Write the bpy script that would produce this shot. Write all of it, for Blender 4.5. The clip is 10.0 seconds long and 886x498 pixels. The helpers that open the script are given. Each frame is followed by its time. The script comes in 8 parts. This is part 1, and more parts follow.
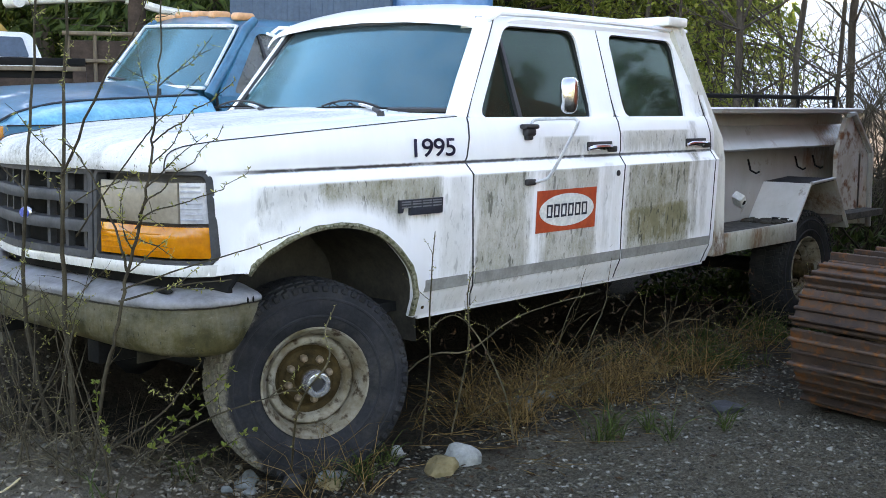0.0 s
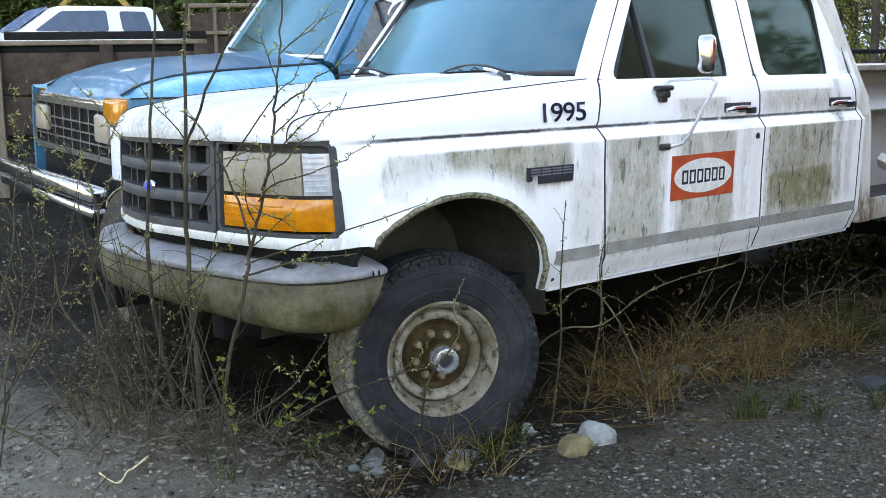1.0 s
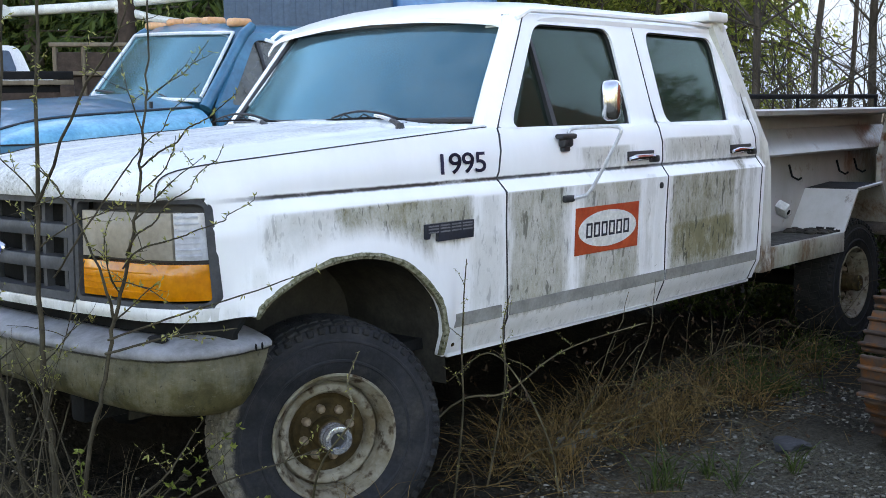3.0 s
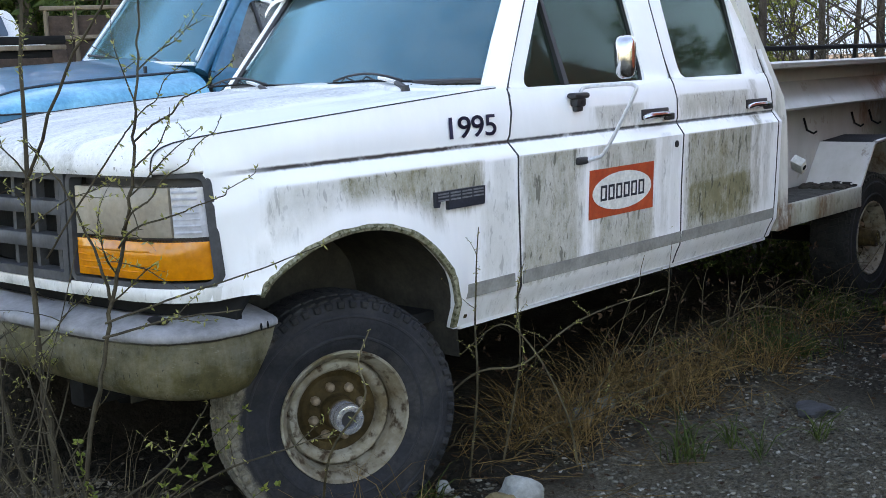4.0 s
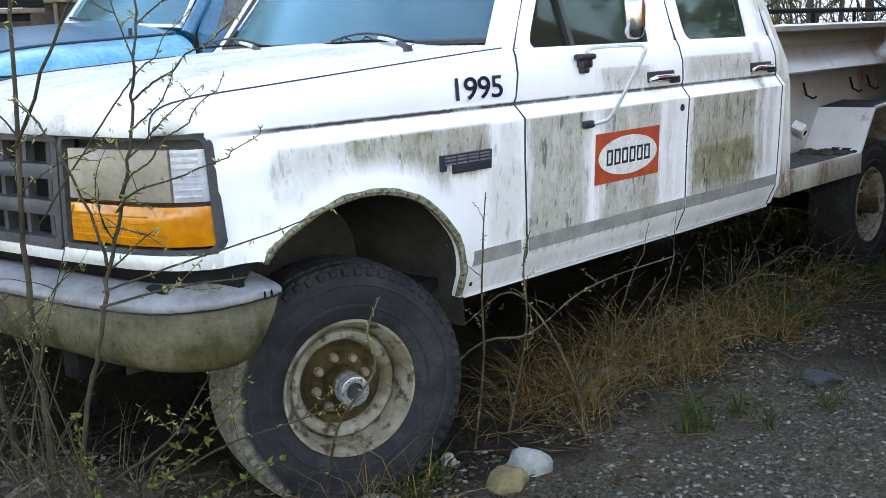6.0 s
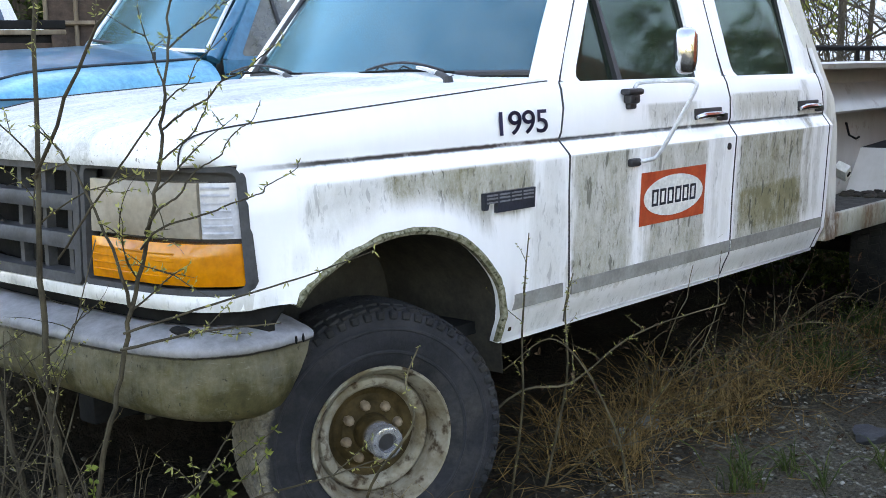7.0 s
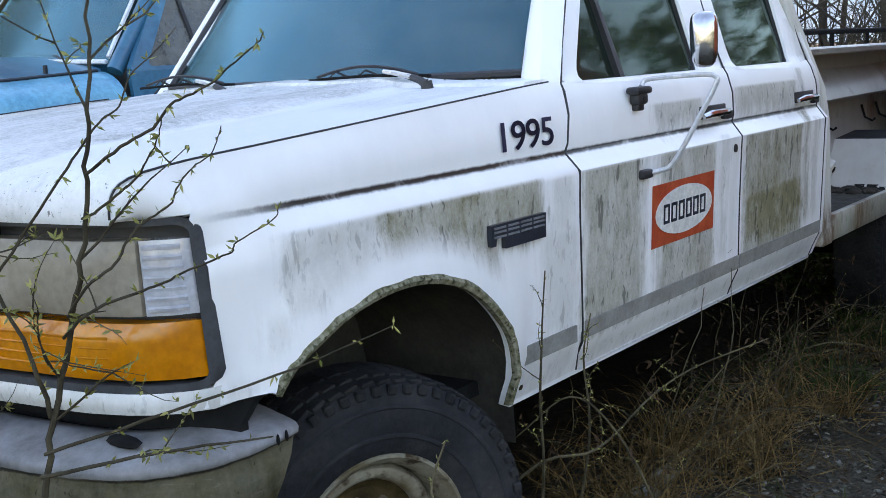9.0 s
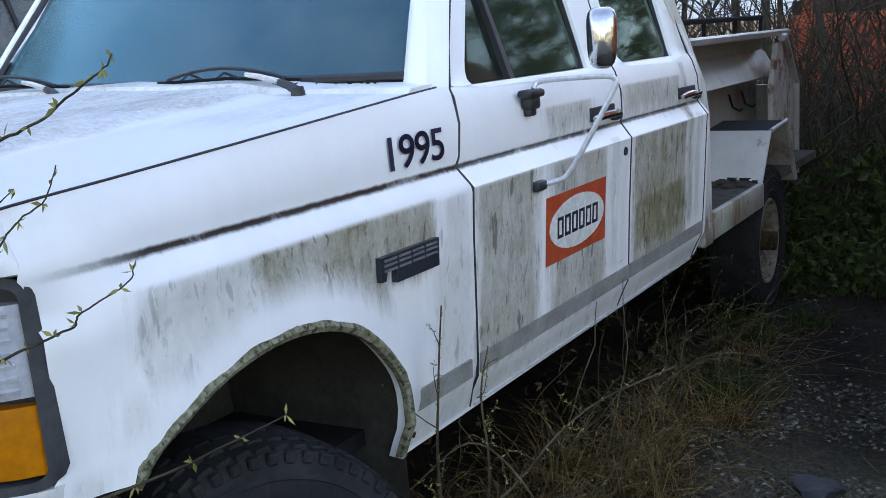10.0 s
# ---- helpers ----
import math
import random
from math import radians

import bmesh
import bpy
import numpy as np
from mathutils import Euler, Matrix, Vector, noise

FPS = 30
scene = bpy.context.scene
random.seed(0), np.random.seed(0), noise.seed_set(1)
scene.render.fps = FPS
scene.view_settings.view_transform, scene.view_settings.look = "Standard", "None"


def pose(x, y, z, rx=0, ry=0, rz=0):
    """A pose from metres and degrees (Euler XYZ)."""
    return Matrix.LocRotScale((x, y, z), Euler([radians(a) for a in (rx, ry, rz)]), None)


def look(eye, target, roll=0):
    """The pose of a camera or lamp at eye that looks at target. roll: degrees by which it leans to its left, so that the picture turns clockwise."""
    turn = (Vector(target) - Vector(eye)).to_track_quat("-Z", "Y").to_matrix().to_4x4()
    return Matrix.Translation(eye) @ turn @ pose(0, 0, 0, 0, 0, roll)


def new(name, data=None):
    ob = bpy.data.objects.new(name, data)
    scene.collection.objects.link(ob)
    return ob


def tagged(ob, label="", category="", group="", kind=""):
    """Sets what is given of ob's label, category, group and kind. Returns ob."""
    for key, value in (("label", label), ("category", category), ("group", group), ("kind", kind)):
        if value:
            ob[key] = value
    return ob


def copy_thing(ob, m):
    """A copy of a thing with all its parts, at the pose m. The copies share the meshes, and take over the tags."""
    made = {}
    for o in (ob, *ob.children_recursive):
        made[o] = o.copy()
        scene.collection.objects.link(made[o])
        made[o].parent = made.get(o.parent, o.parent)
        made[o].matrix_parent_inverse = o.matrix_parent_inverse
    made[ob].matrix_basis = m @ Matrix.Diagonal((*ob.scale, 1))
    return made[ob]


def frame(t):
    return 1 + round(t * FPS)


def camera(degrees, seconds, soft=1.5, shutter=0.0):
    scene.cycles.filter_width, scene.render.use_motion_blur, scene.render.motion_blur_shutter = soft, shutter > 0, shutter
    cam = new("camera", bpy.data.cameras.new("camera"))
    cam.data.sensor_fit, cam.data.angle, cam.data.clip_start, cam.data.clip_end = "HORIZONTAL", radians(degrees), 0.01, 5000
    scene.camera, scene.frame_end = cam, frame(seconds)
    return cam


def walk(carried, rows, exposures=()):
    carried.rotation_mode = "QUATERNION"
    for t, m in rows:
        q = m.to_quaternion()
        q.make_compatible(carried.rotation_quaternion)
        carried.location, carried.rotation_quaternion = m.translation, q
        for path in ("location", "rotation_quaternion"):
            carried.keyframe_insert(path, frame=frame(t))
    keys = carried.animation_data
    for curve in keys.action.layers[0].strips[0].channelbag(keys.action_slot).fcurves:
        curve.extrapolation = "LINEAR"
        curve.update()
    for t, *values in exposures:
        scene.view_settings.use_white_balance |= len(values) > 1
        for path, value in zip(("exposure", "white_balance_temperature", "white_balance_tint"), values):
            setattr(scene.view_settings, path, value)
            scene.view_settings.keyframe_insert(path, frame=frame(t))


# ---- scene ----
cam = camera(42.0, 10.0, 0.8)
PATH = [
    (0, (-2.872, -4.196, 1.466), (-1.397, -2.867, 1.223), 0.2),
    (0.5, (-2.813, -4.136, 1.445), (-1.491, -2.659, 1.18), -1.2),
    (1, (-2.771, -4.028, 1.456), (-1.444, -2.562, 1.158), -1.1),
    (1.5, (-2.737, -3.85, 1.47), (-1.327, -2.452, 1.228), -1.3),
    (2, (-2.7, -3.769, 1.482), (-1.207, -2.458, 1.253), -0.8),
    (3.3, (-2.473, -3.673, 1.486), (-1.009, -2.332, 1.242), -1.3),
    (3.5, (-2.447, -3.633, 1.491), (-0.997, -2.28, 1.227), -1.5),
    (4, (-2.413, -3.571, 1.506), (-0.944, -2.249, 1.197), -2.2),
    (4.5, (-2.398, -3.525, 1.503), (-0.9, -2.24, 1.18), -2.3),
    (5, (-2.39, -3.503, 1.502), (-0.891, -2.223, 1.162), -2.9),
    (6.5, (-2.365, -3.327, 1.47), (-0.886, -2.03, 1.108), -1.4),
    (7, (-2.275, -3.209, 1.483), (-0.794, -1.901, 1.17), -0.9),
    (7.5, (-2.146, -3.112, 1.517), (-0.643, -1.823, 1.236), 0.2),
    (8, (-2.049, -3.044, 1.534), (-0.453, -1.883, 1.213), -0.7),
    (8.5, (-1.97, -2.793, 1.513), (-0.303, -1.716, 1.268), -2.8),
    (9, (-1.885, -2.547, 1.497), (-0.294, -1.378, 1.178), -3.1),
    (9.5, (-1.69, -2.343, 1.52), (-0.073, -1.231, 1.134), -4.0),
    (10, (-1.609, -2.259, 1.56), (0.117, -1.318, 1.19), -3.0),
]
walk(cam, [(t, look(eye, target, roll)) for t, eye, target, roll in PATH],
     exposures=[(t, stops, kelvin, 24) for t, stops, kelvin in ((0, 2.92, 9050), (0.5, 3.10, 9200), (1, 3.14, 9150), (2, 2.80, 9000), (3.5, 2.68, 8800), (4.5, 2.82, 9050), (5.2, 2.95, 9200), (6.5, 3.14, 9200),
                                                               (7.5, 2.80, 8850), (8.5, 2.58, 8600), (9.1, 2.42, 8400), (10, 2.36, 8150))])

# ---- world, sun ----
world = bpy.data.worlds.new("sky")
scene.world = world
world.use_nodes = True
wn = world.node_tree.nodes
sky = wn.new("ShaderNodeTexSky")
sky.sky_type = "NISHITA"
sky.sun_disc = False
SUN_EL, SUN_AZ = 18.0, 47.0          # elevation; compass angle from +x towards +y
sky.sun_elevation = radians(SUN_EL)
sky.sun_rotation = radians(90 - SUN_AZ)
sky.air_density, sky.dust_density, sky.ozone_density = 1.0, 0.2, 2.0
wn["Background"].inputs["Strength"].default_value = 0.15
world.node_tree.links.new(sky.outputs[0], wn["Background"].inputs[0])
sun = new("sun", bpy.data.lights.new("sun", "SUN"))
sun.data.energy, sun.data.angle, sun.data.color = 3.2, radians(0.6), (1.0, 0.93, 0.82)
sd = Vector((math.cos(radians(SUN_EL)) * math.cos(radians(SUN_AZ)), math.cos(radians(SUN_EL)) * math.sin(radians(SUN_AZ)), math.sin(radians(SUN_EL))))
sun.matrix_world = look(sd * 30, (0, 0, 0))


# ---- materials ----
def nodes_of(name):
    m = bpy.data.materials.new(name)
    m.use_nodes = True
    return m, m.node_tree.nodes, m.node_tree.links, m.node_tree.nodes["Principled BSDF"]


def tex_noise(n, l, scale, detail=4, rough=0.6, stretch=None, coord="Object", distort=0.0):
    tc = n.new("ShaderNodeTexCoord")
    mp = n.new("ShaderNodeMapping")
    mp.inputs["Scale"].default_value = stretch or (1, 1, 1)
    l.new(tc.outputs[coord], mp.inputs["Vector"])
    t = n.new("ShaderNodeTexNoise")
    t.inputs["Scale"].default_value = scale
    t.inputs["Detail"].default_value = detail
    t.inputs["Roughness"].default_value = rough
    t.inputs["Distortion"].default_value = distort
    l.new(mp.outputs[0], t.inputs["Vector"])
    return t.outputs["Fac"]


def ramp(n, l, fac, stops):
    r = n.new("ShaderNodeValToRGB")
    e = r.color_ramp.elements
    while len(e) < len(stops):
        e.new(0.5)
    for el, (p, c) in zip(e, stops):
        el.position = p
        el.color = (*c, 1) if len(c) == 3 else c
    l.new(fac, r.inputs[0])
    return r.outputs[0]


def grey(v):
    return (v, v, v)


def mixc(n, l, fac, a, b, mode="MIX"):
    m = n.new("ShaderNodeMix")
    m.data_type = "RGBA"
    m.blend_type = mode
    for sock, val in ((m.inputs[0], fac), (m.inputs[6], a), (m.inputs[7], b)):
        if hasattr(val, "is_linked"):
            l.new(val, sock)
        elif isinstance(val, (int, float)):
            sock.default_value = val
        else:
            sock.default_value = (*val, 1)
    return m.outputs[2]


def calc(n, l, op, a, b=0.0, c=0.0):
    m = n.new("ShaderNodeMath")
    m.operation = op
    for sock, val in zip(m.inputs, (a, b, c)):
        if hasattr(val, "is_linked"):
            l.new(val, sock)
        else:
            sock.default_value = val
    return m.outputs[0]


def bump(n, l, p, fac, strength, dist=0.01):
    b = n.new("ShaderNodeBump")
    b.inputs["Strength"].default_value = strength
    b.inputs["Distance"].default_value = dist
    l.new(fac, b.inputs["Height"])
    l.new(b.outputs[0], p.inputs["Normal"])


def surface(name, c1, c2, scale=8, rough=0.7, metal=0.0, fine=60, relief=0.2, stretch=None, c3=None, lo=0.35, hi=0.65, coat=0.0, spec=None, rand=0.0):
    m, n, l, p = nodes_of(name)
    f = tex_noise(n, l, scale, 5, 0.65, stretch)
    col = ramp(n, l, f, [(lo, c1), (hi, c2)])
    g = tex_noise(n, l, fine, 3, 0.6, stretch)
    if c3:
        col = mixc(n, l, ramp(n, l, g, [(0.52, grey(0)), (0.66, grey(1))]), col, c3)
    else:
        col = mixc(n, l, 0.35, col, ramp(n, l, g, [(0.3, grey(0.55)), (0.7, grey(1.3))]), "MULTIPLY")
    if rand:
        oi = n.new("ShaderNodeObjectInfo")
        gi = n.new("ShaderNodeNewGeometry")
        r = calc(n, l, "FRACT", calc(n, l, "ADD", oi.outputs["Random"], gi.outputs["Random Per Island"]))
        col = mixc(n, l, 1.0, col, ramp(n, l, r, [(0.0, grey(1 - rand)), (1.0, grey(1 + rand))]), "MULTIPLY")
    l.new(col, p.inputs["Base Color"])
    p.inputs["Roughness"].default_value = rough
    p.inputs["Metallic"].default_value = metal
    p.inputs["Specular IOR Level"].default_value = spec if spec is not None else (0.15 if rough > 0.7 else 0.3 if rough > 0.5 else 0.5)
    p.inputs["Coat Weight"].default_value = coat
    if relief:
        bump(n, l, p, g, relief)
    return m


def band(n, l, v, a, b, soft):
    up = n.new("ShaderNodeMapRange")
    up.interpolation_type = "SMOOTHSTEP"
    dn = n.new("ShaderNodeMapRange")
    dn.interpolation_type = "SMOOTHSTEP"
    for m, e0, e1 in ((up, a - soft, a + soft), (dn, b + soft, b - soft)):
        l.new(v, m.inputs["Value"])
        m.inputs["From Min"].default_value, m.inputs["From Max"].default_value = e0, e1
    return calc(n, l, "MULTIPLY", up.outputs[0], dn.outputs[0])


def runs_of(n, l, scale, lo, hi, drop=0.12, distort=0.6):
    """Vertical dribbles: noise drawn out along z."""
    return ramp(n, l, tex_noise(n, l, scale, 6, 0.75, (1, 1, drop), distort=distort), [(lo, grey(0.0)), (hi, grey(1.0))])


def white_paint(name, stains=(), overall=0.12, rust=0.0, base=(0.89, 0.89, 0.885), algae=(0.130, 0.118, 0.045), lines=(), clean=None, gloss=0.15, mottle=0.35, rusty=()):
    """White vehicle paint; stains: x0, x1, z0, z1, strength patches of algae with runs."""
    m, n, l, p = nodes_of(name)
    tc = n.new("ShaderNodeTexCoord")
    sep = n.new("ShaderNodeSeparateXYZ")
    l.new(tc.outputs["Object"], sep.inputs[0])
    wob = tex_noise(n, l, 7, 6, 0.75, (1, 1, 0.5))
    wob2 = tex_noise(n, l, 55, 4, 0.65, (1, 1, 0.05))
    streak = tex_noise(n, l, 45, 3, 0.6, (1, 1, 0.03))
    sway = calc(n, l, "ADD", calc(n, l, "MULTIPLY", calc(n, l, "SUBTRACT", wob, 0.5), 0.16), calc(n, l, "MULTIPLY", calc(n, l, "SUBTRACT", streak, 0.5), 0.10))
    xw = calc(n, l, "ADD", sep.outputs[0], sway)
    zw = calc(n, l, "ADD", sep.outputs[2], calc(n, l, "MULTIPLY", calc(n, l, "SUBTRACT", wob2, 0.5), 0.13))
    runs = runs_of(n, l, 30, 0.30, 0.70, 0.36, 1.2)
    blotch = ramp(n, l, tex_noise(n, l, 6.5, 6, 0.72, (1, 1, 0.6)), [(0.34, grey(0.0)), (0.66, grey(1.0))])
    grain = ramp(n, l, tex_noise(n, l, 120, 4, 0.8), [(0.35, grey(0.0)), (0.65, grey(1.0))])
    spots = ramp(n, l, tex_noise(n, l, 52, 4, 0.7, (1, 1, 0.42)), [(0.575, grey(0)), (0.635, grey(1))])
    dashes = ramp(n, l, tex_noise(n, l, 30, 3, 0.6, (1, 1, 0.30), distort=0.5), [(0.615, grey(0)), (0.645, grey(1))])
    total = None
    for x0, x1, z0, z1, s in stains:
        lowcut = n.new("ShaderNodeMapRange")
        lowcut.interpolation_type = "SMOOTHSTEP"
        l.new(zw, lowcut.inputs["Value"])
        lowcut.inputs["From Min"].default_value, lowcut.inputs["From Max"].default_value = z0 - 0.04, z0 + 0.05
        topcut = n.new("ShaderNodeMapRange")
        topcut.interpolation_type = "SMOOTHSTEP"
        l.new(sep.outputs[2], topcut.inputs["Value"])
        topcut.inputs["From Min"].default_value, topcut.inputs["From Max"].default_value = (z1 + 0.006, z1 - 0.008) if z1 > 1.1 else (z1 + 0.04, z1 - 0.06)
        b = calc(n, l, "MULTIPLY", band(n, l, xw, x0, x1, 0.045), calc(n, l, "MULTIPLY", lowcut.outputs[0], topcut.outputs[0]))
        b = calc(n, l, "MULTIPLY", b, s)
        total = b if total is None else calc(n, l, "MAXIMUM", total, b)
    if clean:
        cx, cz, rx, rz = clean
        ex = calc(n, l, "POWER", calc(n, l, "ABSOLUTE", calc(n, l, "DIVIDE", calc(n, l, "SUBTRACT", xw, cx), rx)), 2.0)
        ez = calc(n, l, "POWER", calc(n, l, "ABSOLUTE", calc(n, l, "DIVIDE", calc(n, l, "SUBTRACT", sep.outputs[2], cz), rz)), 2.0)
        total = calc(n, l, "MULTIPLY", total, band(n, l, calc(n, l, "ADD", ex, ez), 1.0, 90.0, 0.16))
    film = ramp(n, l, tex_noise(n, l, 5, 6, 0.7, (1, 1, 0.35)), [(0.40, grey(0)), (0.75, grey(1))])
    film = calc(n, l, "MULTIPLY", film, overall)
    if total is not None:
        depth = calc(n, l, "ADD", calc(n, l, "MULTIPLY_ADD", runs, 0.26, 0.40), calc(n, l, "ADD", calc(n, l, "MULTIPLY", blotch, mottle), calc(n, l, "MULTIPLY", grain, 0.12)))
        stain = calc(n, l, "MULTIPLY", total, depth)
        patch = calc(n, l, "MINIMUM", calc(n, l, "ADD", stain, film), 0.96)
        marks = calc(n, l, "MULTIPLY", calc(n, l, "MAXIMUM", calc(n, l, "MULTIPLY", spots, 0.62), dashes), calc(n, l, "MINIMUM", total, 1.0))
    else:
        patch, marks = film, calc(n, l, "MULTIPLY", spots, calc(n, l, "MULTIPLY", film, 0.9))
    green = ramp(n, l, tex_noise(n, l, 9, 5, 0.65), [(0.32, algae), (0.55, (0.185, 0.163, 0.074)), (0.72, (0.26, 0.238, 0.140))])
    col = mixc(n, l, patch, base, green)
    col = mixc(n, l, calc(n, l, "MULTIPLY", marks, 0.80), col, (0.038, 0.040, 0.024))
    # dark broken band along the body crease: grime, with the groove's shade painted in
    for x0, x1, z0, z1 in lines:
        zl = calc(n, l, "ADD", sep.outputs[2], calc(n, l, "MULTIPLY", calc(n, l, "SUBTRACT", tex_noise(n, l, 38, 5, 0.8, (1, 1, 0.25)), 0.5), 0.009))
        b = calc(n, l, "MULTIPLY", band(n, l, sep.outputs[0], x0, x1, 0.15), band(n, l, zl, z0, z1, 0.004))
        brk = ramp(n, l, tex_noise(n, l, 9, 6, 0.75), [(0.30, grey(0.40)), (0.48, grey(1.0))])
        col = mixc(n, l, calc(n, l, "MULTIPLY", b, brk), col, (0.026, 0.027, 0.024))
    if rust:
        rf = ramp(n, l, tex_noise(n, l, 7, 6, 0.75), [(0.60, grey(0)), (0.66, grey(rust))])
        col = mixc(n, l, rf, col, mixc(n, l, grain, (0.16, 0.065, 0.025), (0.07, 0.032, 0.016)))
    for x0, x1, z0, z1 in rusty:
        b = calc(n, l, "MULTIPLY", band(n, l, xw, x0, x1, 0.05), band(n, l, zw, z0, z1, 0.06))
        b = calc(n, l, "MULTIPLY", b, ramp(n, l, tex_noise(n, l, 13, 6, 0.8, (1, 1, 0.4)), [(0.34, grey(0.0)), (0.56, grey(0.95))]))
        col = mixc(n, l, b, col, mixc(n, l, blotch, (0.085, 0.036, 0.014), (0.22, 0.105, 0.036)))
    l.new(col, p.inputs["Base Color"])
    l.new(calc(n, l, "MULTIPLY_ADD", patch, 0.4, 0.30 if gloss else 0.50), p.inputs["Roughness"])
    p.inputs["Coat Weight"].default_value = gloss
    p.inputs["Coat Roughness"].default_value = 0.25
    bump(n, l, p, tex_noise(n, l, 3.5, 3, 0.5), 0.05, 0.02)
    return m


def hood_paint():
    """White hood: an olive film over the middle panel, clean along its raised ridges, specked at the front lip."""
    m, n, l, p = nodes_of("white_hood_paint")
    tc = n.new("ShaderNodeTexCoord")
    sep = n.new("ShaderNodeSeparateXYZ")
    l.new(tc.outputs["Object"], sep.inputs[0])
    cloud = ramp(n, l, tex_noise(n, l, 3.2, 7, 0.75, (0.6, 1.3, 1)), [(0.30, grey(0.15)), (0.62, grey(1.0))])
    grain = ramp(n, l, tex_noise(n, l, 60, 5, 0.8), [(0.30, grey(0.25)), (0.70, grey(1.0))])
    yw = calc(n, l, "ADD", sep.outputs[1], calc(n, l, "MULTIPLY", calc(n, l, "SUBTRACT", tex_noise(n, l, 5, 5, 0.7), 0.5), 0.08))
    mid = calc(n, l, "MULTIPLY", band(n, l, yw, -0.545, 0.545, 0.022), 0.95)
    rear = calc(n, l, "MULTIPLY", band(n, l, sep.outputs[0], 0.22, 1.2, 0.16), calc(n, l, "MULTIPLY", band(n, l, yw, -0.86, -0.645, 0.03), 0.60))
    lip = calc(n, l, "MULTIPLY", band(n, l, sep.outputs[0], -0.9, -0.545, 0.05), 0.45)
    film = calc(n, l, "MULTIPLY", calc(n, l, "MAXIMUM", calc(n, l, "MAXIMUM", mid, rear), lip), calc(n, l, "MULTIPLY", cloud, grain))
    film = calc(n, l, "MAXIMUM", film, calc(n, l, "MULTIPLY", cloud, 0.06))
    col = mixc(n, l, film, (0.89, 0.89, 0.885), (0.195, 0.195, 0.150))
    speck = calc(n, l, "MULTIPLY", ramp(n, l, tex_noise(n, l, 85, 4, 0.7), [(0.63, grey(0)), (0.68, grey(1))]), calc(n, l, "MULTIPLY_ADD", lip, 1.6, calc(n, l, "MULTIPLY", film, 0.6)))
    col = mixc(n, l, speck, col, (0.055, 0.045, 0.030))
    l.new(col, p.inputs["Base Color"])
    l.new(calc(n, l, "MULTIPLY_ADD", film, 0.5, 0.40), p.inputs["Roughness"])
    bump(n, l, p, tex_noise(n, l, 3.5, 3, 0.5), 0.05, 0.02)
    return m


def muddy_tyre(name, dark1, dark2, low):
    """Rubber with pale clay dried on the leading side of the tread, beyond the radius low."""
    m, n, l, p = nodes_of(name)
    tc = n.new("ShaderNodeTexCoord")
    sep = n.new("ShaderNodeSeparateXYZ")
    l.new(tc.outputs["Object"], sep.inputs[0])
    col = ramp(n, l, tex_noise(n, l, 7, 5, 0.65), [(0.35, dark1), (0.65, dark2)])
    g = tex_noise(n, l, 65, 5, 0.75)
    col = mixc(n, l, 0.4, col, ramp(n, l, g, [(0.3, grey(0.5)), (0.7, grey(1.4))]), "MULTIPLY")
    r = calc(n, l, "SQRT", calc(n, l, "ADD", calc(n, l, "POWER", sep.outputs[0], 2.0), calc(n, l, "POWER", sep.outputs[2], 2.0)))
    wander = calc(n, l, "MULTIPLY", calc(n, l, "SUBTRACT", tex_noise(n, l, 9, 6, 0.8), 0.5), 0.20)
    side = band(n, l, calc(n, l, "ADD", sep.outputs[0], wander), -0.6, -0.235, 0.055)
    rim = band(n, l, calc(n, l, "ADD", r, calc(n, l, "MULTIPLY", wander, 0.35)), low, 0.9, 0.012)
    clay = calc(n, l, "MULTIPLY", calc(n, l, "MULTIPLY", side, rim), ramp(n, l, tex_noise(n, l, 26, 6, 0.8), [(0.28, grey(0.25)), (0.52, grey(0.95))]))
    dust = calc(n, l, "MULTIPLY", ramp(n, l, tex_noise(n, l, 5, 5, 0.7), [(0.45, grey(0)), (0.75, grey(1))]), 0.16)
    col = mixc(n, l, calc(n, l, "MAXIMUM", clay, dust), col, ramp(n, l, g, [(0.3, (0.11, 0.095, 0.068)), (0.7, (0.26, 0.235, 0.185))]))
    l.new(col, p.inputs["Base Color"])
    p.inputs["Roughness"].default_value = 0.8
    p.inputs["Specular IOR Level"].default_value = 0.2
    bump(n, l, p, calc(n, l, "ADD", g, calc(n, l, "MULTIPLY", clay, tex_noise(n, l, 30, 6, 0.8))), 0.4, 0.012)
    return m


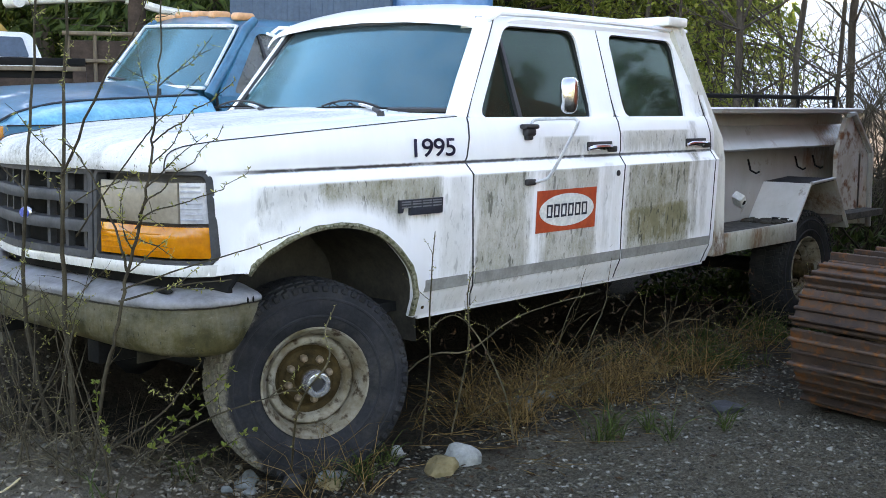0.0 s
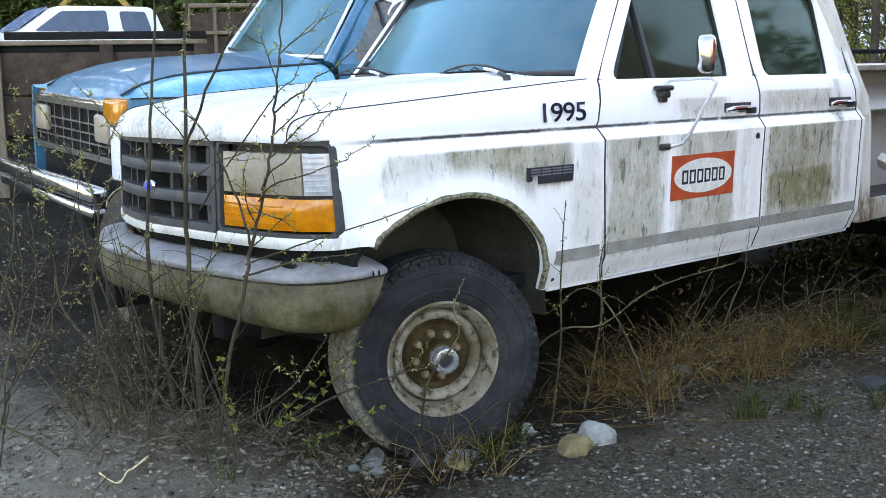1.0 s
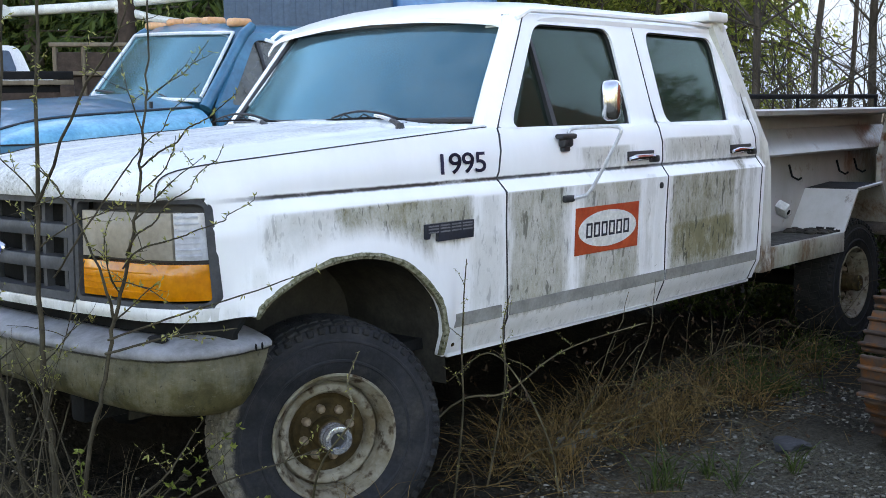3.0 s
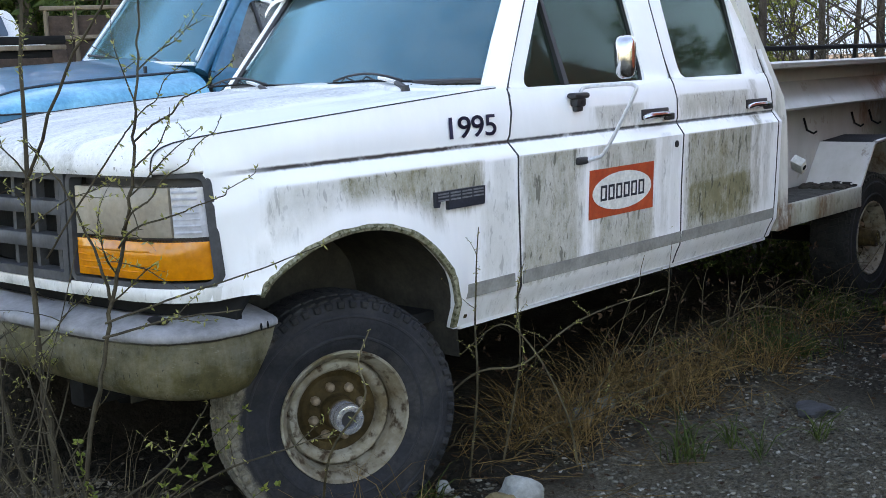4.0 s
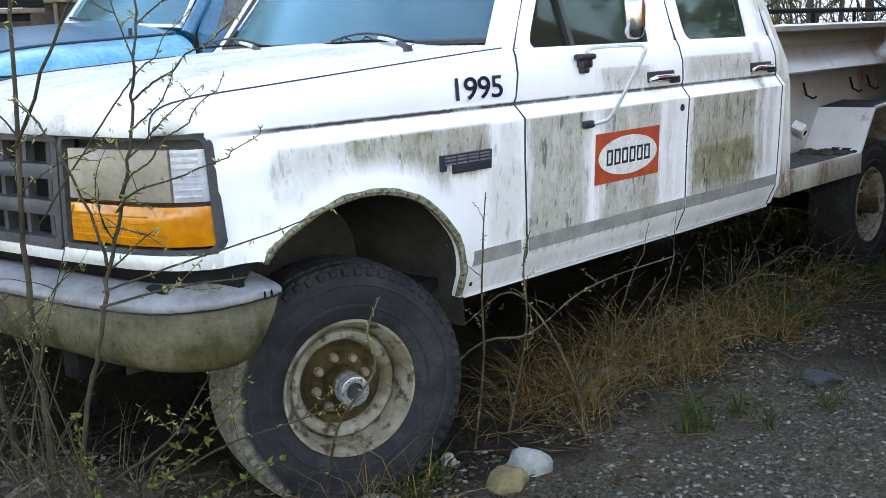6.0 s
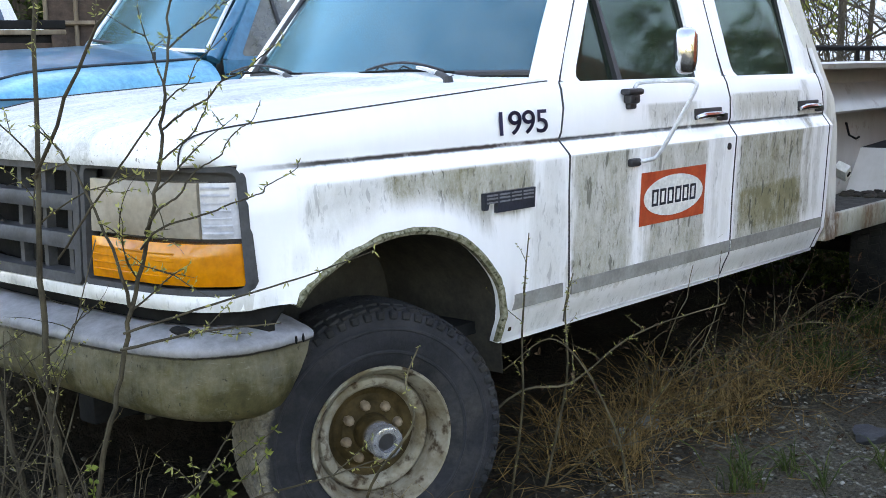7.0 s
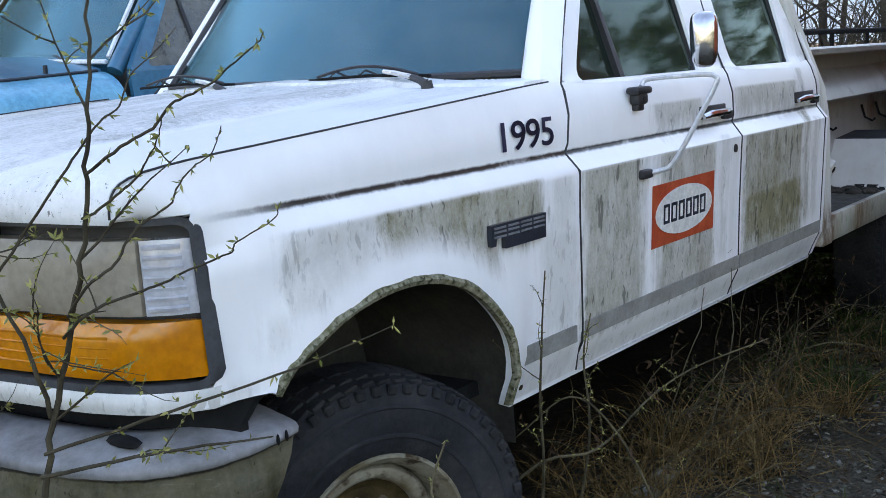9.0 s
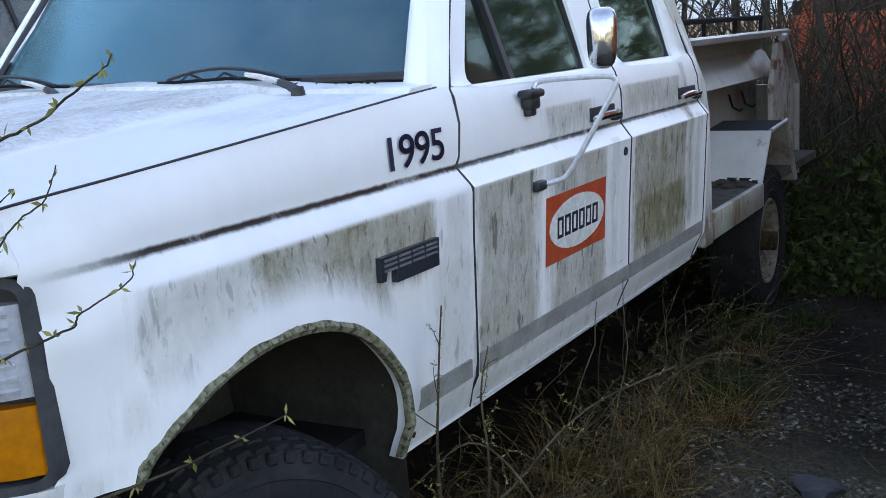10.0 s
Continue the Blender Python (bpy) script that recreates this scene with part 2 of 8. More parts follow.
def bumper_paint():
    """Chalky white steel: lilac-white on the ledge, blotched with algae and scuffed through below it."""
    m, n, l, p = nodes_of("algae_white_bumper")
    tc = n.new("ShaderNodeTexCoord")
    sep = n.new("ShaderNodeSeparateXYZ")
    l.new(tc.outputs["Object"], sep.inputs[0])
    z = calc(n, l, "ADD", sep.outputs[2], calc(n, l, "MULTIPLY", calc(n, l, "SUBTRACT", tex_noise(n, l, 16, 5, 0.75), 0.5), 0.014))
    below = band(n, l, z, 0.2, 0.779, 0.006)
    blotch = ramp(n, l, tex_noise(n, l, 6, 7, 0.78, (0.9, 0.9, 1.3)), [(0.34, grey(0.10)), (0.60, grey(1.0))])
    drips = runs_of(n, l, 26, 0.34, 0.66, 0.10)
    scuff = ramp(n, l, tex_noise(n, l, 15, 6, 0.8, (0.7, 0.7, 2.4), distort=2.2), [(0.60, grey(0)), (0.68, grey(0.8))])
    foot = n.new("ShaderNodeMapRange")
    l.new(z, foot.inputs["Value"])
    foot.inputs["From Min"].default_value, foot.inputs["From Max"].default_value = 0.72, 0.60
    amount = calc(n, l, "MULTIPLY", calc(n, l, "MULTIPLY_ADD", blotch, 0.45, calc(n, l, "MULTIPLY_ADD", drips, 0.20, 0.55)), calc(n, l, "MULTIPLY_ADD", foot.outputs[0], 0.35, 0.85))
    amount = calc(n, l, "MULTIPLY", amount, calc(n, l, "SUBTRACT", 1.0, calc(n, l, "MULTIPLY", scuff, 0.6)))
    film = calc(n, l, "MULTIPLY", ramp(n, l, tex_noise(n, l, 7, 6, 0.75), [(0.34, grey(0.12)), (0.62, grey(1))]), 0.72)
    green = ramp(n, l, tex_noise(n, l, 11, 5, 0.7), [(0.32, (0.060, 0.056, 0.018)), (0.52, (0.140, 0.118, 0.046)), (0.72, (0.24, 0.205, 0.105))])
    grime = mixc(n, l, calc(n, l, "MULTIPLY", film, calc(n, l, "SUBTRACT", 1.0, below)), mixc(n, l, below, (0.64, 0.64, 0.66), (0.46, 0.43, 0.35)), (0.185, 0.18, 0.165))
    col = mixc(n, l, calc(n, l, "MULTIPLY", amount, below), grime, green)
    # dark broken line drawn along the crease under the ledge
    crease_line = calc(n, l, "MULTIPLY", band(n, l, z, 0.773, 0.780, 0.002), ramp(n, l, tex_noise(n, l, 5, 4, 0.6), [(0.35, grey(0.2)), (0.5, grey(0.95))]))
    col = mixc(n, l, crease_line, col, (0.03, 0.024, 0.018))
    dots = calc(n, l, "MULTIPLY", ramp(n, l, tex_noise(n, l, 60, 4, 0.7, (1, 1, 0.5)), [(0.62, grey(0)), (0.67, grey(0.8))]), below)
    col = mixc(n, l, dots, col, (0.05, 0.048, 0.028))
    l.new(col, p.inputs["Base Color"])
    l.new(calc(n, l, "MULTIPLY_ADD", below, 0.30, 0.45), p.inputs["Roughness"])
    bump(n, l, p, tex_noise(n, l, 5, 5, 0.6), 0.18, 0.02)
    return m


def glass(name, tint=(0.45, 0.55, 0.58), haze=0.12, hazec=(0.30, 0.34, 0.33), rough=0.03, ior=1.52, runs=True, sheen=(1, 1, 1), gain=1.3):
    """Thin dirty pane: clear, mirror-like by its angle, with a film of dust."""
    m, n, l, p = nodes_of(name)
    n.remove(p)
    tr = n.new("ShaderNodeBsdfTransparent")
    tr.inputs[0].default_value = (*tint, 1)
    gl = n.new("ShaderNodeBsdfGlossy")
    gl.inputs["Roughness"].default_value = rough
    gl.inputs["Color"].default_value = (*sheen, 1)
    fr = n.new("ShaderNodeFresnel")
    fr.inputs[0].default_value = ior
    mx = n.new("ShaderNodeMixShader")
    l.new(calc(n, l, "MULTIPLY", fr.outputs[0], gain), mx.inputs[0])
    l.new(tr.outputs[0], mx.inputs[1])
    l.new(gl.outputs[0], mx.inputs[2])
    df = n.new("ShaderNodeBsdfDiffuse")
    df.inputs[0].default_value = (*hazec, 1)
    f = ramp(n, l, tex_noise(n, l, 40 if runs else 6, 5, 0.7, (1, 1, 0.12) if runs else None), [(0.35, grey(haze * 0.5)), (0.7, grey(haze * 1.8))])
    mx2 = n.new("ShaderNodeMixShader")
    l.new(f, mx2.inputs[0])
    l.new(mx.outputs[0], mx2.inputs[1])
    l.new(df.outputs[0], mx2.inputs[2])
    l.new(mx2.outputs[0], n["Material Output"].inputs[0])
    return m


def plain(name, c, rough=0.6, metal=0.0, vary=0.25, scale=12, relief=0.1):
    return surface(name, tuple(v * (1 - vary) for v in c), tuple(min(1, v * (1 + vary)) for v in c), scale, rough, metal, scale * 6, relief)


PANEL_STAINS = [
    (0.885, 1.27, 0.70, 1.183, 0.86), (1.36, 1.80, 0.70, 1.183, 0.78), (1.40, 1.78, 1.25, 1.335, 0.62), (1.855, 1.91, 0.76, 1.20, 0.45), (1.95, 1.98, 0.76, 1.19, 0.4),
    (2.065, 2.69, 0.72, 1.184, 0.92), (2.07, 2.68, 0.76, 1.00, 1.14), (2.42, 2.70, 0.82, 1.00, 1.35), (2.71, 2.77, 0.78, 1.23, 0.9), (2.82, 2.86, 0.78, 1.2, 0.6), (2.07, 2.72, 1.25, 1.355, 0.68), (2.74, 2.80, 1.25, 1.40, 0.6),
    (0.00, 0.46, 0.95, 1.187, 0.92), (0.40, 0.67, 1.04, 1.187, 0.92), (-0.28, 0.10, 1.00, 1.187, 0.42), (0.66, 0.86, 0.74, 1.06, 0.38), (0.72, 0.82, 1.0, 1.18, 0.30), (0.90, 2.9, 0.60, 0.70, 0.36), (0.56, 0.88, 0.60, 0.72, 0.30),
    (-0.33, -0.285, 0.93, 1.05, 0.40), (-0.47, -0.2, 0.88, 0.905, 0.8)]
M = {}
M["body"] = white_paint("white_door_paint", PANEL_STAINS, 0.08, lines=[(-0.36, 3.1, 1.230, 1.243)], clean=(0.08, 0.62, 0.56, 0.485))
M["hood"] = hood_paint()
M["cab"] = white_paint("white_cab_paint", [(2.84, 2.99, 1.2, 1.6, 0.35)], 0.07)
# bed paint: white greyed all over, for grime and for the bed's shade
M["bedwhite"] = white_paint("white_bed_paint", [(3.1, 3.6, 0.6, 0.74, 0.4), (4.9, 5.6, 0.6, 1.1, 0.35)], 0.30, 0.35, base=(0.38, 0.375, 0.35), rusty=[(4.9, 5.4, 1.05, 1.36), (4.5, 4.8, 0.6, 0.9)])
M["post"] = white_paint("streaked_white_post", [(2.40, 3.07, 0.55, 1.90, 0.30)], 0.25, 0.30, base=(0.76, 0.75, 0.69), rusty=[(2.95, 3.16, 0.52, 0.80), (3.48, 3.66, 0.6, 0.78)])
M["bumper"] = bumper_paint()
M["valance"] = white_paint("stained_valance_paint", [(-0.8, -0.2, 0.84, 0.93, 0.55)], 0.25)
M["boxwhite"] = white_paint("cracked_white_paint", [(3.0, 5.0, 0.60, 0.70, 0.5)], 0.30, 0.5, base=(0.62, 0.61, 0.58))
M["lip"] = white_paint("stained_lip_paint", [(3.1, 4.1, 0.6, 0.76, 0.55)], 0.4, 0.35, base=(0.58, 0.57, 0.52), rusty=[(3.1, 3.2, 0.6, 0.8), (3.48, 3.70, 0.6, 0.78)])
M["dusty"] = surface("dusty_tyre", (0.013, 0.013, 0.012), (0.030, 0.029, 0.026), 5, 0.9, 0, 50, 0.3)
M["stripe"] = surface("grey_side_moulding", (0.20, 0.195, 0.175), (0.30, 0.295, 0.27), 9, 0.6, 0, 60, 0.1)
M["black"] = plain("black_plastic", (0.018, 0.018, 0.02), 0.5)
M["fronttyre"] = muddy_tyre("clay_caked_tyre", (0.012, 0.013, 0.015), (0.027, 0.028, 0.032), 0.352)
M["rubber"] = surface("tyre_rubber", (0.017, 0.018, 0.020), (0.036, 0.037, 0.040), 7, 0.75, 0, 60, 0.25)
M["grille"] = surface("faded_grey_plastic", (0.040, 0.042, 0.045), (0.075, 0.078, 0.082), 9, 0.6, 0, 70, 0.1)
M["dark"] = plain("dark_underside", (0.012, 0.012, 0.012), 0.9)
M["inner"] = plain("muddy_wheel_liner", (0.052, 0.047, 0.038), 0.9)
M["chrome"] = surface("worn_chrome", (0.75, 0.75, 0.76), (0.6, 0.6, 0.62), 20, 0.16, 1.0, 80, 0.05)
M["rim"] = surface("rusty_white_rim", (0.30, 0.275, 0.215), (0.120, 0.088, 0.046), 9, 0.7, 0.0, 24, 0.3, c3=(0.050, 0.030, 0.014))
M["hub"] = surface("weathered_chrome", (0.42, 0.43, 0.45), (0.62, 0.63, 0.65), 40, 0.22, 0.75, 90, 0.1)
M["nut"] = surface("rusty_pale_nut", (0.17, 0.12, 0.075), (0.28, 0.21, 0.14), 30, 0.7, 0.0, 70, 0.2)
M["tread"] = muddy_tyre("muddy_tread", (0.010, 0.011, 0.012), (0.026, 0.027, 0.029), 0.10)
M["rimrust"] = surface("rusty_wheel_centre", (0.026, 0.017, 0.006), (0.085, 0.056, 0.022), 14, 0.75, 0.1, 70, 0.3)
# the sky's cyan is put into the sheen, and gain boosts the reflection
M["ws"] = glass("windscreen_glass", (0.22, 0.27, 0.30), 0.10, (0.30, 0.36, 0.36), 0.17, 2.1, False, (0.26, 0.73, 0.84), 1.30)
# green sheen and haze, for the trees these panes mirror
M["pane"] = glass("side_window_glass", (0.17, 0.23, 0.19), 0.16, (0.060, 0.080, 0.060), 0.04, 1.5, True, (0.80, 1.0, 0.91), 0.8)
M["milky"] = glass("dusty_door_glass", (0.40, 0.42, 0.40), 0.40, (0.24, 0.24, 0.22), 0.05, 1.5, False)
M["lens"] = surface("yellowed_headlamp_lens", (0.23, 0.19, 0.14), (0.33, 0.285, 0.225), 5, 0.45, 0, 50, 0.03, coat=0.25)
M["clear"] = surface("ribbed_clear_lens", (0.40, 0.41, 0.44), (0.52, 0.53, 0.56), 10, 0.15, 0, 50, 0.02, coat=0.7)
M["amber"] = surface("amber_lens", (0.50, 0.145, 0.001), (0.70, 0.24, 0.003), 5, 0.18, 0, 50, 0.02, coat=0.35)
M["decal_red"] = surface("faded_orange_red_decal", (0.42, 0.05, 0.018), (0.50, 0.085, 0.03), 12, 0.55, 0, 60, 0.0)
M["decal_white"] = surface("decal_white", (0.60, 0.60, 0.55), (0.74, 0.74, 0.70), 12, 0.5, 0, 60, 0.0)
M["ink"] = plain("dark_blue_lettering", (0.012, 0.014, 0.045), 0.5)
M["badge"] = plain("black_badge", (0.02, 0.025, 0.035), 0.35)
M["badgegrey"] = plain("grey_badge_relief", (0.16, 0.17, 0.18), 0.4)
M["oval"] = plain("blue_emblem", (0.06, 0.10, 0.40), 0.3)
M["bright"] = surface("dull_bright_metal", (0.62, 0.62, 0.63), (0.74, 0.74, 0.75), 15, 0.28, 0.35, 70, 0.05)
M["seat"] = plain("grey_seat_vinyl", (0.10, 0.10, 0.10), 0.8)


# ---- mesh helpers ----
def thing(name, label, category, group="", at=None, kind=""):
    ob = new(name)
    ob.empty_display_size = 0.1
    if at is not None:
        ob.matrix_world = at
    return tagged(ob, label, category, group, kind)


def part(name, bm, material, parent=None, label="", smooth=True, angle=40):
    bmesh.ops.recalc_face_normals(bm, faces=bm.faces)
    me = bpy.data.meshes.new(name)
    bm.to_mesh(me)
    bm.free()
    if smooth:
        for poly in me.polygons:
            poly.use_smooth = True
        me.set_sharp_from_angle(angle=radians(angle))
    for mm in material if isinstance(material, (list, tuple)) else [material]:
        me.materials.append(mm)
    ob = new(name, me)
    if parent is not None:
        ob.parent = parent
    if label:
        ob["label"] = label
    return ob


def grid(bm, f, us, vs):
    """A sheet of quads through f(u, v)."""
    rows = [[bm.verts.new(f(u, v)) for v in vs] for u in us]
    for a, b in zip(rows, rows[1:]):
        for i in range(len(vs) - 1):
            bm.faces.new((a[i], a[i + 1], b[i + 1], b[i]))
    return rows


def shell(bm, f, us, vs, back):
    """A sheet with thickness: back(p) gives the point behind p."""
    front = grid(bm, f, us, vs)
    rear = [[bm.verts.new(back(v.co)) for v in row] for row in front]
    for a, b in zip(rear, rear[1:]):
        for i in range(len(vs) - 1):
            bm.faces.new((a[i], b[i], b[i + 1], a[i + 1]))

    def edge(fr, re):
        for i in range(len(fr) - 1):
            bm.faces.new((fr[i], fr[i + 1], re[i + 1], re[i]))
    edge(front[0], rear[0])
    edge(front[-1], rear[-1])
    edge([r[0] for r in front], [r[0] for r in rear])
    edge([r[-1] for r in front], [r[-1] for r in rear])


def span(a, b, n):
    return [a + (b - a) * i / (n - 1) for i in range(n)]


def box(bm, lo, hi, bevel=0.0, segs=2):
    b = bmesh.new()
    bmesh.ops.create_cube(b, size=1)
    for v in b.verts:
        v.co = Vector([(lo[i] + hi[i]) / 2 + v.co[i] * (hi[i] - lo[i]) for i in range(3)])
    if bevel:
        bmesh.ops.bevel(b, geom=b.edges[:], offset=bevel, segments=segs, affect="EDGES", profile=0.5)
    join(bm, b)


def join(bm, b, m=None):
    if m is not None:
        bmesh.ops.transform(b, matrix=m, verts=b.verts)
    me = bpy.data.meshes.new("tmp")
    b.to_mesh(me)
    b.free()
    bm.from_mesh(me)
    bpy.data.meshes.remove(me)


def tube(bm, pts, radii, n=6, cap=True):
    pts = [Vector(p) for p in pts]
    if not isinstance(radii, (list, tuple)):
        radii = [radii] * len(pts)
    rings = []
    side = None
    for i, p in enumerate(pts):
        d = (pts[min(i + 1, len(pts) - 1)] - pts[max(i - 1, 0)]).normalized()
        ref = side if side is not None else (Vector((0, 0, 1)) if abs(d.z) < 0.9 else Vector((1, 0, 0)))
        side = (ref - d * ref.dot(d)).normalized()
        up = d.cross(side)
        rings.append([bm.verts.new(p + (side * math.cos(6.28319 * k / n) + up * math.sin(6.28319 * k / n)) * radii[i]) for k in range(n)])
    for a, b in zip(rings, rings[1:]):
        for k in range(n):
            bm.faces.new((a[k], a[(k + 1) % n], b[(k + 1) % n], b[k]))
    if cap:
        bm.faces.new(rings[0][::-1])
        bm.faces.new(rings[-1])


def lathe(bm, prof2, n=40, m=None):
    """Turned shape about the y axis; prof2: (radius, y) from one end to the other."""
    b = bmesh.new()
    rings = []
    for r, y in prof2:
        if r < 1e-5:
            rings.append([b.verts.new((0, y, 0))])
        else:
            rings.append([b.verts.new((r * math.cos(6.28319 * k / n), y, r * math.sin(6.28319 * k / n))) for k in range(n)])
    for a, c in zip(rings, rings[1:]):
        for k in range(n):
            k2 = (k + 1) % n
            if len(a) == 1 and len(c) == 1:
                continue
            if len(a) == 1:
                b.faces.new((a[0], c[k2], c[k]))
            elif len(c) == 1:
                b.faces.new((a[k], a[k2], c[0]))
            else:
                b.faces.new((a[k], a[k2], c[k2], c[k]))
    join(bm, b, m)


def rounded(corners, r, seg=5):
    """Polygon with rounded corners: seg + 1 points a corner."""
    out = []
    k = len(corners)
    rr = r if isinstance(r, (list, tuple)) else [r] * k
    for i in range(k):
        p, a, b = Vector(corners[i]), Vector(corners[i - 1]), Vector(corners[(i + 1) % k])
        u, v = (a - p).normalized(), (b - p).normalized()
        p0, p1 = p + u * rr[i], p + v * rr[i]
        for s in range(seg + 1):
            t = s / seg
            out.append((p0 * (1 - t) ** 2 + p * 2 * t * (1 - t) + p1 * t * t))
    return out


def smooth_line(pts, k=5):
    """Catmull-Rom curve through points."""
    P = [Vector(p) for p in pts]
    P = [2 * P[0] - P[1]] + P + [2 * P[-1] - P[-2]]
    out = []
    for i in range(1, len(P) - 2):
        a, b, c, d = P[i - 1:i + 3]
        out += [0.5 * (2 * b + (c - a) * t + (2 * a - 5 * b + 4 * c - d) * t * t + (3 * b - a - 3 * c + d) * t ** 3) for t in (j / k for j in range(k))]
    return out + [P[-2]]


def ring_plate(bm, outer, inner, to3, thick):
    """A flat frame between two outlines of as many points; to3(x, z, depth) places it."""
    k = len(outer)
    lay = [[bm.verts.new(to3(p[0], p[1], d)) for p in o] for o, d in ((outer, 0), (inner, 0), (inner, thick), (outer, thick))]
    for a, b in ((0, 1), (1, 2), (2, 3), (3, 0)):
        for i in range(k):
            j = (i + 1) % k
            bm.faces.new((lay[a][i], lay[a][j], lay[b][j], lay[b][i]))


def plate(bm, outline, to3, thick):
    k = len(outline)
    f = [bm.verts.new(to3(p[0], p[1], 0)) for p in outline]
    g = [bm.verts.new(to3(p[0], p[1], thick)) for p in outline]
    bm.faces.new(f)
    bm.faces.new(g[::-1])
    for i in range(k):
        j = (i + 1) % k
        bm.faces.new((f[i], f[j], g[j], g[i]))


def lerp_tab(tab, v):
    for (a, x), (b, y) in zip(tab, tab[1:]):
        if v <= b:
            return x if v <= a else x + (y - x) * (v - a) / (b - a)
    return tab[-1][1]


# ---- ground ----
def ground_z(x, y):
    z = 0.04
    z += 0.26 * math.exp(-(((x + 0.98) / 0.48) ** 2 + ((y + 0.38) / 0.62) ** 2))
    z += 0.06 * math.exp(-(((x - 1.6) / 1.4) ** 2 + ((y + 0.95) / 0.35) ** 2))
    z += 0.10 * max(0.0, min(1.0, (y - 1.2) / 1.5)) + 0.09 * max(0.0, min(10.0, y - 4.5))
    # unseen earth bank, added by the passenger's sill to block light underneath
    side = max(0.0, min(1.0, (x + 0.55) / 0.35)) * max(0.0, min(1.0, (4.4 - x) / 0.6))
    z += 0.46 * side * math.exp(-abs((y - 0.92) / 0.40) ** 4)
    z += 0.035 * noise.noise((x * 0.7, y * 0.7, 0.3)) + 0.018 * noise.noise((x * 2.6, y * 2.6, 1.3))
    if abs(x) < 6 and abs(y) < 6:
        z += 0.010 * noise.noise((x * 7, y * 7, 4.1))
        rough = max(0.0, min(1.0, (0.4 - x) / 0.5))
        z += rough * (0.030 * abs(noise.noise((x * 5.2, y * 5.2, 8.1))) + 0.012 * noise.noise((x * 12.5, y * 12.5, 2.7)))
    return z


def ground_material():
    m, n, l, p = nodes_of("wet_gravel_and_soil")
    big = tex_noise(n, l, 0.9, 5, 0.6)
    # soil is wet and dark, darkened further for the shade under the truck
    soil = ramp(n, l, big, [(0.35, (0.014, 0.012, 0.008)), (0.52, (0.034, 0.029, 0.021)), (0.70, (0.064, 0.057, 0.044))])
    tc = n.new("ShaderNodeTexCoord")
    vor = n.new("ShaderNodeTexVoronoi")
    vor.inputs["Scale"].default_value = 55
    l.new(tc.outputs["Object"], vor.inputs["Vector"])
    peb = ramp(n, l, vor.outputs["Color"], [(0.2, grey(0.55)), (0.8, grey(1.6))])
    col = mixc(n, l, 0.7, soil, peb, "MULTIPLY")
    fine = tex_noise(n, l, 140, 4, 0.7)
    col = mixc(n, l, 0.6, col, ramp(n, l, fine, [(0.3, grey(0.5)), (0.7, grey(1.45))]), "MULTIPLY")
    brown = ramp(n, l, tex_noise(n, l, 1.7, 5, 0.7), [(0.48, grey(0)), (0.66, grey(0.75))])
    col = mixc(n, l, brown, col, (0.042, 0.030, 0.019))
    sp = n.new("ShaderNodeSeparateXYZ")
    l.new(tc.outputs["Object"], sp.inputs[0])
    foot = n.new("ShaderNodeVectorMath")
    foot.operation = "DISTANCE"
    foot.inputs[1].default_value = (-0.62, -0.55, 0.2)
    l.new(tc.outputs["Object"], foot.inputs[0])
    zone_y = calc(n, l, "ADD", sp.outputs[1], calc(n, l, "MULTIPLY", tex_noise(n, l, 3.1, 4, 0.6), 0.5))
    zone_x = calc(n, l, "ADD", sp.outputs[0], calc(n, l, "MULTIPLY", tex_noise(n, l, 1.1, 4, 0.6), 1.4))
    open_yard = calc(n, l, "MULTIPLY", band(n, l, zone_y, -60.0, -0.98, 0.12), calc(n, l, "MULTIPLY", band(n, l, zone_x, -0.3, 3.2, 0.5), 0.9))
    grit = ramp(n, l, tex_noise(n, l, 62, 6, 0.8), [(0.34, (0.044, 0.037, 0.025)), (0.5, (0.132, 0.115, 0.082)), (0.68, (0.27, 0.243, 0.180))])
    col = mixc(n, l, open_yard, col, grit)
    fd = calc(n, l, "ADD", foot.outputs["Value"], calc(n, l, "MULTIPLY", tex_noise(n, l, 4.0, 5, 0.7), 0.7))
    edge_x = calc(n, l, "ADD", sp.outputs[0], calc(n, l, "MULTIPLY", tex_noise(n, l, 2.3, 4, 0.6), 0.9))
    packed = calc(n, l, "MULTIPLY", band(n, l, edge_x, -60.0, -0.25, 0.25), 0.85)
    mud = ramp(n, l, tex_noise(n, l, 3.0, 6, 0.7), [(0.32, (0.14, 0.122, 0.090)), (0.5, (0.29, 0.265, 0.21)), (0.68, (0.45, 0.42, 0.345))])
    col = mixc(n, l, packed, col, mixc(n, l, 0.5, mud, ramp(n, l, fine, [(0.3, grey(0.5)), (0.7, grey(1.4))]), "MULTIPLY"))
    # brown soil round the shrub's foot, its colour raised for light under the bumper
    col = mixc(n, l, calc(n, l, "MULTIPLY", band(n, l, fd, -1.0, 0.80, 0.16), 0.7), col, mixc(n, l, fine, (0.080, 0.064, 0.042), (0.29, 0.240, 0.165)))
    l.new(col, p.inputs["Base Color"])
    p.inputs["Roughness"].default_value = 0.85
    p.inputs["Specular IOR Level"].default_value = 0.12
    h = calc(n, l, "ADD", calc(n, l, "MULTIPLY", vor.outputs["Distance"], -1.0), fine)
    clod = calc(n, l, "MULTIPLY", tex_noise(n, l, 22, 7, 0.8, distort=0.8), 4.0)
    bump(n, l, p, calc(n, l, "ADD", h, clod), 0.9, 0.022)
    return m


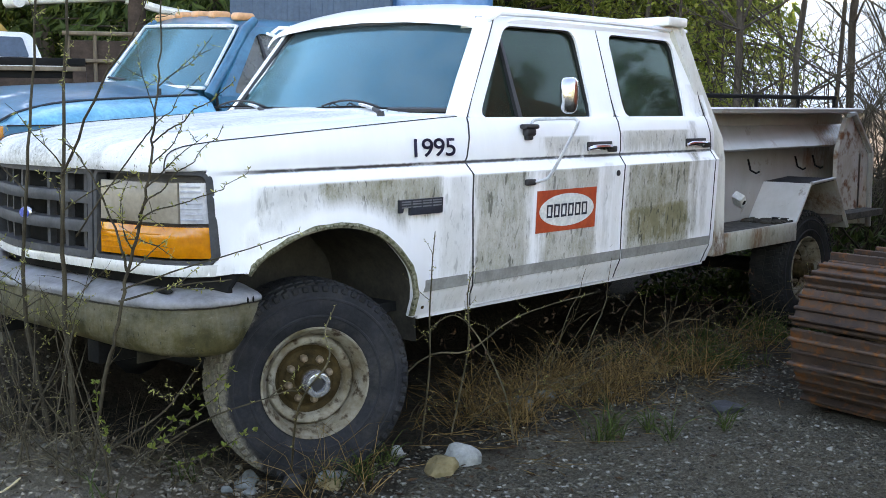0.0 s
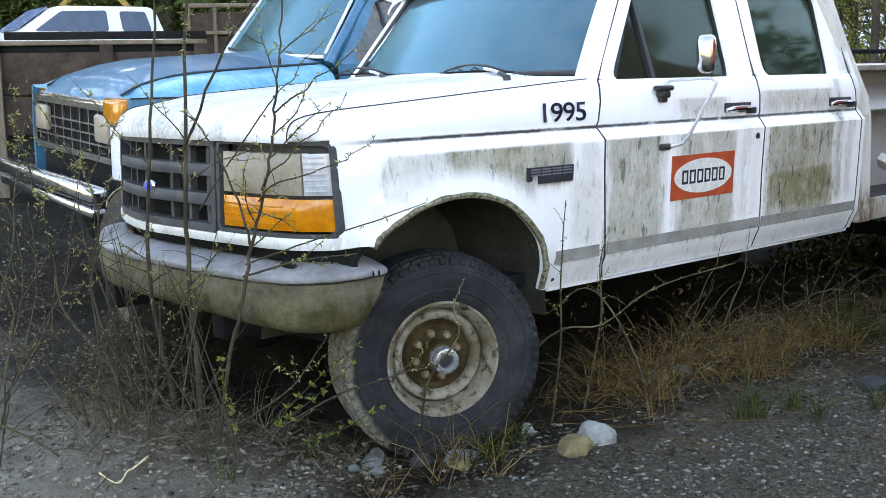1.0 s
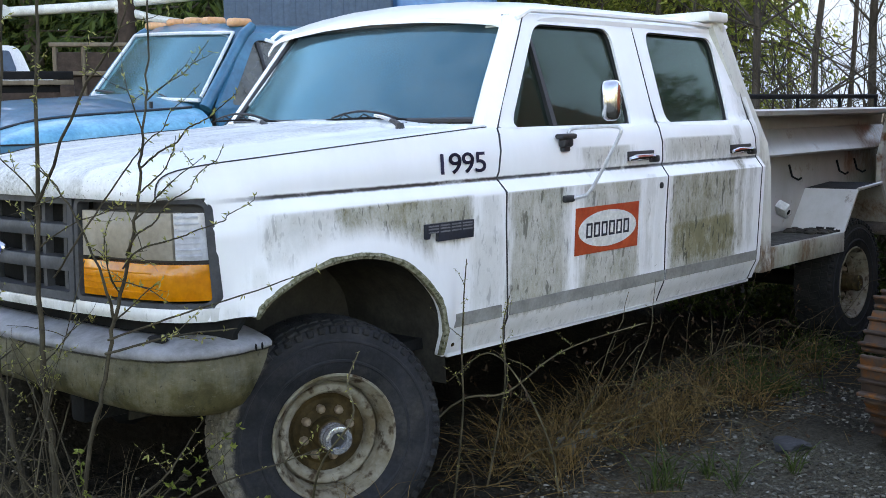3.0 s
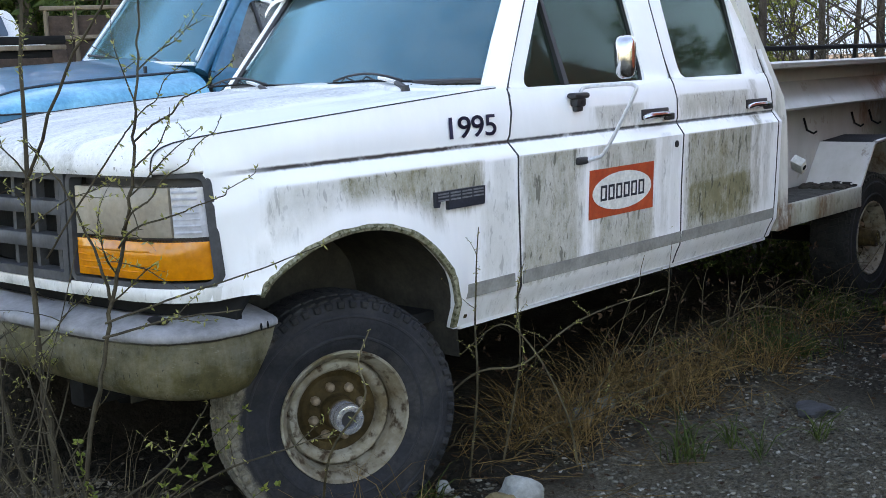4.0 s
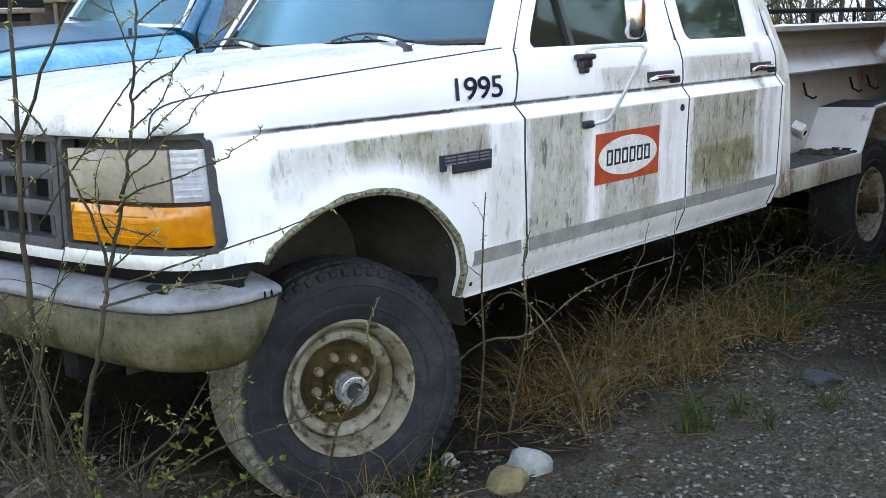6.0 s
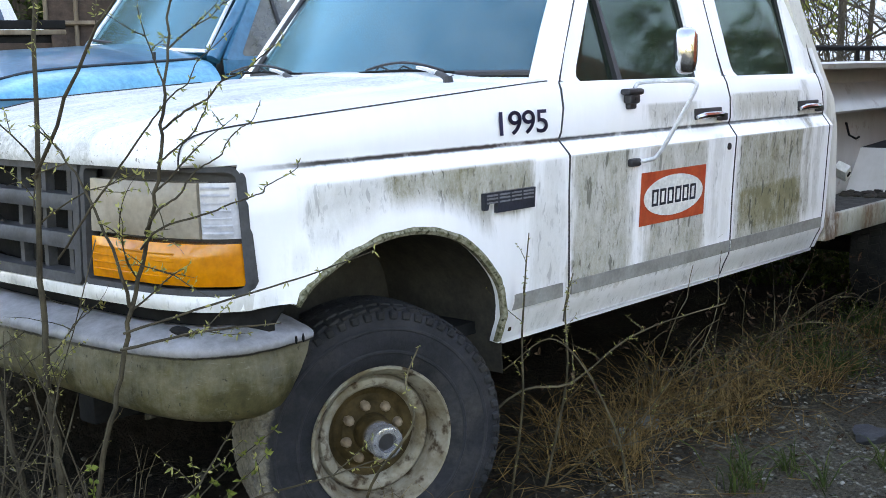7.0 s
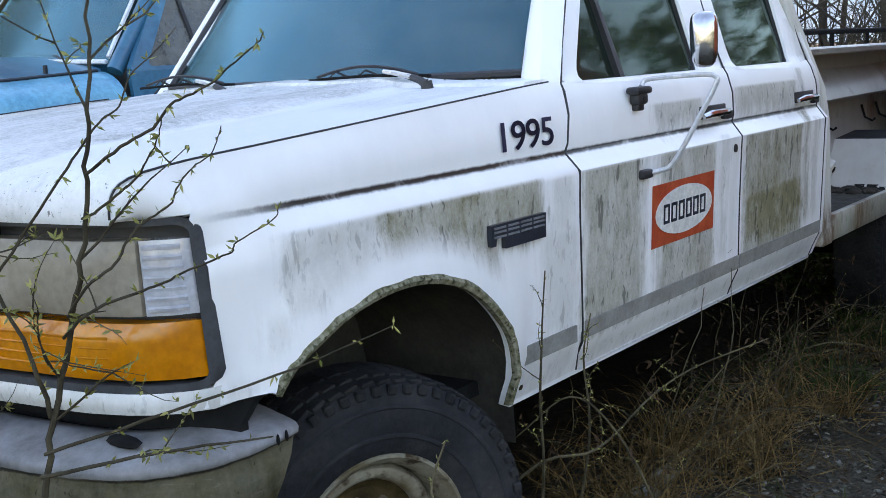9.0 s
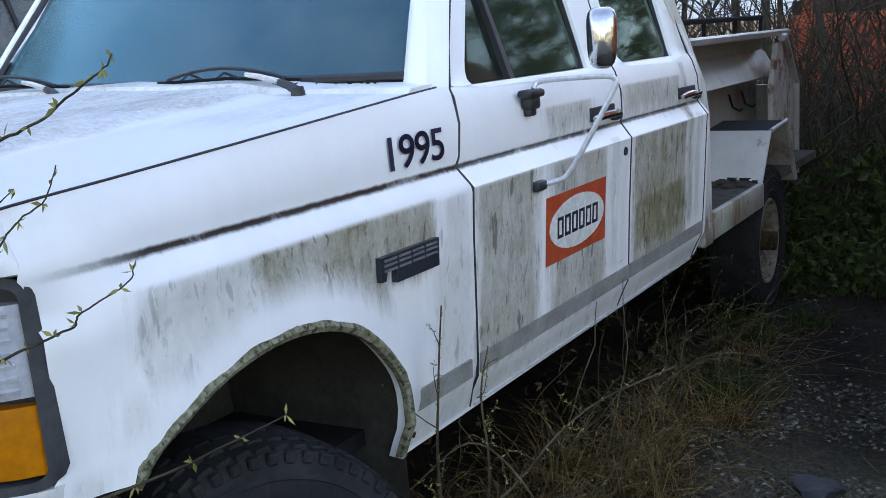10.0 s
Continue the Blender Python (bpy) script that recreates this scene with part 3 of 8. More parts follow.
def far_coords(near, step):
    a = span(-near, near, int(2 * near / step) + 1)
    d, s = near, step
    ext = []
    while d < 900:
        s *= 1.35
        d += s
        ext.append(d)
    return [-e for e in ext[::-1]] + a + ext


bm = bmesh.new()
grid(bm, lambda u, v: (u, v, ground_z(u, v)), far_coords(6.0, 0.045), far_coords(6.0, 0.045))
ground = part("ground", bm, ground_material())
tagged(ground, "dark wet gravel and soil yard with patches of grass", "ground", kind="structure")


# ---- white crew-cab truck ----
truck = thing("crew_cab_truck", "abandoned white crew-cab pickup with algae-streaked doors on gravel", "truck")

PROF = [(0.60, .93), (.66, .955), (.70, .975), (.76, .980), (.95, .990), (1.12, 0.998), (1.185, 1.002), (1.232, .966), (1.242, .962), (1.262, .970), (1.34, .965), (1.41, .943),
        (1.44, .92), (1.86, .775), (1.92, .745)]


def body_y(z):
    return lerp_tab(PROF, z)


def nose(x):
    """How far the front fenders draw in towards the nose."""
    return 0.034 * max(0.0, (-0.16 - x) / 0.31) ** 2


ZS = [0.605, 0.63, 0.66, 0.70, 0.76, 0.85, 0.95, 1.04, 1.12, 1.16, 1.185, 1.20, 1.215, 1.23, 1.238, 1.26, 1.30, 1.34, 1.375, 1.40, 1.425]
DOOR_A = [(0.60, 0.93), (0.66, 0.90), (1.05, 0.872), (1.185, 0.868), (1.235, 0.855), (1.42, 0.90)]
DOOR_B = [(0.60, 2.045), (0.95, 2.03), (1.22, 2.035), (1.42, 2.045)]
DOOR_C = [(0.60, 2.935), (0.76, 2.945), (1.22, 2.95), (1.42, 2.93)]


def side_panel(bm, left, right, s, zs=ZS, n=14, inset=0.03):
    shell(bm, lambda u, z: (lerp_tab(left, z) * (1 - u) + lerp_tab(right, z) * u, s * body_y(z), z), span(0, 1, n), zs, lambda p: Vector((p.x, p.y - s * inset, p.z)))


def shift(tab, d):
    return [(z, x + d) for z, x in tab]


def side_y(z, s):
    """Half width of the glasshouse; the bent passenger's side leans further in."""
    return body_y(z) - (0.165 * max(0.0, min(1.0, (z - 1.34) / 0.09)) if s > 0 else 0.0)


def window_frame(bm, outer, inner, s):
    ring_plate(bm, rounded(outer, [0.03, 0.03, 0.03, 0.03]), rounded(inner, [0.085, 0.06, 0.07, 0.075]), lambda x, z, d: (x, s * (side_y(z, s) - d), z), 0.045)


def pane(bm, outline, s, inset):
    plate(bm, outline, lambda x, z, d: (x, s * (side_y(z, s) - inset - d), z), 0.005)


F_OUT = [(0.905, 1.425), (1.285, 1.885), (2.075, 1.888), (2.04, 1.425)]
F_IN = [(0.985, 1.415), (1.335, 1.845), (1.885, 1.845), (1.85, 1.405)]
R_OUT = [(2.05, 1.425), (2.085, 1.888), (2.945, 1.888), (2.925, 1.425)]
R_IN = [(2.135, 1.412), (2.175, 1.845), (2.80, 1.835), (2.735, 1.402)]


def cab_door(s, name, left, right, f_out, f_in, front):
    bm = bmesh.new()
    side_panel(bm, left, right, s)
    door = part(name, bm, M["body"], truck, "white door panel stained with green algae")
    bm = bmesh.new()
    window_frame(bm, f_out, f_in, s)
    part("window_frame", bm, M["cab"], door)
    bm = bmesh.new()
    grown = [((x - sum(p[0] for p in f_in) / 4) * 0.985 + sum(p[0] for p in f_in) / 4, (z - 1.62) * 0.97 + 1.62) for x, z in f_in]
    ring_plate(bm, rounded(f_in, [0.085, 0.06, 0.07, 0.075]), rounded(grown, [0.085, 0.06, 0.07, 0.075]), lambda x, z, d: (x, s * (side_y(z, s) - 0.012 - d), z), 0.025)
    part("window_seal", bm, M["black"], door, "black rubber window seal")
    bm = bmesh.new()
    pane(bm, rounded(f_in, [0.085, 0.06, 0.07, 0.075]), s, 0.026)
    g = part("window_pane", bm, M["pane"], door, "grimy side window glass", smooth=False)
    g.visible_shadow = False
    if front:
        bm = bmesh.new()
        pts = [(1.262, 1.40), (1.292, 1.40), (1.300, 1.79), (1.283, 1.775)]
        plate(bm, pts, lambda x, z, d: (x, s * (side_y(z, s) - 0.008 - d), z), 0.02)
        part("quarter_bar", bm, M["black"], door)
    # moulding along the bottom
    x0, x1 = lerp_tab(left, 0.73) + 0.004, lerp_tab(right, 0.73) - 0.004
    bm = bmesh.new()
    shell(bm, lambda u, z: (x0 + (x1 - x0) * u, s * (body_y(z) + 0.006), z), span(0, 1, 8), [0.708, 0.718, 0.748, 0.757], lambda p: Vector((p.x, p.y - s * 0.012, p.z)))
    part("side_moulding", bm, M["stripe"], door, "grey rubbing strip")
    # chrome pull handle in a dark recess
    hx = x1 - 0.285 if front else x1 - 0.265
    bm = bmesh.new()
    box(bm, (hx, -0.004, 1.262), (hx + 0.21, 0.006, 1.305), 0.004)
    bmesh.ops.translate(bm, verts=bm.verts, vec=(0, s * 0.972, 0))
    h = part("door_handle", bm, M["black"], door, "dark handle recess")
    bm = bmesh.new()
    tube(bm, [(hx - 0.012, s * 0.99, 1.272), (hx + 0.02, s * 1.005, 1.279), (hx + 0.15, s * 1.008, 1.28), (hx + 0.165, s * 0.985, 1.28)], [0.009, 0.013, 0.012, 0.010], 8)
    part("handle_bar", bm, M["chrome"], h, "chrome pull bar")
    bm = bmesh.new()
    box(bm, (hx + 0.165, s * 0.985 - 0.012, 1.252), (hx + 0.225, s * 0.985 + 0.012, 1.282), 0.006)
    part("push_button", bm, M["black"], h)
    bm = bmesh.new()
    lathe(bm, [(0, -0.006), (0.014, -0.006), (0.016, 0.004), (0, 0.008)], 14, pose(x1 - 0.055, s * 0.998, 1.147))
    if front:
        part("keyhole", bm, M["black"], door)
    else:
        bm.free()
    return door


def screen_pt(u, v):
    """Windscreen: u from bottom to top, v from side to side."""
    y = v * (0.79 - 0.09 * u) * (1.0 if v < 0 else 1.0 - 0.11 * v)
    x = 0.945 + 0.325 * u - 0.13 * (1 - v * v) * (1 - 0.45 * u)
    return Vector((x, y, 1.452 + 0.42 * u))


DOORS = {}
for s in (-1, 1):
    DOORS[s] = cab_door(s, "front_door", shift(DOOR_A, 0.005), shift(DOOR_B, -0.005), F_OUT, F_IN, True)
    cab_door(s, "rear_door", shift(DOOR_B, 0.005), shift(DOOR_C, -0.004), R_OUT, R_IN, False)
    bm = bmesh.new()
    side_panel(bm, shift(DOOR_C, 0.004), [(0.6, 2.985), (1.42, 2.985)], s, n=4)
    shell(bm, lambda u, z: (2.948 + 0.04 * u, s * body_y(z), z), span(0, 1, 3), span(1.425, 1.885, 5), lambda p: Vector((p.x, p.y - s * 0.03, p.z)))
    part("cab_corner", bm, M["cab"], truck)
    # inner sill closing the cab below the doors
    bm = bmesh.new()
    box(bm, (0.60, s * 0.905 - 0.02, 0.585), (2.97, s * 0.905 + 0.02, 0.64), 0.008)
    part("rocker", bm, M["cab"], truck)
    # bright tube put in for the lit lip along the sill
    bm = bmesh.new()
    tube(bm, [(x, s * 0.932, 0.604 + 0.003 * noise.noise((x * 2.0, 0, s))) for x in span(0.95, 2.92, 24)], 0.0055, 6)
    part("sill_highlight", bm, M["bright"], truck, "thin bright line under the sill, standing for its lit lip")
    # windscreen pillar
    bm = bmesh.new()
    outer = [(1.42, 0.89), (1.60, 1.045), (1.88, 1.275)]
    inner = [(1.42, 0.945, 0.80), (1.60, 1.075, 0.755), (1.88, 1.285, 0.69)]
    rows = []
    for (z, xo), (_, xi, yi) in zip(outer, inner):
        yo = body_y(z)
        if s > 0:
            yo, yi = side_y(z, s) - 0.055, yi - 0.085
        ring = [(xo, s * yo, z), (xo - 0.05, s * (yo - 0.035), z), (xi - 0.075, s * (yi + 0.03), z), (xi - 0.045, s * yi, z), (xi + 0.05, s * yi, z), (xo + 0.05, s * (yo - 0.04), z)]
        rows.append([bm.verts.new(q) for q in ring])
    for a, b in zip(rows, rows[1:]):
        for k in range(6):
            bm.faces.new((a[k], a[(k + 1) % 6], b[(k + 1) % 6], b[k]))
    if s > 0:
        bm.free()
        bm = bmesh.new()
        tube(bm, [screen_pt(u, 1) + Vector((-0.004, 0.022, 0.004)) for u in span(-0.08, 1.04, 10)], 0.017, 8)
    part("windscreen_pillar", bm, M["cab"], truck)


# roof, with its crown, front header and drip rail
def roof_pt(u, v):
    y = 0.775 * v
    x = 1.215 + u * 1.775
    a = abs(v)
    z = 1.985 - 0.055 * a ** 2 - (0.05 * max(0, (a - 0.86) / 0.14) ** 2)
    z -= 0.085 * max(0, (0.16 - u) / 0.16) ** 2.0 + 0.03 * max(0, (u - 0.9) / 0.1) ** 2
    x -= 0.05 * (1 - a * a) * (1 - u)
    return (x, y, z)


bm = bmesh.new()
shell(bm, roof_pt, [0, 0.02, 0.05, 0.1, 0.16, 0.3, 0.5, 0.7, 0.9, 0.95, 1.0], [-1, -0.97, -0.93, -0.86, -0.7, -0.4, 0, 0.4, 0.7, 0.86, 0.93, 0.97, 1], lambda p: p - Vector((0, 0, 0.02)))
part("roof", bm, M["cab"], truck)
for s in (-1, 1):
    bm = bmesh.new()
    tube(bm, [(1.235, s * 0.765, 1.862), (1.30, s * 0.782, 1.897), (1.6, s * 0.786, 1.902), (2.3, s * 0.786, 1.902), (2.96, s * 0.782, 1.898)], 0.011, 6)
    part("drip_rail", bm, M["cab"], truck)


bm = bmesh.new()
shell(bm, lambda u, v: screen_pt(u, v), span(0, 1, 8), span(-1, 1, 17), lambda p: p + Vector((0.006, 0, -0.003)))
ws = part("windscreen", bm, M["ws"], truck, "windscreen mirroring the sky, its reflection tinted blue")
ws.visible_shadow = False
bm = bmesh.new()
edge = [screen_pt(0, v) for v in span(-1, 1, 17)] + [screen_pt(u, 1) for u in span(0.1, 1, 8)] + [screen_pt(1, v) for v in span(0.9, -0.9, 15)] + [screen_pt(u, -1) for u in span(1, 0.1, 8)]
tube(bm, [p + Vector((-0.006, 0, 0.003)) for p in edge] + [edge[0]], 0.012, 6)
part("windscreen_seal", bm, M["black"], truck)


# ---- hood, cowl, fenders ----
FRONT = [(0.0, -0.630), (0.5, -0.614), (0.75, -0.588), (0.86, -0.554), (0.92, -0.510), (0.955, -0.462), (0.975, -0.42), (0.985, -0.385), (0.992, -0.34)]
HOOD_Z = [(-0.602, 1.256), (-0.6015, 1.268), (-0.600, 1.281), (-0.5965, 1.296), (-0.590, 1.308), (-0.58, 1.318), (-0.565, 1.326), (-0.54, 1.334), (-0.50, 1.341), (-0.42, 1.351), (-0.24, 1.363), (0.29, 1.399), (0.80, 1.431), (0.90, 1.433)]
HOOD_Y = [(-0.602, 0.882), (-0.600, 0.883), (-0.5965, 0.885), (-0.590, 0.888), (-0.58, 0.893), (-0.565, 0.899), (-0.54, 0.907), (-0.50, 0.916), (-0.45, 0.925), (-0.38, 0.933), (-0.3, 0.938), (0.2, 0.945), (0.85, 0.93)]


def sweep(y):
    """How far the nose of the passenger's side lies back, bent by an old knock."""
    return 0.37 * max(0.0, y) ** 1.65


def hood_pt(x, v):
    a = abs(v)
    z = lerp_tab(HOOD_Z, x) + 0.012 * (1 - a ** 2.2) * min(1, (x + 0.62) / 0.35)
    st = max(0.0, min(1.0, (0.60 - a) / 0.07))
    z += 0.019 * st * st * (3 - 2 * st) * min(1, (x + 0.6) / 0.5)
    z -= 0.005 * math.exp(-((a - 0.25) / 0.18) ** 2) * min(1, (x + 0.6) / 0.6)
    xx = x - 0.05 * (1 - v * v) * max(0.0, min(1.0, (0.1 - x) / 0.7)) - 0.10 * (1 - v * v) * max(0.0, (x - 0.4) / 0.45)
    xx += sweep(v * 0.92) * max(0.0, min(1.0, (0.1 - x) / 0.5))
    return (xx, v * (lerp_tab(HOOD_Y, x) - 0.008), z - 0.016 * max(0, v))


HX = [-0.602, -0.6015, -0.600, -0.5965, -0.590, -0.58, -0.565, -0.54, -0.52, -0.5, -0.45, -0.38, -0.28, -0.12, 0.06, 0.25, 0.45, 0.60, 0.70]
bm = bmesh.new()
shell(bm, hood_pt, HX, span(-1, 1, 61), lambda p: p - Vector((-0.006, 0, 0.014)))
part("hood", bm, M["hood"], truck, "faded white hood with grey weathering")
bm = bmesh.new()
shell(bm, lambda x, v: (lambda q: (q[0], q[1], q[2] + 0.004 - 0.02 * (0.705 < x < 0.76)))(hood_pt(x, v)), [0.712, 0.735, 0.76, 0.82, 0.9, 0.97], span(-0.98, 0.98, 25), lambda p: p - Vector((0, 0, 0.02)))
part("cowl", bm, M["hood"], truck)

for s in (-1, 1):
    bm = bmesh.new()
    bend = sweep(0.9) if s > 0 else 0.0
    gap = [(x - 0.001, lerp_tab(HOOD_Y, x) - 0.002, lerp_tab(HOOD_Z, x) - 0.002) for x in HX + [0.84]]
    tube(bm, [(x + bend * max(0.0, min(1.0, (0.1 - x) / 0.5)), s * y, z) for x, y, z in gap], 0.0024, 6)
    part("hood_gap", bm, M["black"], truck)
    for tab in (DOOR_A, DOOR_B, DOOR_C):
        bm = bmesh.new()
        tube(bm, [(lerp_tab(tab, z), s * (body_y(z) - 0.001), z) for z in ZS], 0.0038, 5)
        part("door_gap", bm, M["black"], truck)
    for tab in ([(0.905, 1.425), (1.285, 1.885)], [(2.045, 1.425), (2.08, 1.888)], [(2.93, 1.425), (2.948, 1.888)]):
        bm = bmesh.new()
        (xa, za), (xb, zb) = tab
        tube(bm, [(xa + (xb - xa) * t, s * (side_y(za + (zb - za) * t, s) - 0.001), za + (zb - za) * t) for t in span(0, 1, 6)], 0.0032, 5)
        part("door_gap", bm, M["black"], truck)

ARCH = [(-0.335, 0.875), (-0.30, 0.915), (-0.26, 0.94), (-0.16, 0.985), (-0.06, 1.01), (0.05, 1.02), (0.16, 1.01), (0.27, 0.98), (0.36, 0.93), (0.43, 0.87), (0.475, 0.82), (0.50, 0.77),
        (0.52, 0.68), (0.53, 0.612)]


_a = [2 * Vector(ARCH[0]) - Vector(ARCH[1])] + [Vector(q) for q in ARCH] + [2 * Vector(ARCH[-1]) - Vector(ARCH[-2])]
ARCH = [tuple(0.5 * (2 * _a[i] + (_a[i + 1] - _a[i - 1]) * t + (2 * _a[i - 1] - 5 * _a[i] + 4 * _a[i + 1] - _a[i + 2]) * t * t + (3 * _a[i] - _a[i - 1] - 3 * _a[i + 1] + _a[i + 2]) * t ** 3))
        for i in range(1, len(_a) - 2) for t in (0, 0.33, 0.67)] + [tuple(_a[-2])]
ARCH_FINE = [(a[0] + (b[0] - a[0]) * t / 4, a[1] + (b[1] - a[1]) * t / 4) for a, b in zip(ARCH, ARCH[1:]) for t in range(4)] + [ARCH[-1]]


def fender_low(x):
    if x < -0.335:
        return 0.885
    if x > 0.53:
        return 0.605
    return lerp_tab(ARCH, x)


def fender_pt(x, v, s):
    zb = fender_low(x)
    zt = lerp_tab(HOOD_Z, max(x, -0.585)) - 0.004
    tail = [1.150, 1.175, 1.19, 1.205, 1.22, 1.232, 1.24, 1.262, 1.30]
    lowest = span(zb, 1.12, 9)
    zs = lowest + tail + [1.30 + (zt - 1.30) * t for t in (0.3, 0.6, 0.85, 0.95, 1.0)]
    z = zs[v]
    if zt < 1.31 and v >= 18:
        z = min(zs[v], 1.24 + (zt - 1.24) * (v - 16) / 6.0)
    y = body_y(min(z, 1.36)) - nose(x)
    fade = max(0.0, min(1.0, (x + 0.45) / 0.25))
    if 1.16 < z < 1.30:
        y = y * fade + (0.985 - nose(x)) * (1 - fade)
    top = max(0.0, (z - (zt - 0.10)) / 0.10)
    y -= (y - (lerp_tab(HOOD_Y, x) - 0.001)) * top ** 2.2
    d = min(math.hypot(x - ax, z - az) for ax, az in ARCH_FINE)
    if d < 0.13 and x < 0.56:
        y += 0.026 * (1 - d / 0.13) ** 0.7 * min(1.0, max(0.0, (x + 0.40) / 0.08))
    return (x, s * y, z)


FX = [-0.475, -0.45, -0.42, -0.38, -0.345, -0.335, -0.318, -0.30, -0.28, -0.26, -0.23, -0.2, -0.16, -0.11, -0.06, 0.0, 0.05, 0.11, 0.16, 0.21, 0.27, 0.315, 0.36, 0.40, 0.43, 0.455, 0.475,
      0.49, 0.50, 0.51, 0.52, 0.526, 0.53, 0.534, 0.55, 0.60, 0.66, 0.72, 0.78, 0.82]


FRONT_INV = [(x, y) for y, x in FRONT]


def lamp_round(z, r=0.045):
    """How far the fender's edge reaches round the corners of the lamp."""
    d = min(r, max(0.0, z - (1.254 - r), (0.912 + r) - z)) if z < 1.256 else 0.0
    return r - math.sqrt(r * r - d * d)


for s in (-1, 1):
    bm = bmesh.new()
    cols = []
    for x in FX:
        col = []
        for v in range(23):
            p = fender_pt(x, v, s)
            if x < -0.34:
                edge = -0.441 + 0.003 * max(0.0, min(1.0, (p[2] - 0.905) / 0.03, (1.258 - p[2]) / 0.03)) - 0.032 * max(0.0, min(1.0, (p[2] - 0.918) / 0.334)) - lamp_round(p[2])
                xn = edge + (x + 0.475) / 0.135 * (-0.34 - edge)
                p = (xn, s * min(abs(p[1]), lerp_tab(FRONT_INV, xn) + 0.012), p[2])
            if s > 0:
                p = (p[0] + sweep(0.9) * max(0.0, min(1.0, (0.1 - x) / 0.5)), p[1], p[2])
            if x == FX[-1]:
                p = (lerp_tab(DOOR_A, p[2]) - 0.006, p[1], p[2])
            col.append(bm.verts.new(p))
        cols.append(col)
    for a, b in zip(cols, cols[1:]):
        for k in range(22):
            bm.faces.new((a[k], a[k + 1], b[k + 1], b[k]))
    # rolled lip inwards along the lower edge, and the edge at the door
    low = [bm.verts.new((c[0].co.x, c[0].co.y - s * 0.035, c[0].co.z + 0.004)) for c in cols]
    for i in range(len(cols) - 1):
        bm.faces.new((cols[i][0], cols[i + 1][0], low[i + 1], low[i]))
    back = [bm.verts.new((v.co.x, v.co.y - s * 0.03, v.co.z)) for v in cols[-1]]
    for k in range(22):
        bm.faces.new((cols[-1][k], cols[-1][k + 1], back[k + 1], back[k]))
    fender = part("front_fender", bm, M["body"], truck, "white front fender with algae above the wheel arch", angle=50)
    # corner of the fender round the lamp
    bm = bmesh.new()

    def corner(u, v):
        back_off = Vector((sweep(0.9) if s > 0 else 0, 0, 0))
        yl = 0.884 + 0.071 * u
        lo = Vector((lerp_tab(FRONT, yl) - 0.014, s * yl, 1.249))
        hx = -0.602 + 0.127 * u ** 2.6
        hi = Vector((hx, s * (lerp_tab(HOOD_Y, hx) + 0.001), lerp_tab(HOOD_Z, hx) - 0.003))
        q = lo.lerp(hi, v) + Vector((-0.004, s * 0.008, 0.002)) * math.sin(math.pi * v)
        zt = 1.251 + (lerp_tab(HOOD_Z, -0.475) - 0.004 - 1.251) * v
        e = Vector((-0.4725, s * lerp_tab(sorted((c[2], abs(c[1])) for c in (fender_pt(-0.475, k, s) for k in range(23))), zt), zt))
        return q.lerp(e, u ** 3) + back_off
    shell(bm, corner, span(0, 1, 17), span(0, 1, 7), lambda p: p + Vector((0.012, -s * 0.012, -0.006)))
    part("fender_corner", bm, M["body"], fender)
    # mossy lip on the wheel arch
    bm = bmesh.new()
    hub = Vector((0.06, 0.55))
    flange = []
    for i, (x, z) in enumerate(ARCH_FINE):
        out = (Vector((x, z)) - hub).normalized()
        wide = 0.020 + 0.006 * noise.noise((i * 0.13, 2.0, s)) + 0.0015 * noise.noise((i * 1.3, 5.0, s))
        fade = 1.0 if i > 6 else 0.4 + 0.1 * i
        flange.append([(x - out.x * 0.004, z - out.y * 0.004, 0.024), (x + out.x * wide * 0.35 * fade, z + out.y * wide * 0.35 * fade, 0.0305), (x + out.x * wide * fade, z + out.y * wide * fade, 0.0215)])
    shell(bm, lambda i, k: (flange[i][k][0], s * (body_y(flange[i][k][1]) + flange[i][k][2] - nose(flange[i][k][0])), flange[i][k][1]), range(len(flange)), range(3), lambda p: Vector((p.x, p.y - s * 0.016, p.z)))
    part("arch_lip", bm, M.setdefault("moss", surface("mossy_edge", (0.10, 0.098, 0.048), (0.32, 0.30, 0.22), 46, 0.9, 0, 70, 0.4, c3=(0.045, 0.045, 0.022))), fender, "moss-covered wheel arch lip")
    bm = bmesh.new()
    shell(bm, lambda u, z: (0.545 + 0.31 * u + (z - 0.708) * -0.1, s * (body_y(z) + 0.006), z), span(0, 1, 5), [0.708, 0.718, 0.748, 0.757], lambda p: Vector((p.x, p.y - s * 0.012, p.z)))
    part("side_moulding", bm, M["stripe"], fender, "grey rubbing strip")
    bm = bmesh.new()
    lathe(bm, [(0, -0.004), (0.009, -0.004), (0.011, 0.003), (0, 0.006)], 10, pose(0.605, s * 0.945, 0.640))
    part("sill_bolt", bm, M["rimrust"], fender, "rusty bolt head")
    # wheel housing
    bm = bmesh.new()
    arch = [(-0.42, 0.70), (-0.40, 0.80)] + [(x * 1.04, z + 0.01) for x, z in ARCH] + [(0.56, 0.50)]
    shell(bm, lambda u, k: (arch[k][0], s * (0.955 - 0.50 * u - nose(arch[k][0])), arch[k][1]), span(0, 1, 4), list(range(len(arch))), lambda p: p + Vector((0, 0, 0.012)))
    plate(bm, [(-0.46, 0.50), (-0.42, 1.05), (0.0, 1.12), (0.45, 1.05), (0.60, 0.50)], lambda x, z, d: (x, s * (0.46 + d), z), 0.01)
    part("wheel_housing", bm, M["inner"], truck, "muddy wheel housing")


# ---- front end ----


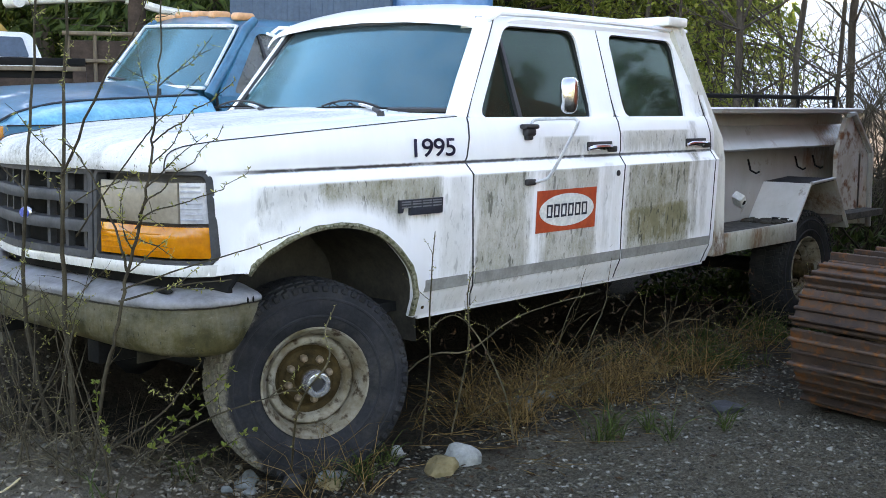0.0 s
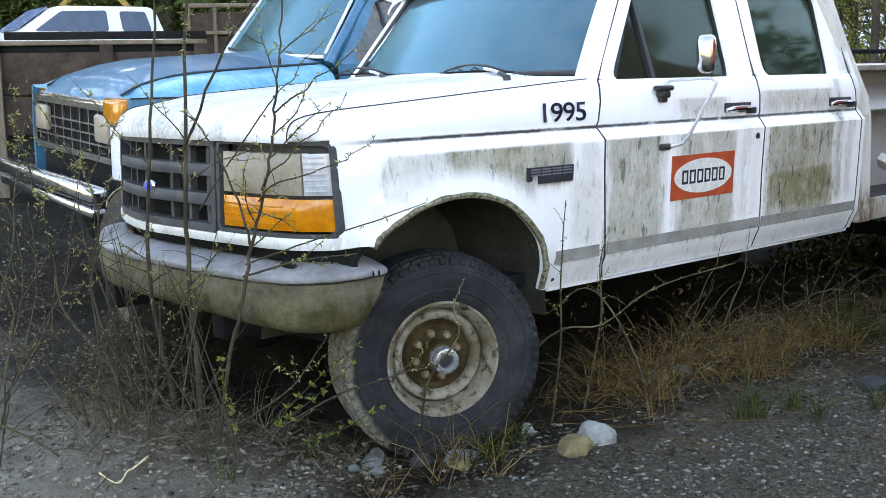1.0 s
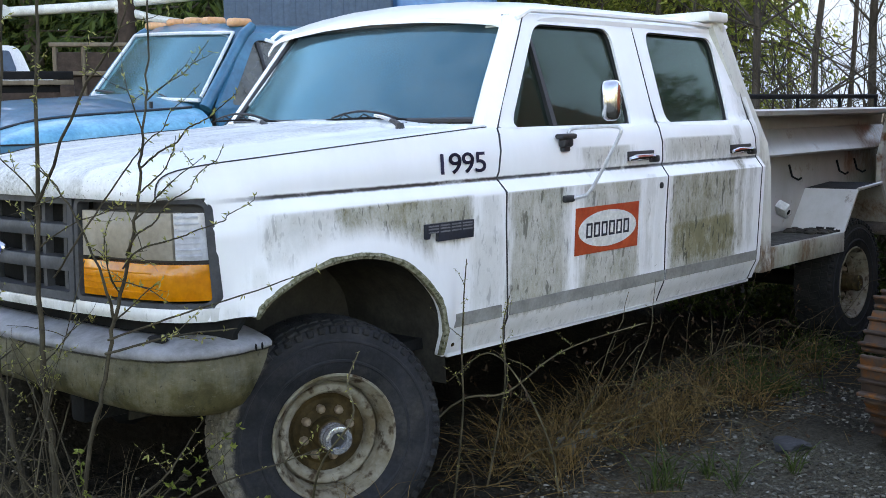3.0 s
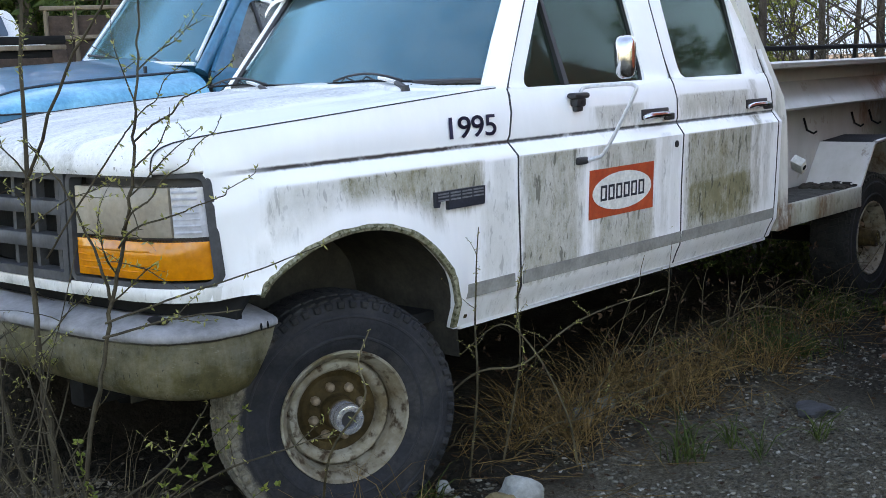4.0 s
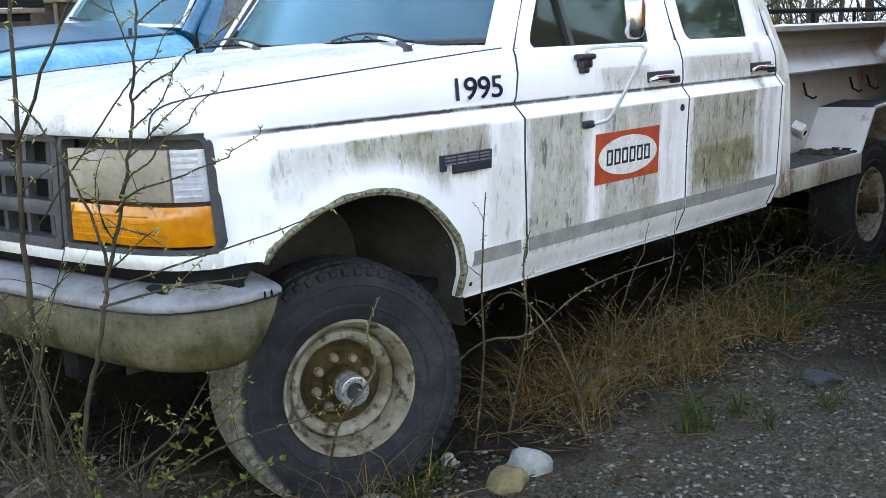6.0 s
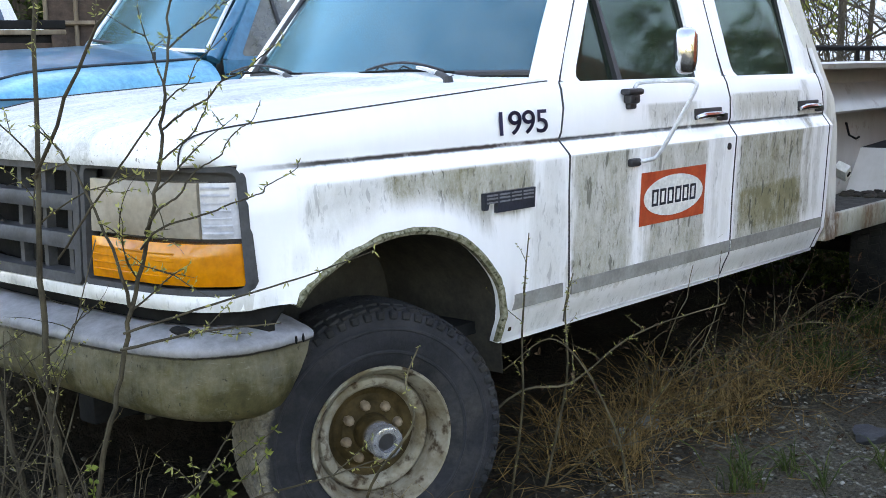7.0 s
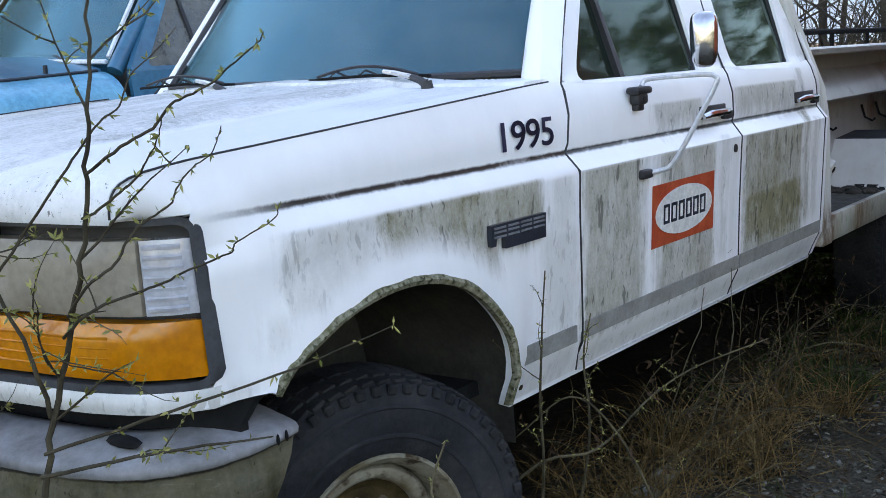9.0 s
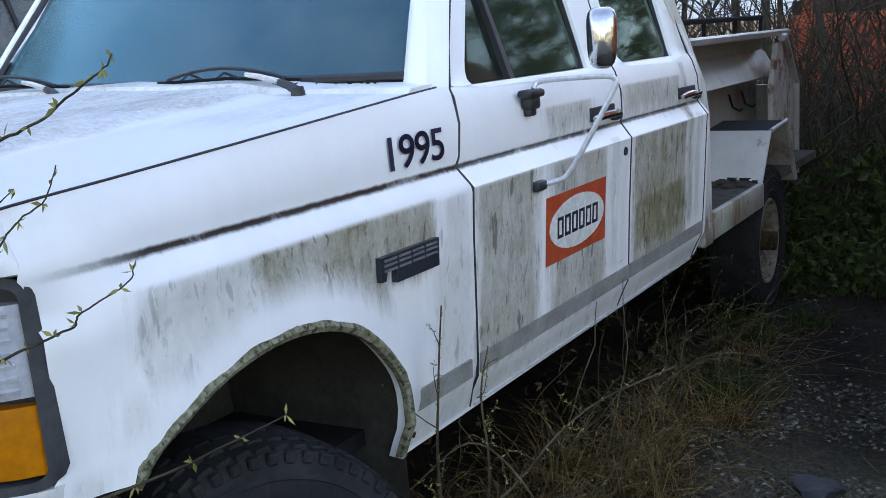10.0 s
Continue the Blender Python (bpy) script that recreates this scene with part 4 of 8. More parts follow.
def front_at(y, z, d=0.0):
    """A point of the nose: d metres behind its face."""
    y += math.copysign(1, y) * (0.004 + 0.018 * min(0.75, (1.252 - z) / 0.334)) * max(0.0, min(1.0, (abs(y) - 0.70) / 0.25)) * (0.87 < z < 1.26)
    return Vector((lerp_tab(FRONT, abs(y)) + sweep(y) + d + 0.03 * max(0, z - 1.0), y, z))


def nose_ring(bm, y0, y1, z0, z1, w, d0, d1, r=0.02, cut=6, side=None):
    """Frame on the nose following its curve, w wide; its outer upright may differ."""
    sg = 1 if y1 > y0 else -1

    def outline(a, b, c, d, q):
        ys = span(a + sg * q, b - sg * q, cut)
        arc = [math.radians(v) for v in (15, 40, 65, 90)]
        out = [(y, c) for y in ys] + [(b - sg * q + sg * q * math.sin(v), c + q - q * math.cos(v)) for v in arc]
        out += [(b - sg * q + sg * q * math.cos(v), d - q + q * math.sin(v)) for v in [0] + arc[:-1]]
        out += [(y, d) for y in ys[::-1]] + [(a + sg * q - sg * q * math.sin(v), d - q + q * math.cos(v)) for v in arc]
        return out + [(a + sg * q - sg * q * math.cos(v), c + q - q * math.sin(v)) for v in [0] + arc[:-1]]
    o, i = outline(y0, y1, z0, z1, r), outline(y0 + w * sg, y1 - (side or w) * sg, z0 + w, z1 - w, max(0.004, r - w))
    back = outline(y0, y1 - (w - side if side else 0) * 3 * sg, z0, z1, r)
    lay = [[bm.verts.new(front_at(p[0], p[1], d)) for p in q] for q, d in ((o, d0 + 0.006), (o, d0), (i, d0), (i, d1), (back, d1))]
    k = len(o)
    for a, b in ((0, 1), (1, 2), (2, 3), (3, 4), (4, 0)):
        for j in range(k):
            bm.faces.new((lay[a][j], lay[a][(j + 1) % k], lay[b][(j + 1) % k], lay[b][j]))


def nose_slab(bm, y0, y1, z0, z1, d0, d1, cut=8, zs=4, swell=0.0):
    def f(u, v):
        return front_at(y0 + (y1 - y0) * u, z0 + (z1 - z0) * v, d0 - swell * (1 - (2 * u - 1) ** 4) * (1 - (2 * v - 1) ** 4))
    shell(bm, f, span(0, 1, cut), span(0, 1, zs), lambda p: Vector((p.x + d1 - d0, p.y, p.z)))


grille = new("grille")
grille.parent = truck
bm = bmesh.new()
nose_ring(bm, -0.455, 0.455, 0.915, 1.25, 0.028, -0.012, 0.05, cut=12)
part("grille_surround", bm, M["grille"], grille, "faded grey plastic surround")
for z in (1.030, 1.135):
    bm = bmesh.new()
    nose_slab(bm, -0.43, 0.43, z - 0.021, z + 0.021, -0.008, 0.05, 12, 5, 0.006)
    part("grille_bar", bm, M["grille"], grille)
for y in (-0.36, -0.235, -0.11, 0.11, 0.235, 0.36):
    bm = bmesh.new()
    nose_slab(bm, y - 0.010, y + 0.010, 0.94, 1.225, 0.022, 0.05, 2, 6)
    part("grille_post", bm, M["grille"], grille)
bm = bmesh.new()
nose_slab(bm, -0.44, 0.44, 0.93, 1.235, 0.09, 0.10, 10)
part("radiator_screen", bm, M["dark"], grille)
bm = bmesh.new()
lathe(bm, [(0, -0.016), (0.030, -0.014), (0.042, -0.004), (0.044, 0.012)], 24, Matrix.Translation(front_at(0, 1.057, -0.004)) @ pose(0, 0, 0, 0, 0, -90) @ Matrix.Diagonal((1, 1, 0.66, 1)))
emb = part("emblem", bm, M["chrome"], grille, "small oval emblem")
bm = bmesh.new()
lathe(bm, [(0, -0.020), (0.026, -0.019), (0.034, -0.012)], 24, Matrix.Translation(front_at(0, 1.057, -0.004)) @ pose(0, 0, 0, 0, 0, -90) @ Matrix.Diagonal((1, 1, 0.62, 1)))
part("emblem_face", bm, M["oval"], emb, "plain blue oval")

for s in (-1, 1):
    lamp = new("headlamp")
    lamp.parent = truck
    bm = bmesh.new()
    nose_ring(bm, s * 0.462, s * 0.950, 0.918, 1.252, 0.019, -0.010, 0.030, 0.036, cut=16, side=0.0115)
    part("bezel", bm, M["grille"], lamp, "charcoal plastic lamp bezel")
    bm = bmesh.new()
    nose_slab(bm, s * 0.485, s * 0.945, 0.94, 1.235, 0.045, 0.055, 16)
    part("lamp_back", bm, M["black"], lamp)
    bm = bmesh.new()
    nose_slab(bm, s * 0.494, s * 0.862, 1.066, 1.206, 0.0, 0.04, 12, 6, 0.012)
    part("headlamp_lens", bm, M["lens"], lamp, "cloudy yellowed headlamp lens")
    bm = bmesh.new()
    nose_slab(bm, s * 0.868, s * 0.938, 1.066, 1.206, 0.0, 0.04, 8, 4, 0.008)
    mk = part("marker_lens", bm, M["clear"], lamp, "clear ribbed marker lens")
    for k in range(7):
        bm = bmesh.new()
        z = 1.079 + k * 0.0190
        tube(bm, [front_at(y, z, -0.0045) for y in span(s * 0.874, s * 0.925, 6)], 0.0052, 5)
        part("lens_rib", bm, M["clear"], mk)
    bm = bmesh.new()
    nose_slab(bm, s * 0.494, s * 0.940, 0.945, 1.053, 0.0, 0.04, 16, 6, 0.010)
    am = part("turn_signal_lens", bm, M["amber"], lamp, "amber turn signal lens")
    for k in range(4):
        bm = bmesh.new()
        tube(bm, [front_at(y, 0.968 + k * 0.0195, -0.007) for y in span(s * 0.51, s * 0.80, 8)], 0.004, 5)
        part("lens_rib", bm, M["amber"], am)
    # painted panel below the lamp
    bm = bmesh.new()
    nose_slab(bm, s * 0.462, s * 0.941, 0.882, 0.922, -0.012, 0.06, 14, 4, 0.006)
    part("lamp_valance", bm, M["valance"], truck, "white panel below the lamp, streaked with dirt")
bm = bmesh.new()
nose_slab(bm, -0.455, 0.455, 0.880, 0.912, -0.010, 0.05, 12, 3, 0.004)
part("grille_valance", bm, M["valance"], truck, "white panel below the grille, streaked with dirt")
# dark panel put in for the shade between bumper and valance
bm = bmesh.new()
nose_slab(bm, -0.95, 0.95, 0.72, 0.885, 0.07, 0.09, 20)
part("gap_shade_panel", bm, M["dark"], truck)

# bumper
B_PLAN = [(-0.27, -0.970), (-0.34, -0.982), (-0.42, -0.985), (-0.50, -0.972), (-0.56, -0.945), (-0.605, -0.905), (-0.64, -0.85), (-0.668, -0.77), (-0.688, -0.66), (-0.70, -0.52), (-0.712, -0.30), (-0.716, 0), (-0.69, 0.28), (-0.63, 0.46), (-0.55, 0.62), (-0.475, 0.76), (-0.415, 0.86), (-0.36, 0.92), (-0.27, 0.955)]
B_PROF = [(-0.135, 0.815), (-0.125, 0.832), (-0.10, 0.833), (-0.07, 0.826), (-0.035, 0.815), (-0.012, 0.808), (0.002, 0.801), (0.007, 0.793), (0.005, 0.781), (-0.004, 0.774), (-0.005, 0.768), (0.003, 0.74), (0.006, 0.69), (0.002, 0.635),
          (-0.010, 0.605), (-0.03, 0.590), (-0.07, 0.585)]


def bumper_pt(i, j):
    a, b = Vector(B_PLAN[max(i - 1, 0)]), Vector(B_PLAN[min(i + 1, len(B_PLAN) - 1)])
    t = (b - a).normalized()
    nrm = Vector((-t.y, t.x))
    if nrm.dot(Vector(B_PLAN[i]) - Vector((0, 0))) < 0:
        nrm = -nrm
    o, z = B_PROF[j]
    p = Vector(B_PLAN[i]) + nrm * o
    low = max(0.0, min(1.0, (0.775 - z) / 0.185))
    end = max(0.0, min(1.0, (B_PLAN[i][0] + 0.52) / 0.25))
    mid = 1 - min(1.0, abs(p.y) / 0.95) ** 2
    return (p.x - 0.115 * low * end, p.y, z + 0.008 * mid + low * (0.030 * mid + 0.012))


bm = bmesh.new()
grid(bm, bumper_pt, range(len(B_PLAN)), range(len(B_PROF)))
bmesh.ops.solidify(bm, geom=bm.faces[:], thickness=0.006)
bump_ob = part("front_bumper", bm, M["bumper"], truck, "white steel bumper green with algae below its ledge", angle=60)
for x, y, r in ((-0.538, -0.825, 0.034), (-0.345, -0.993, 0.0036), (-0.318, -0.990, 0.0036)):
    bm = bmesh.new()
    bmesh.ops.create_icosphere(bm, subdivisions=2, radius=1)
    for v in bm.verts:
        k = 1 + 0.3 * noise.noise(v.co * 2.3)
        v.co = Vector((v.co.x * r * 0.55 * k, v.co.y * r * 1.35 * k, v.co.z * 0.012))
    bmesh.ops.translate(bm, verts=bm.verts, vec=(x - 0.04, y, 0.832) if r > 0.01 else (x, y, 0.79))
    part("bumper_hole", bm, M["dark"], bump_ob)


# ---- wheels ----
def make_wheel(loc, turn, s, old=False):
    w = new("wheel")
    w.parent = truck
    w.matrix_local = pose(*loc, 0, 0, turn) @ Matrix.Diagonal((1, -s, 1, 1))
    bm = bmesh.new()
    R = 0.392
    tp = [(0.200, -0.088), (0.212, -0.104), (0.245, -0.116), (0.30, -0.122), (0.345, -0.119), (0.372, -0.109), (0.383, -0.096), (R - 0.006, -0.06), (R - 0.005, 0), (R - 0.006, 0.06), (0.383, 0.096),
          (0.345, 0.119), (0.28, 0.122), (0.212, 0.104), (0.200, 0.088)]
    lathe(bm, tp, 64)
    tyre = part("tyre", bm, M["dusty"] if old else M["fronttyre"], w, "worn dusty off-road tyre")
    bm = bmesh.new()
    for k in range(58):
        a = 6.28319 * k / 58
        for y0, y1, off, top in ((-0.106, -0.066, 0, -0.005), (-0.062, -0.003, 0.5, 0.0), (0.003, 0.062, 0, 0.0), (0.066, 0.106, 0.5, -0.005)):
            b = bmesh.new()
            box(b, (-0.0190, y0, -0.010), (0.0190, y1, 0.0), 0.0025, 1)
            join(bm, b, Matrix.Rotation(a + off * 6.28319 / 58, 4, "Y") @ pose(0, 0, R + top, 0, 0, 16 if y0 < -0.05 or 0 < y0 < 0.05 else -16))
        b = bmesh.new()
        box(b, (-0.012, -0.1215, -0.024), (0.012, -0.100, 0.0), 0.004, 1)
        join(bm, b, Matrix.Rotation(a, 4, "Y") @ pose(0, 0, R - 0.013))
    part("tread", bm, M["dusty"] if old else M["tread"], tyre, "worn tread caked with pale clay", smooth=False)
    for rr, yy in ((0.33, -0.1205), (0.262, -0.1185)):
        bm = bmesh.new()
        lathe(bm, [(rr - 0.006, yy), (rr - 0.003, yy - 0.003), (rr + 0.003, yy - 0.003), (rr + 0.006, yy)], 64)
        part("sidewall_ring", bm, M["rubber"], tyre)
    bm = bmesh.new()
    lathe(bm, [(0.19, 0.09), (0.212, 0.09), (0.212, 0.08), (0.195, 0.06), (0.18, 0.01), (0.180, -0.02), (0.186, -0.050), (0.194, -0.062), (0.192, -0.072), (0.198, -0.088), (0.206, -0.096), (0.214, -0.100), (0.219, -0.108),
               (0.217, -0.113), (0.210, -0.112), (0.202, -0.098), (0.190, -0.084), (0.186, -0.072), (0.182, -0.050), (0.178, -0.030)], 56)
    rim = part("rim", bm, M["rim"], w, "dirty white steel rim with rust")
    bm = bmesh.new()
    lathe(bm, [(0.180, -0.018), (0.174, -0.040), (0.168, -0.047), (0.158, -0.048), (0.146, -0.044), (0.138, -0.032), (0.134, -0.018)], 56)
    part("disc_rim", bm, M["rim"], rim, "peeling beige ring of the wheel disc")
    bm = bmesh.new()
    lathe(bm, [(0.136, -0.020), (0.126, -0.008), (0.112, -0.004), (0.102, -0.010), (0.094, -0.020), (0.070, -0.022), (0.056, -0.026)], 48)
    disc = part("wheel_disc", bm, M["rimrust"], w, "rusty brown wheel centre")
    for k in range(8):
        a = 6.28319 * (k + 0.3) / 8
        bm = bmesh.new()
        lathe(bm, [(0.016, -0.015), (0.0155, -0.030), (0.012, -0.040), (0.008, -0.043), (0, -0.043)], 8, pose(0.084 * math.cos(a), 0, 0.084 * math.sin(a)))
        part("lug_nut", bm, M["nut"], disc)
    bm = bmesh.new()
    lathe(bm, [(0.060, -0.02), (0.055, -0.065), (0.052, -0.080), (0.047, -0.082)], 30)
    part("hub_collar", bm, M["rimrust"], w)
    bm = bmesh.new()
    lathe(bm, [(0.046, -0.07), (0.049, -0.085), (0.050, -0.108), (0.047, -0.112), (0.047, -0.118), (0.0505, -0.122), (0.0505, -0.136), (0.046, -0.145), (0.038, -0.147), (0.029, -0.146), (0.026, -0.138), (0.025, -0.118), (0, -0.116)], 30)
    hub = part("locking_hub", bm, M["rimrust"] if old else M["hub"], w, "rusty hub" if old else "shiny chrome locking hub")
    for k in range(6):
        a = 6.28319 * k / 6
        bm = bmesh.new()
        lathe(bm, [(0.0025, -0.142), (0.0025, -0.148), (0, -0.149)], 6, pose(0.040 * math.cos(a), 0, 0.040 * math.sin(a)))
        part("hub_screw", bm, M["black"], hub)
    bm = bmesh.new()
    lathe(bm, [(0.0252, -0.130), (0.02, -0.1305), (0, -0.131)], 20)
    part("hub_dial", bm, M["black"], hub)
    return w


make_wheel((0.055, -0.845, 0.418), -23, -1)
make_wheel((0.055, 0.845, 0.418), -23, 1)
make_wheel((4.30, -0.835, 0.42), 0, -1, True)
make_wheel((4.30, 0.835, 0.42), 0, 1, True)

# frame rails, axles and floor
bm = bmesh.new()
for s in (-1, 1):
    box(bm, (-0.62, s * 0.42 - 0.04, 0.52), (5.6, s * 0.42 + 0.04, 0.68), 0.01)
for x in (0.6, 1.7, 2.9, 4.0, 5.2):
    box(bm, (x, -0.42, 0.54), (x + 0.08, 0.42, 0.64))
part("chassis", bm, M["dark"], truck)
for x in (0.0, 4.30):
    bm = bmesh.new()
    tube(bm, [(x, -0.75, 0.42), (x, 0.75, 0.42)], 0.05, 10)
    tube(bm, [(x, 0.10, 0.42), (x, 0.22, 0.42), (x, 0.34, 0.42)], [0.07, 0.15, 0.07], 12)
    part("axle", bm, M["dark"], truck)
bm = bmesh.new()
box(bm, (0.62, -0.90, 0.60), (2.96, 0.90, 0.66))
box(bm, (0.60, -0.90, 0.62), (0.64, 0.90, 1.36))
part("cab_floor", bm, M["dark"], truck)
bm = bmesh.new()
box(bm, (-0.50, -0.85, 0.62), (0.60, 0.85, 0.66))
box(bm, (-0.3, -0.35, 0.66), (0.5, 0.35, 1.15), 0.05)
part("engine_block", bm, M["dark"], truck)
bm = bmesh.new()
ring_plate(bm, rounded([(-0.90, 0.66), (-0.90, 1.42), (-0.76, 1.90), (0.76, 1.90), (0.90, 1.42), (0.90, 0.66)], 0.03), rounded([(-0.55, 1.44), (-0.55, 1.50), (-0.50, 1.80), (0.50, 1.80), (0.55, 1.50), (0.55, 1.44)], 0.02),
           lambda y, z, d: (2.965 + d, y, z), 0.02)
part("cab_back", bm, M["cab"], truck)
bm = bmesh.new()
box(bm, (0.93, -0.80, 1.12), (1.22, 0.80, 1.40), 0.05, 3)
part("dashboard", bm, M["seat"], truck)
for x in (1.55, 2.50):
    bm = bmesh.new()
    box(bm, (x - 0.10, -0.75, 0.92), (x + 0.38, 0.75, 1.08), 0.05, 3)
    box(bm, (x + 0.25, -0.75, 1.0), (x + 0.40, 0.75, 1.50), 0.05, 3)
    part("bench_seat", bm, M["seat"], truck)
bm = bmesh.new()
pts = [Vector((1.30, -0.38, 1.33)) + Vector((0.10 * math.sin(a), 0.20 * math.cos(a), 0.17 * math.sin(a))) for a in span(0, 6.2832, 25)]
tube(bm, pts, 0.014, 6)
part("steering_wheel", bm, M["black"], truck)

# sticker in the upper corner of the windscreen
bm = bmesh.new()
shell(bm, lambda u, v: screen_pt(0.90 + 0.035 * u, -0.955 + 0.085 * v) + Vector((-0.004, 0, 0.002)), span(0, 1, 2), span(0, 1, 3), lambda p: p + Vector((0.002, 0, 0)))
part("screen_sticker", bm, M["decal_white"], ws, "small white sticker")

# wipers: silver arm on its pivot, black sprung frame, thin blade
for y0 in (-0.66, 0.12):
    bm = bmesh.new()
    tube(bm, [(0.648, y0 + 0.0, 1.440), (0.66, y0 + 0.03, 1.452), (0.69, y0 + 0.10, 1.466)], [0.013, 0.011, 0.009], 8)
    wiper = part("wiper", bm, M["black"], truck, "black wiper with a silver arm")
    bm = bmesh.new()
    tube(bm, [(0.675, y0 + 0.07, 1.461), (0.705, y0 + 0.15, 1.474), (0.715, y0 + 0.20, 1.480)], [0.0085, 0.0075, 0.006], 6)
    part("wiper_arm", bm, M["bright"], wiper, "dull silver wiper arm")
    bm = bmesh.new()
    tube(bm, smooth_line([(0.730, y0 + 0.09, 1.468), (0.726, y0 + 0.18, 1.488), (0.727, y0 + 0.28, 1.497), (0.735, y0 + 0.38, 1.490), (0.746, y0 + 0.48, 1.472)]), 0.0048, 5)
    for a, b in ((0.13, 0.20), (0.24, 0.32), (0.36, 0.43)):
        tube(bm, [(0.742, y0 + a, 1.470), (0.732, y0 + (a + b) / 2, 1.486), (0.744, y0 + b, 1.470)], 0.0032, 4)
    part("wiper_frame", bm, M["black"], wiper)
    bm = bmesh.new()
    tube(bm, [(0.750, y0 + 0.06, 1.462), (0.742, y0 + 0.28, 1.470), (0.752, y0 + 0.52, 1.463)], 0.0045, 5)
    part("wiper_blade", bm, M["dark"], wiper)
    bm = bmesh.new()
    tube(bm, [(0.650, y0 - 0.002, 1.420), (0.648, y0, 1.450)], [0.019, 0.015], 8)
    part("wiper_pivot", bm, M["black"], wiper)

# mirror on its tube bracket, driver's side
for s in (-1,):
    bm = bmesh.new()
    tube(bm, smooth_line([(1.285, s * 0.985, 1.395), (1.30, s * 1.00, 1.414), (1.318, s * 1.10, 1.420), (1.331, s * 1.175, 1.421), (1.338, s * 1.197, 1.414), (1.338, s * 1.200, 1.395), (1.330, s * 1.15, 1.30), (1.318, s * 1.07, 1.165), (1.305, s * 1.03, 1.140), (1.262, s * 1.00, 1.135)]),
         0.0075, 8)
    mirror = part("mirror_bracket", bm, M["bright"], DOORS[s], "dull chrome tube mirror bracket")
    bm = bmesh.new()
    box(bm, (1.225, s * 0.985 - 0.020, 1.372), (1.325, s * 0.985 + 0.024, 1.394), 0.009)
    box(bm, (1.245, s * 0.978 - 0.020, 1.340), (1.31, s * 0.978 + 0.016, 1.376), 0.010)
    box(bm, (1.258, s * 0.973 - 0.015, 1.322), (1.30, s * 0.973 + 0.012, 1.345), 0.006)
    lathe(bm, [(0, -0.005), (0.007, -0.005), (0.008, 0.004), (0, 0.005)], 8, pose(1.277, s * 0.995, 1.358))
    part("upper_mount", bm, M["black"], mirror)
    bm = bmesh.new()
    box(bm, (1.225, s * 1.002 - 0.016, 1.120), (1.290, s * 1.002 + 0.018, 1.148), 0.008)
    part("lower_mount", bm, M["black"], mirror)
    bm = bmesh.new()
    b = bmesh.new()
    rows = []
    for k in range(7):
        t = k / 6
        r = math.sin(t * math.pi / 2) if k else 0.0
        ring = []
        for j in range(32):
            a = 6.28319 * j / 32
            ca, sa = math.cos(a), math.sin(a)
            ring.append(b.verts.new((-0.042 * math.cos(t * math.pi / 2) ** 0.8, 0.040 * r * math.copysign(abs(ca) ** 0.55, ca) * (1.0 + 0.10 * sa), 0.080 * r * math.copysign(abs(sa) ** 0.55, sa))) if k else None)
        rows.append(ring)
    top = b.verts.new((-0.042, 0, 0))
    back = [b.verts.new((0.012, v.co.y * 0.97, v.co.z * 0.97)) for v in rows[-1]]
    for j in range(32):
        i2 = (j + 1) % 32
        b.faces.new((top, rows[1][i2], rows[1][j]))
        for k in range(1, 6):
            b.faces.new((rows[k][j], rows[k][i2], rows[k + 1][i2], rows[k + 1][j]))
        b.faces.new((rows[-1][j], rows[-1][i2], back[i2], back[j]))
    b.faces.new(back)
    join(bm, b, pose(1.300, s * 1.180, 1.522, 0, 0, s * -22))
    head = part("mirror_head", bm, M["chrome"], mirror, "chrome mirror housing")
    bm = bmesh.new()
    b = bmesh.new()
    box(b, (0.0125, -0.032, -0.068), (0.0155, 0.032, 0.068), 0.002)
    join(bm, b, pose(1.300, s * 1.180, 1.522, 0, 0, s * -22))
    part("mirror_glass", bm, M.setdefault("mirror", plain("mirror_glass", (0.9, 0.9, 0.9), 0.02, 1.0, 0.02, 3, 0)), head)

# sign panel on the driver's door: plain shapes
door = DOORS[-1]


def on_door(x, z, d):
    return (x, -(body_y(z) + 0.0025 - d), z)


bm = bmesh.new()
shell(bm, lambda u, v: on_door(1.320 + 0.472 * u, 0.893 + 0.196 * v, 0), span(0, 1, 10), span(0, 1, 6), lambda p: p + Vector((0, 0.002, 0)))
decal = part("door_sign", bm, M["decal_red"], door, "orange-red sign with a white oval")
bm = bmesh.new()
pts = [(1.556 + 0.216 * math.cos(a), 0.992 + 0.077 * math.sin(a)) for a in span(0, 6.2832, 41)[:-1]]
plate(bm, pts, lambda x, z, d: on_door(x, z, d - 0.002), 0.002)
part("sign_oval", bm, M["decal_white"], decal, "white oval")
for k in range(6):
    x = 1.394 + k * 0.0555
    bm = bmesh.new()
    ring_plate(bm, [(x, 0.960), (x, 1.022), (x + 0.043, 1.022), (x + 0.043, 0.960)], [(x + 0.010, 0.970), (x + 0.010, 1.012), (x + 0.033, 1.012), (x + 0.033, 0.970)], lambda xx, zz, d: on_door(xx, zz, d - 0.0035), 0.001)
    part("sign_bar", bm, M["badge"], decal, "dark bar on the sign", smooth=False)

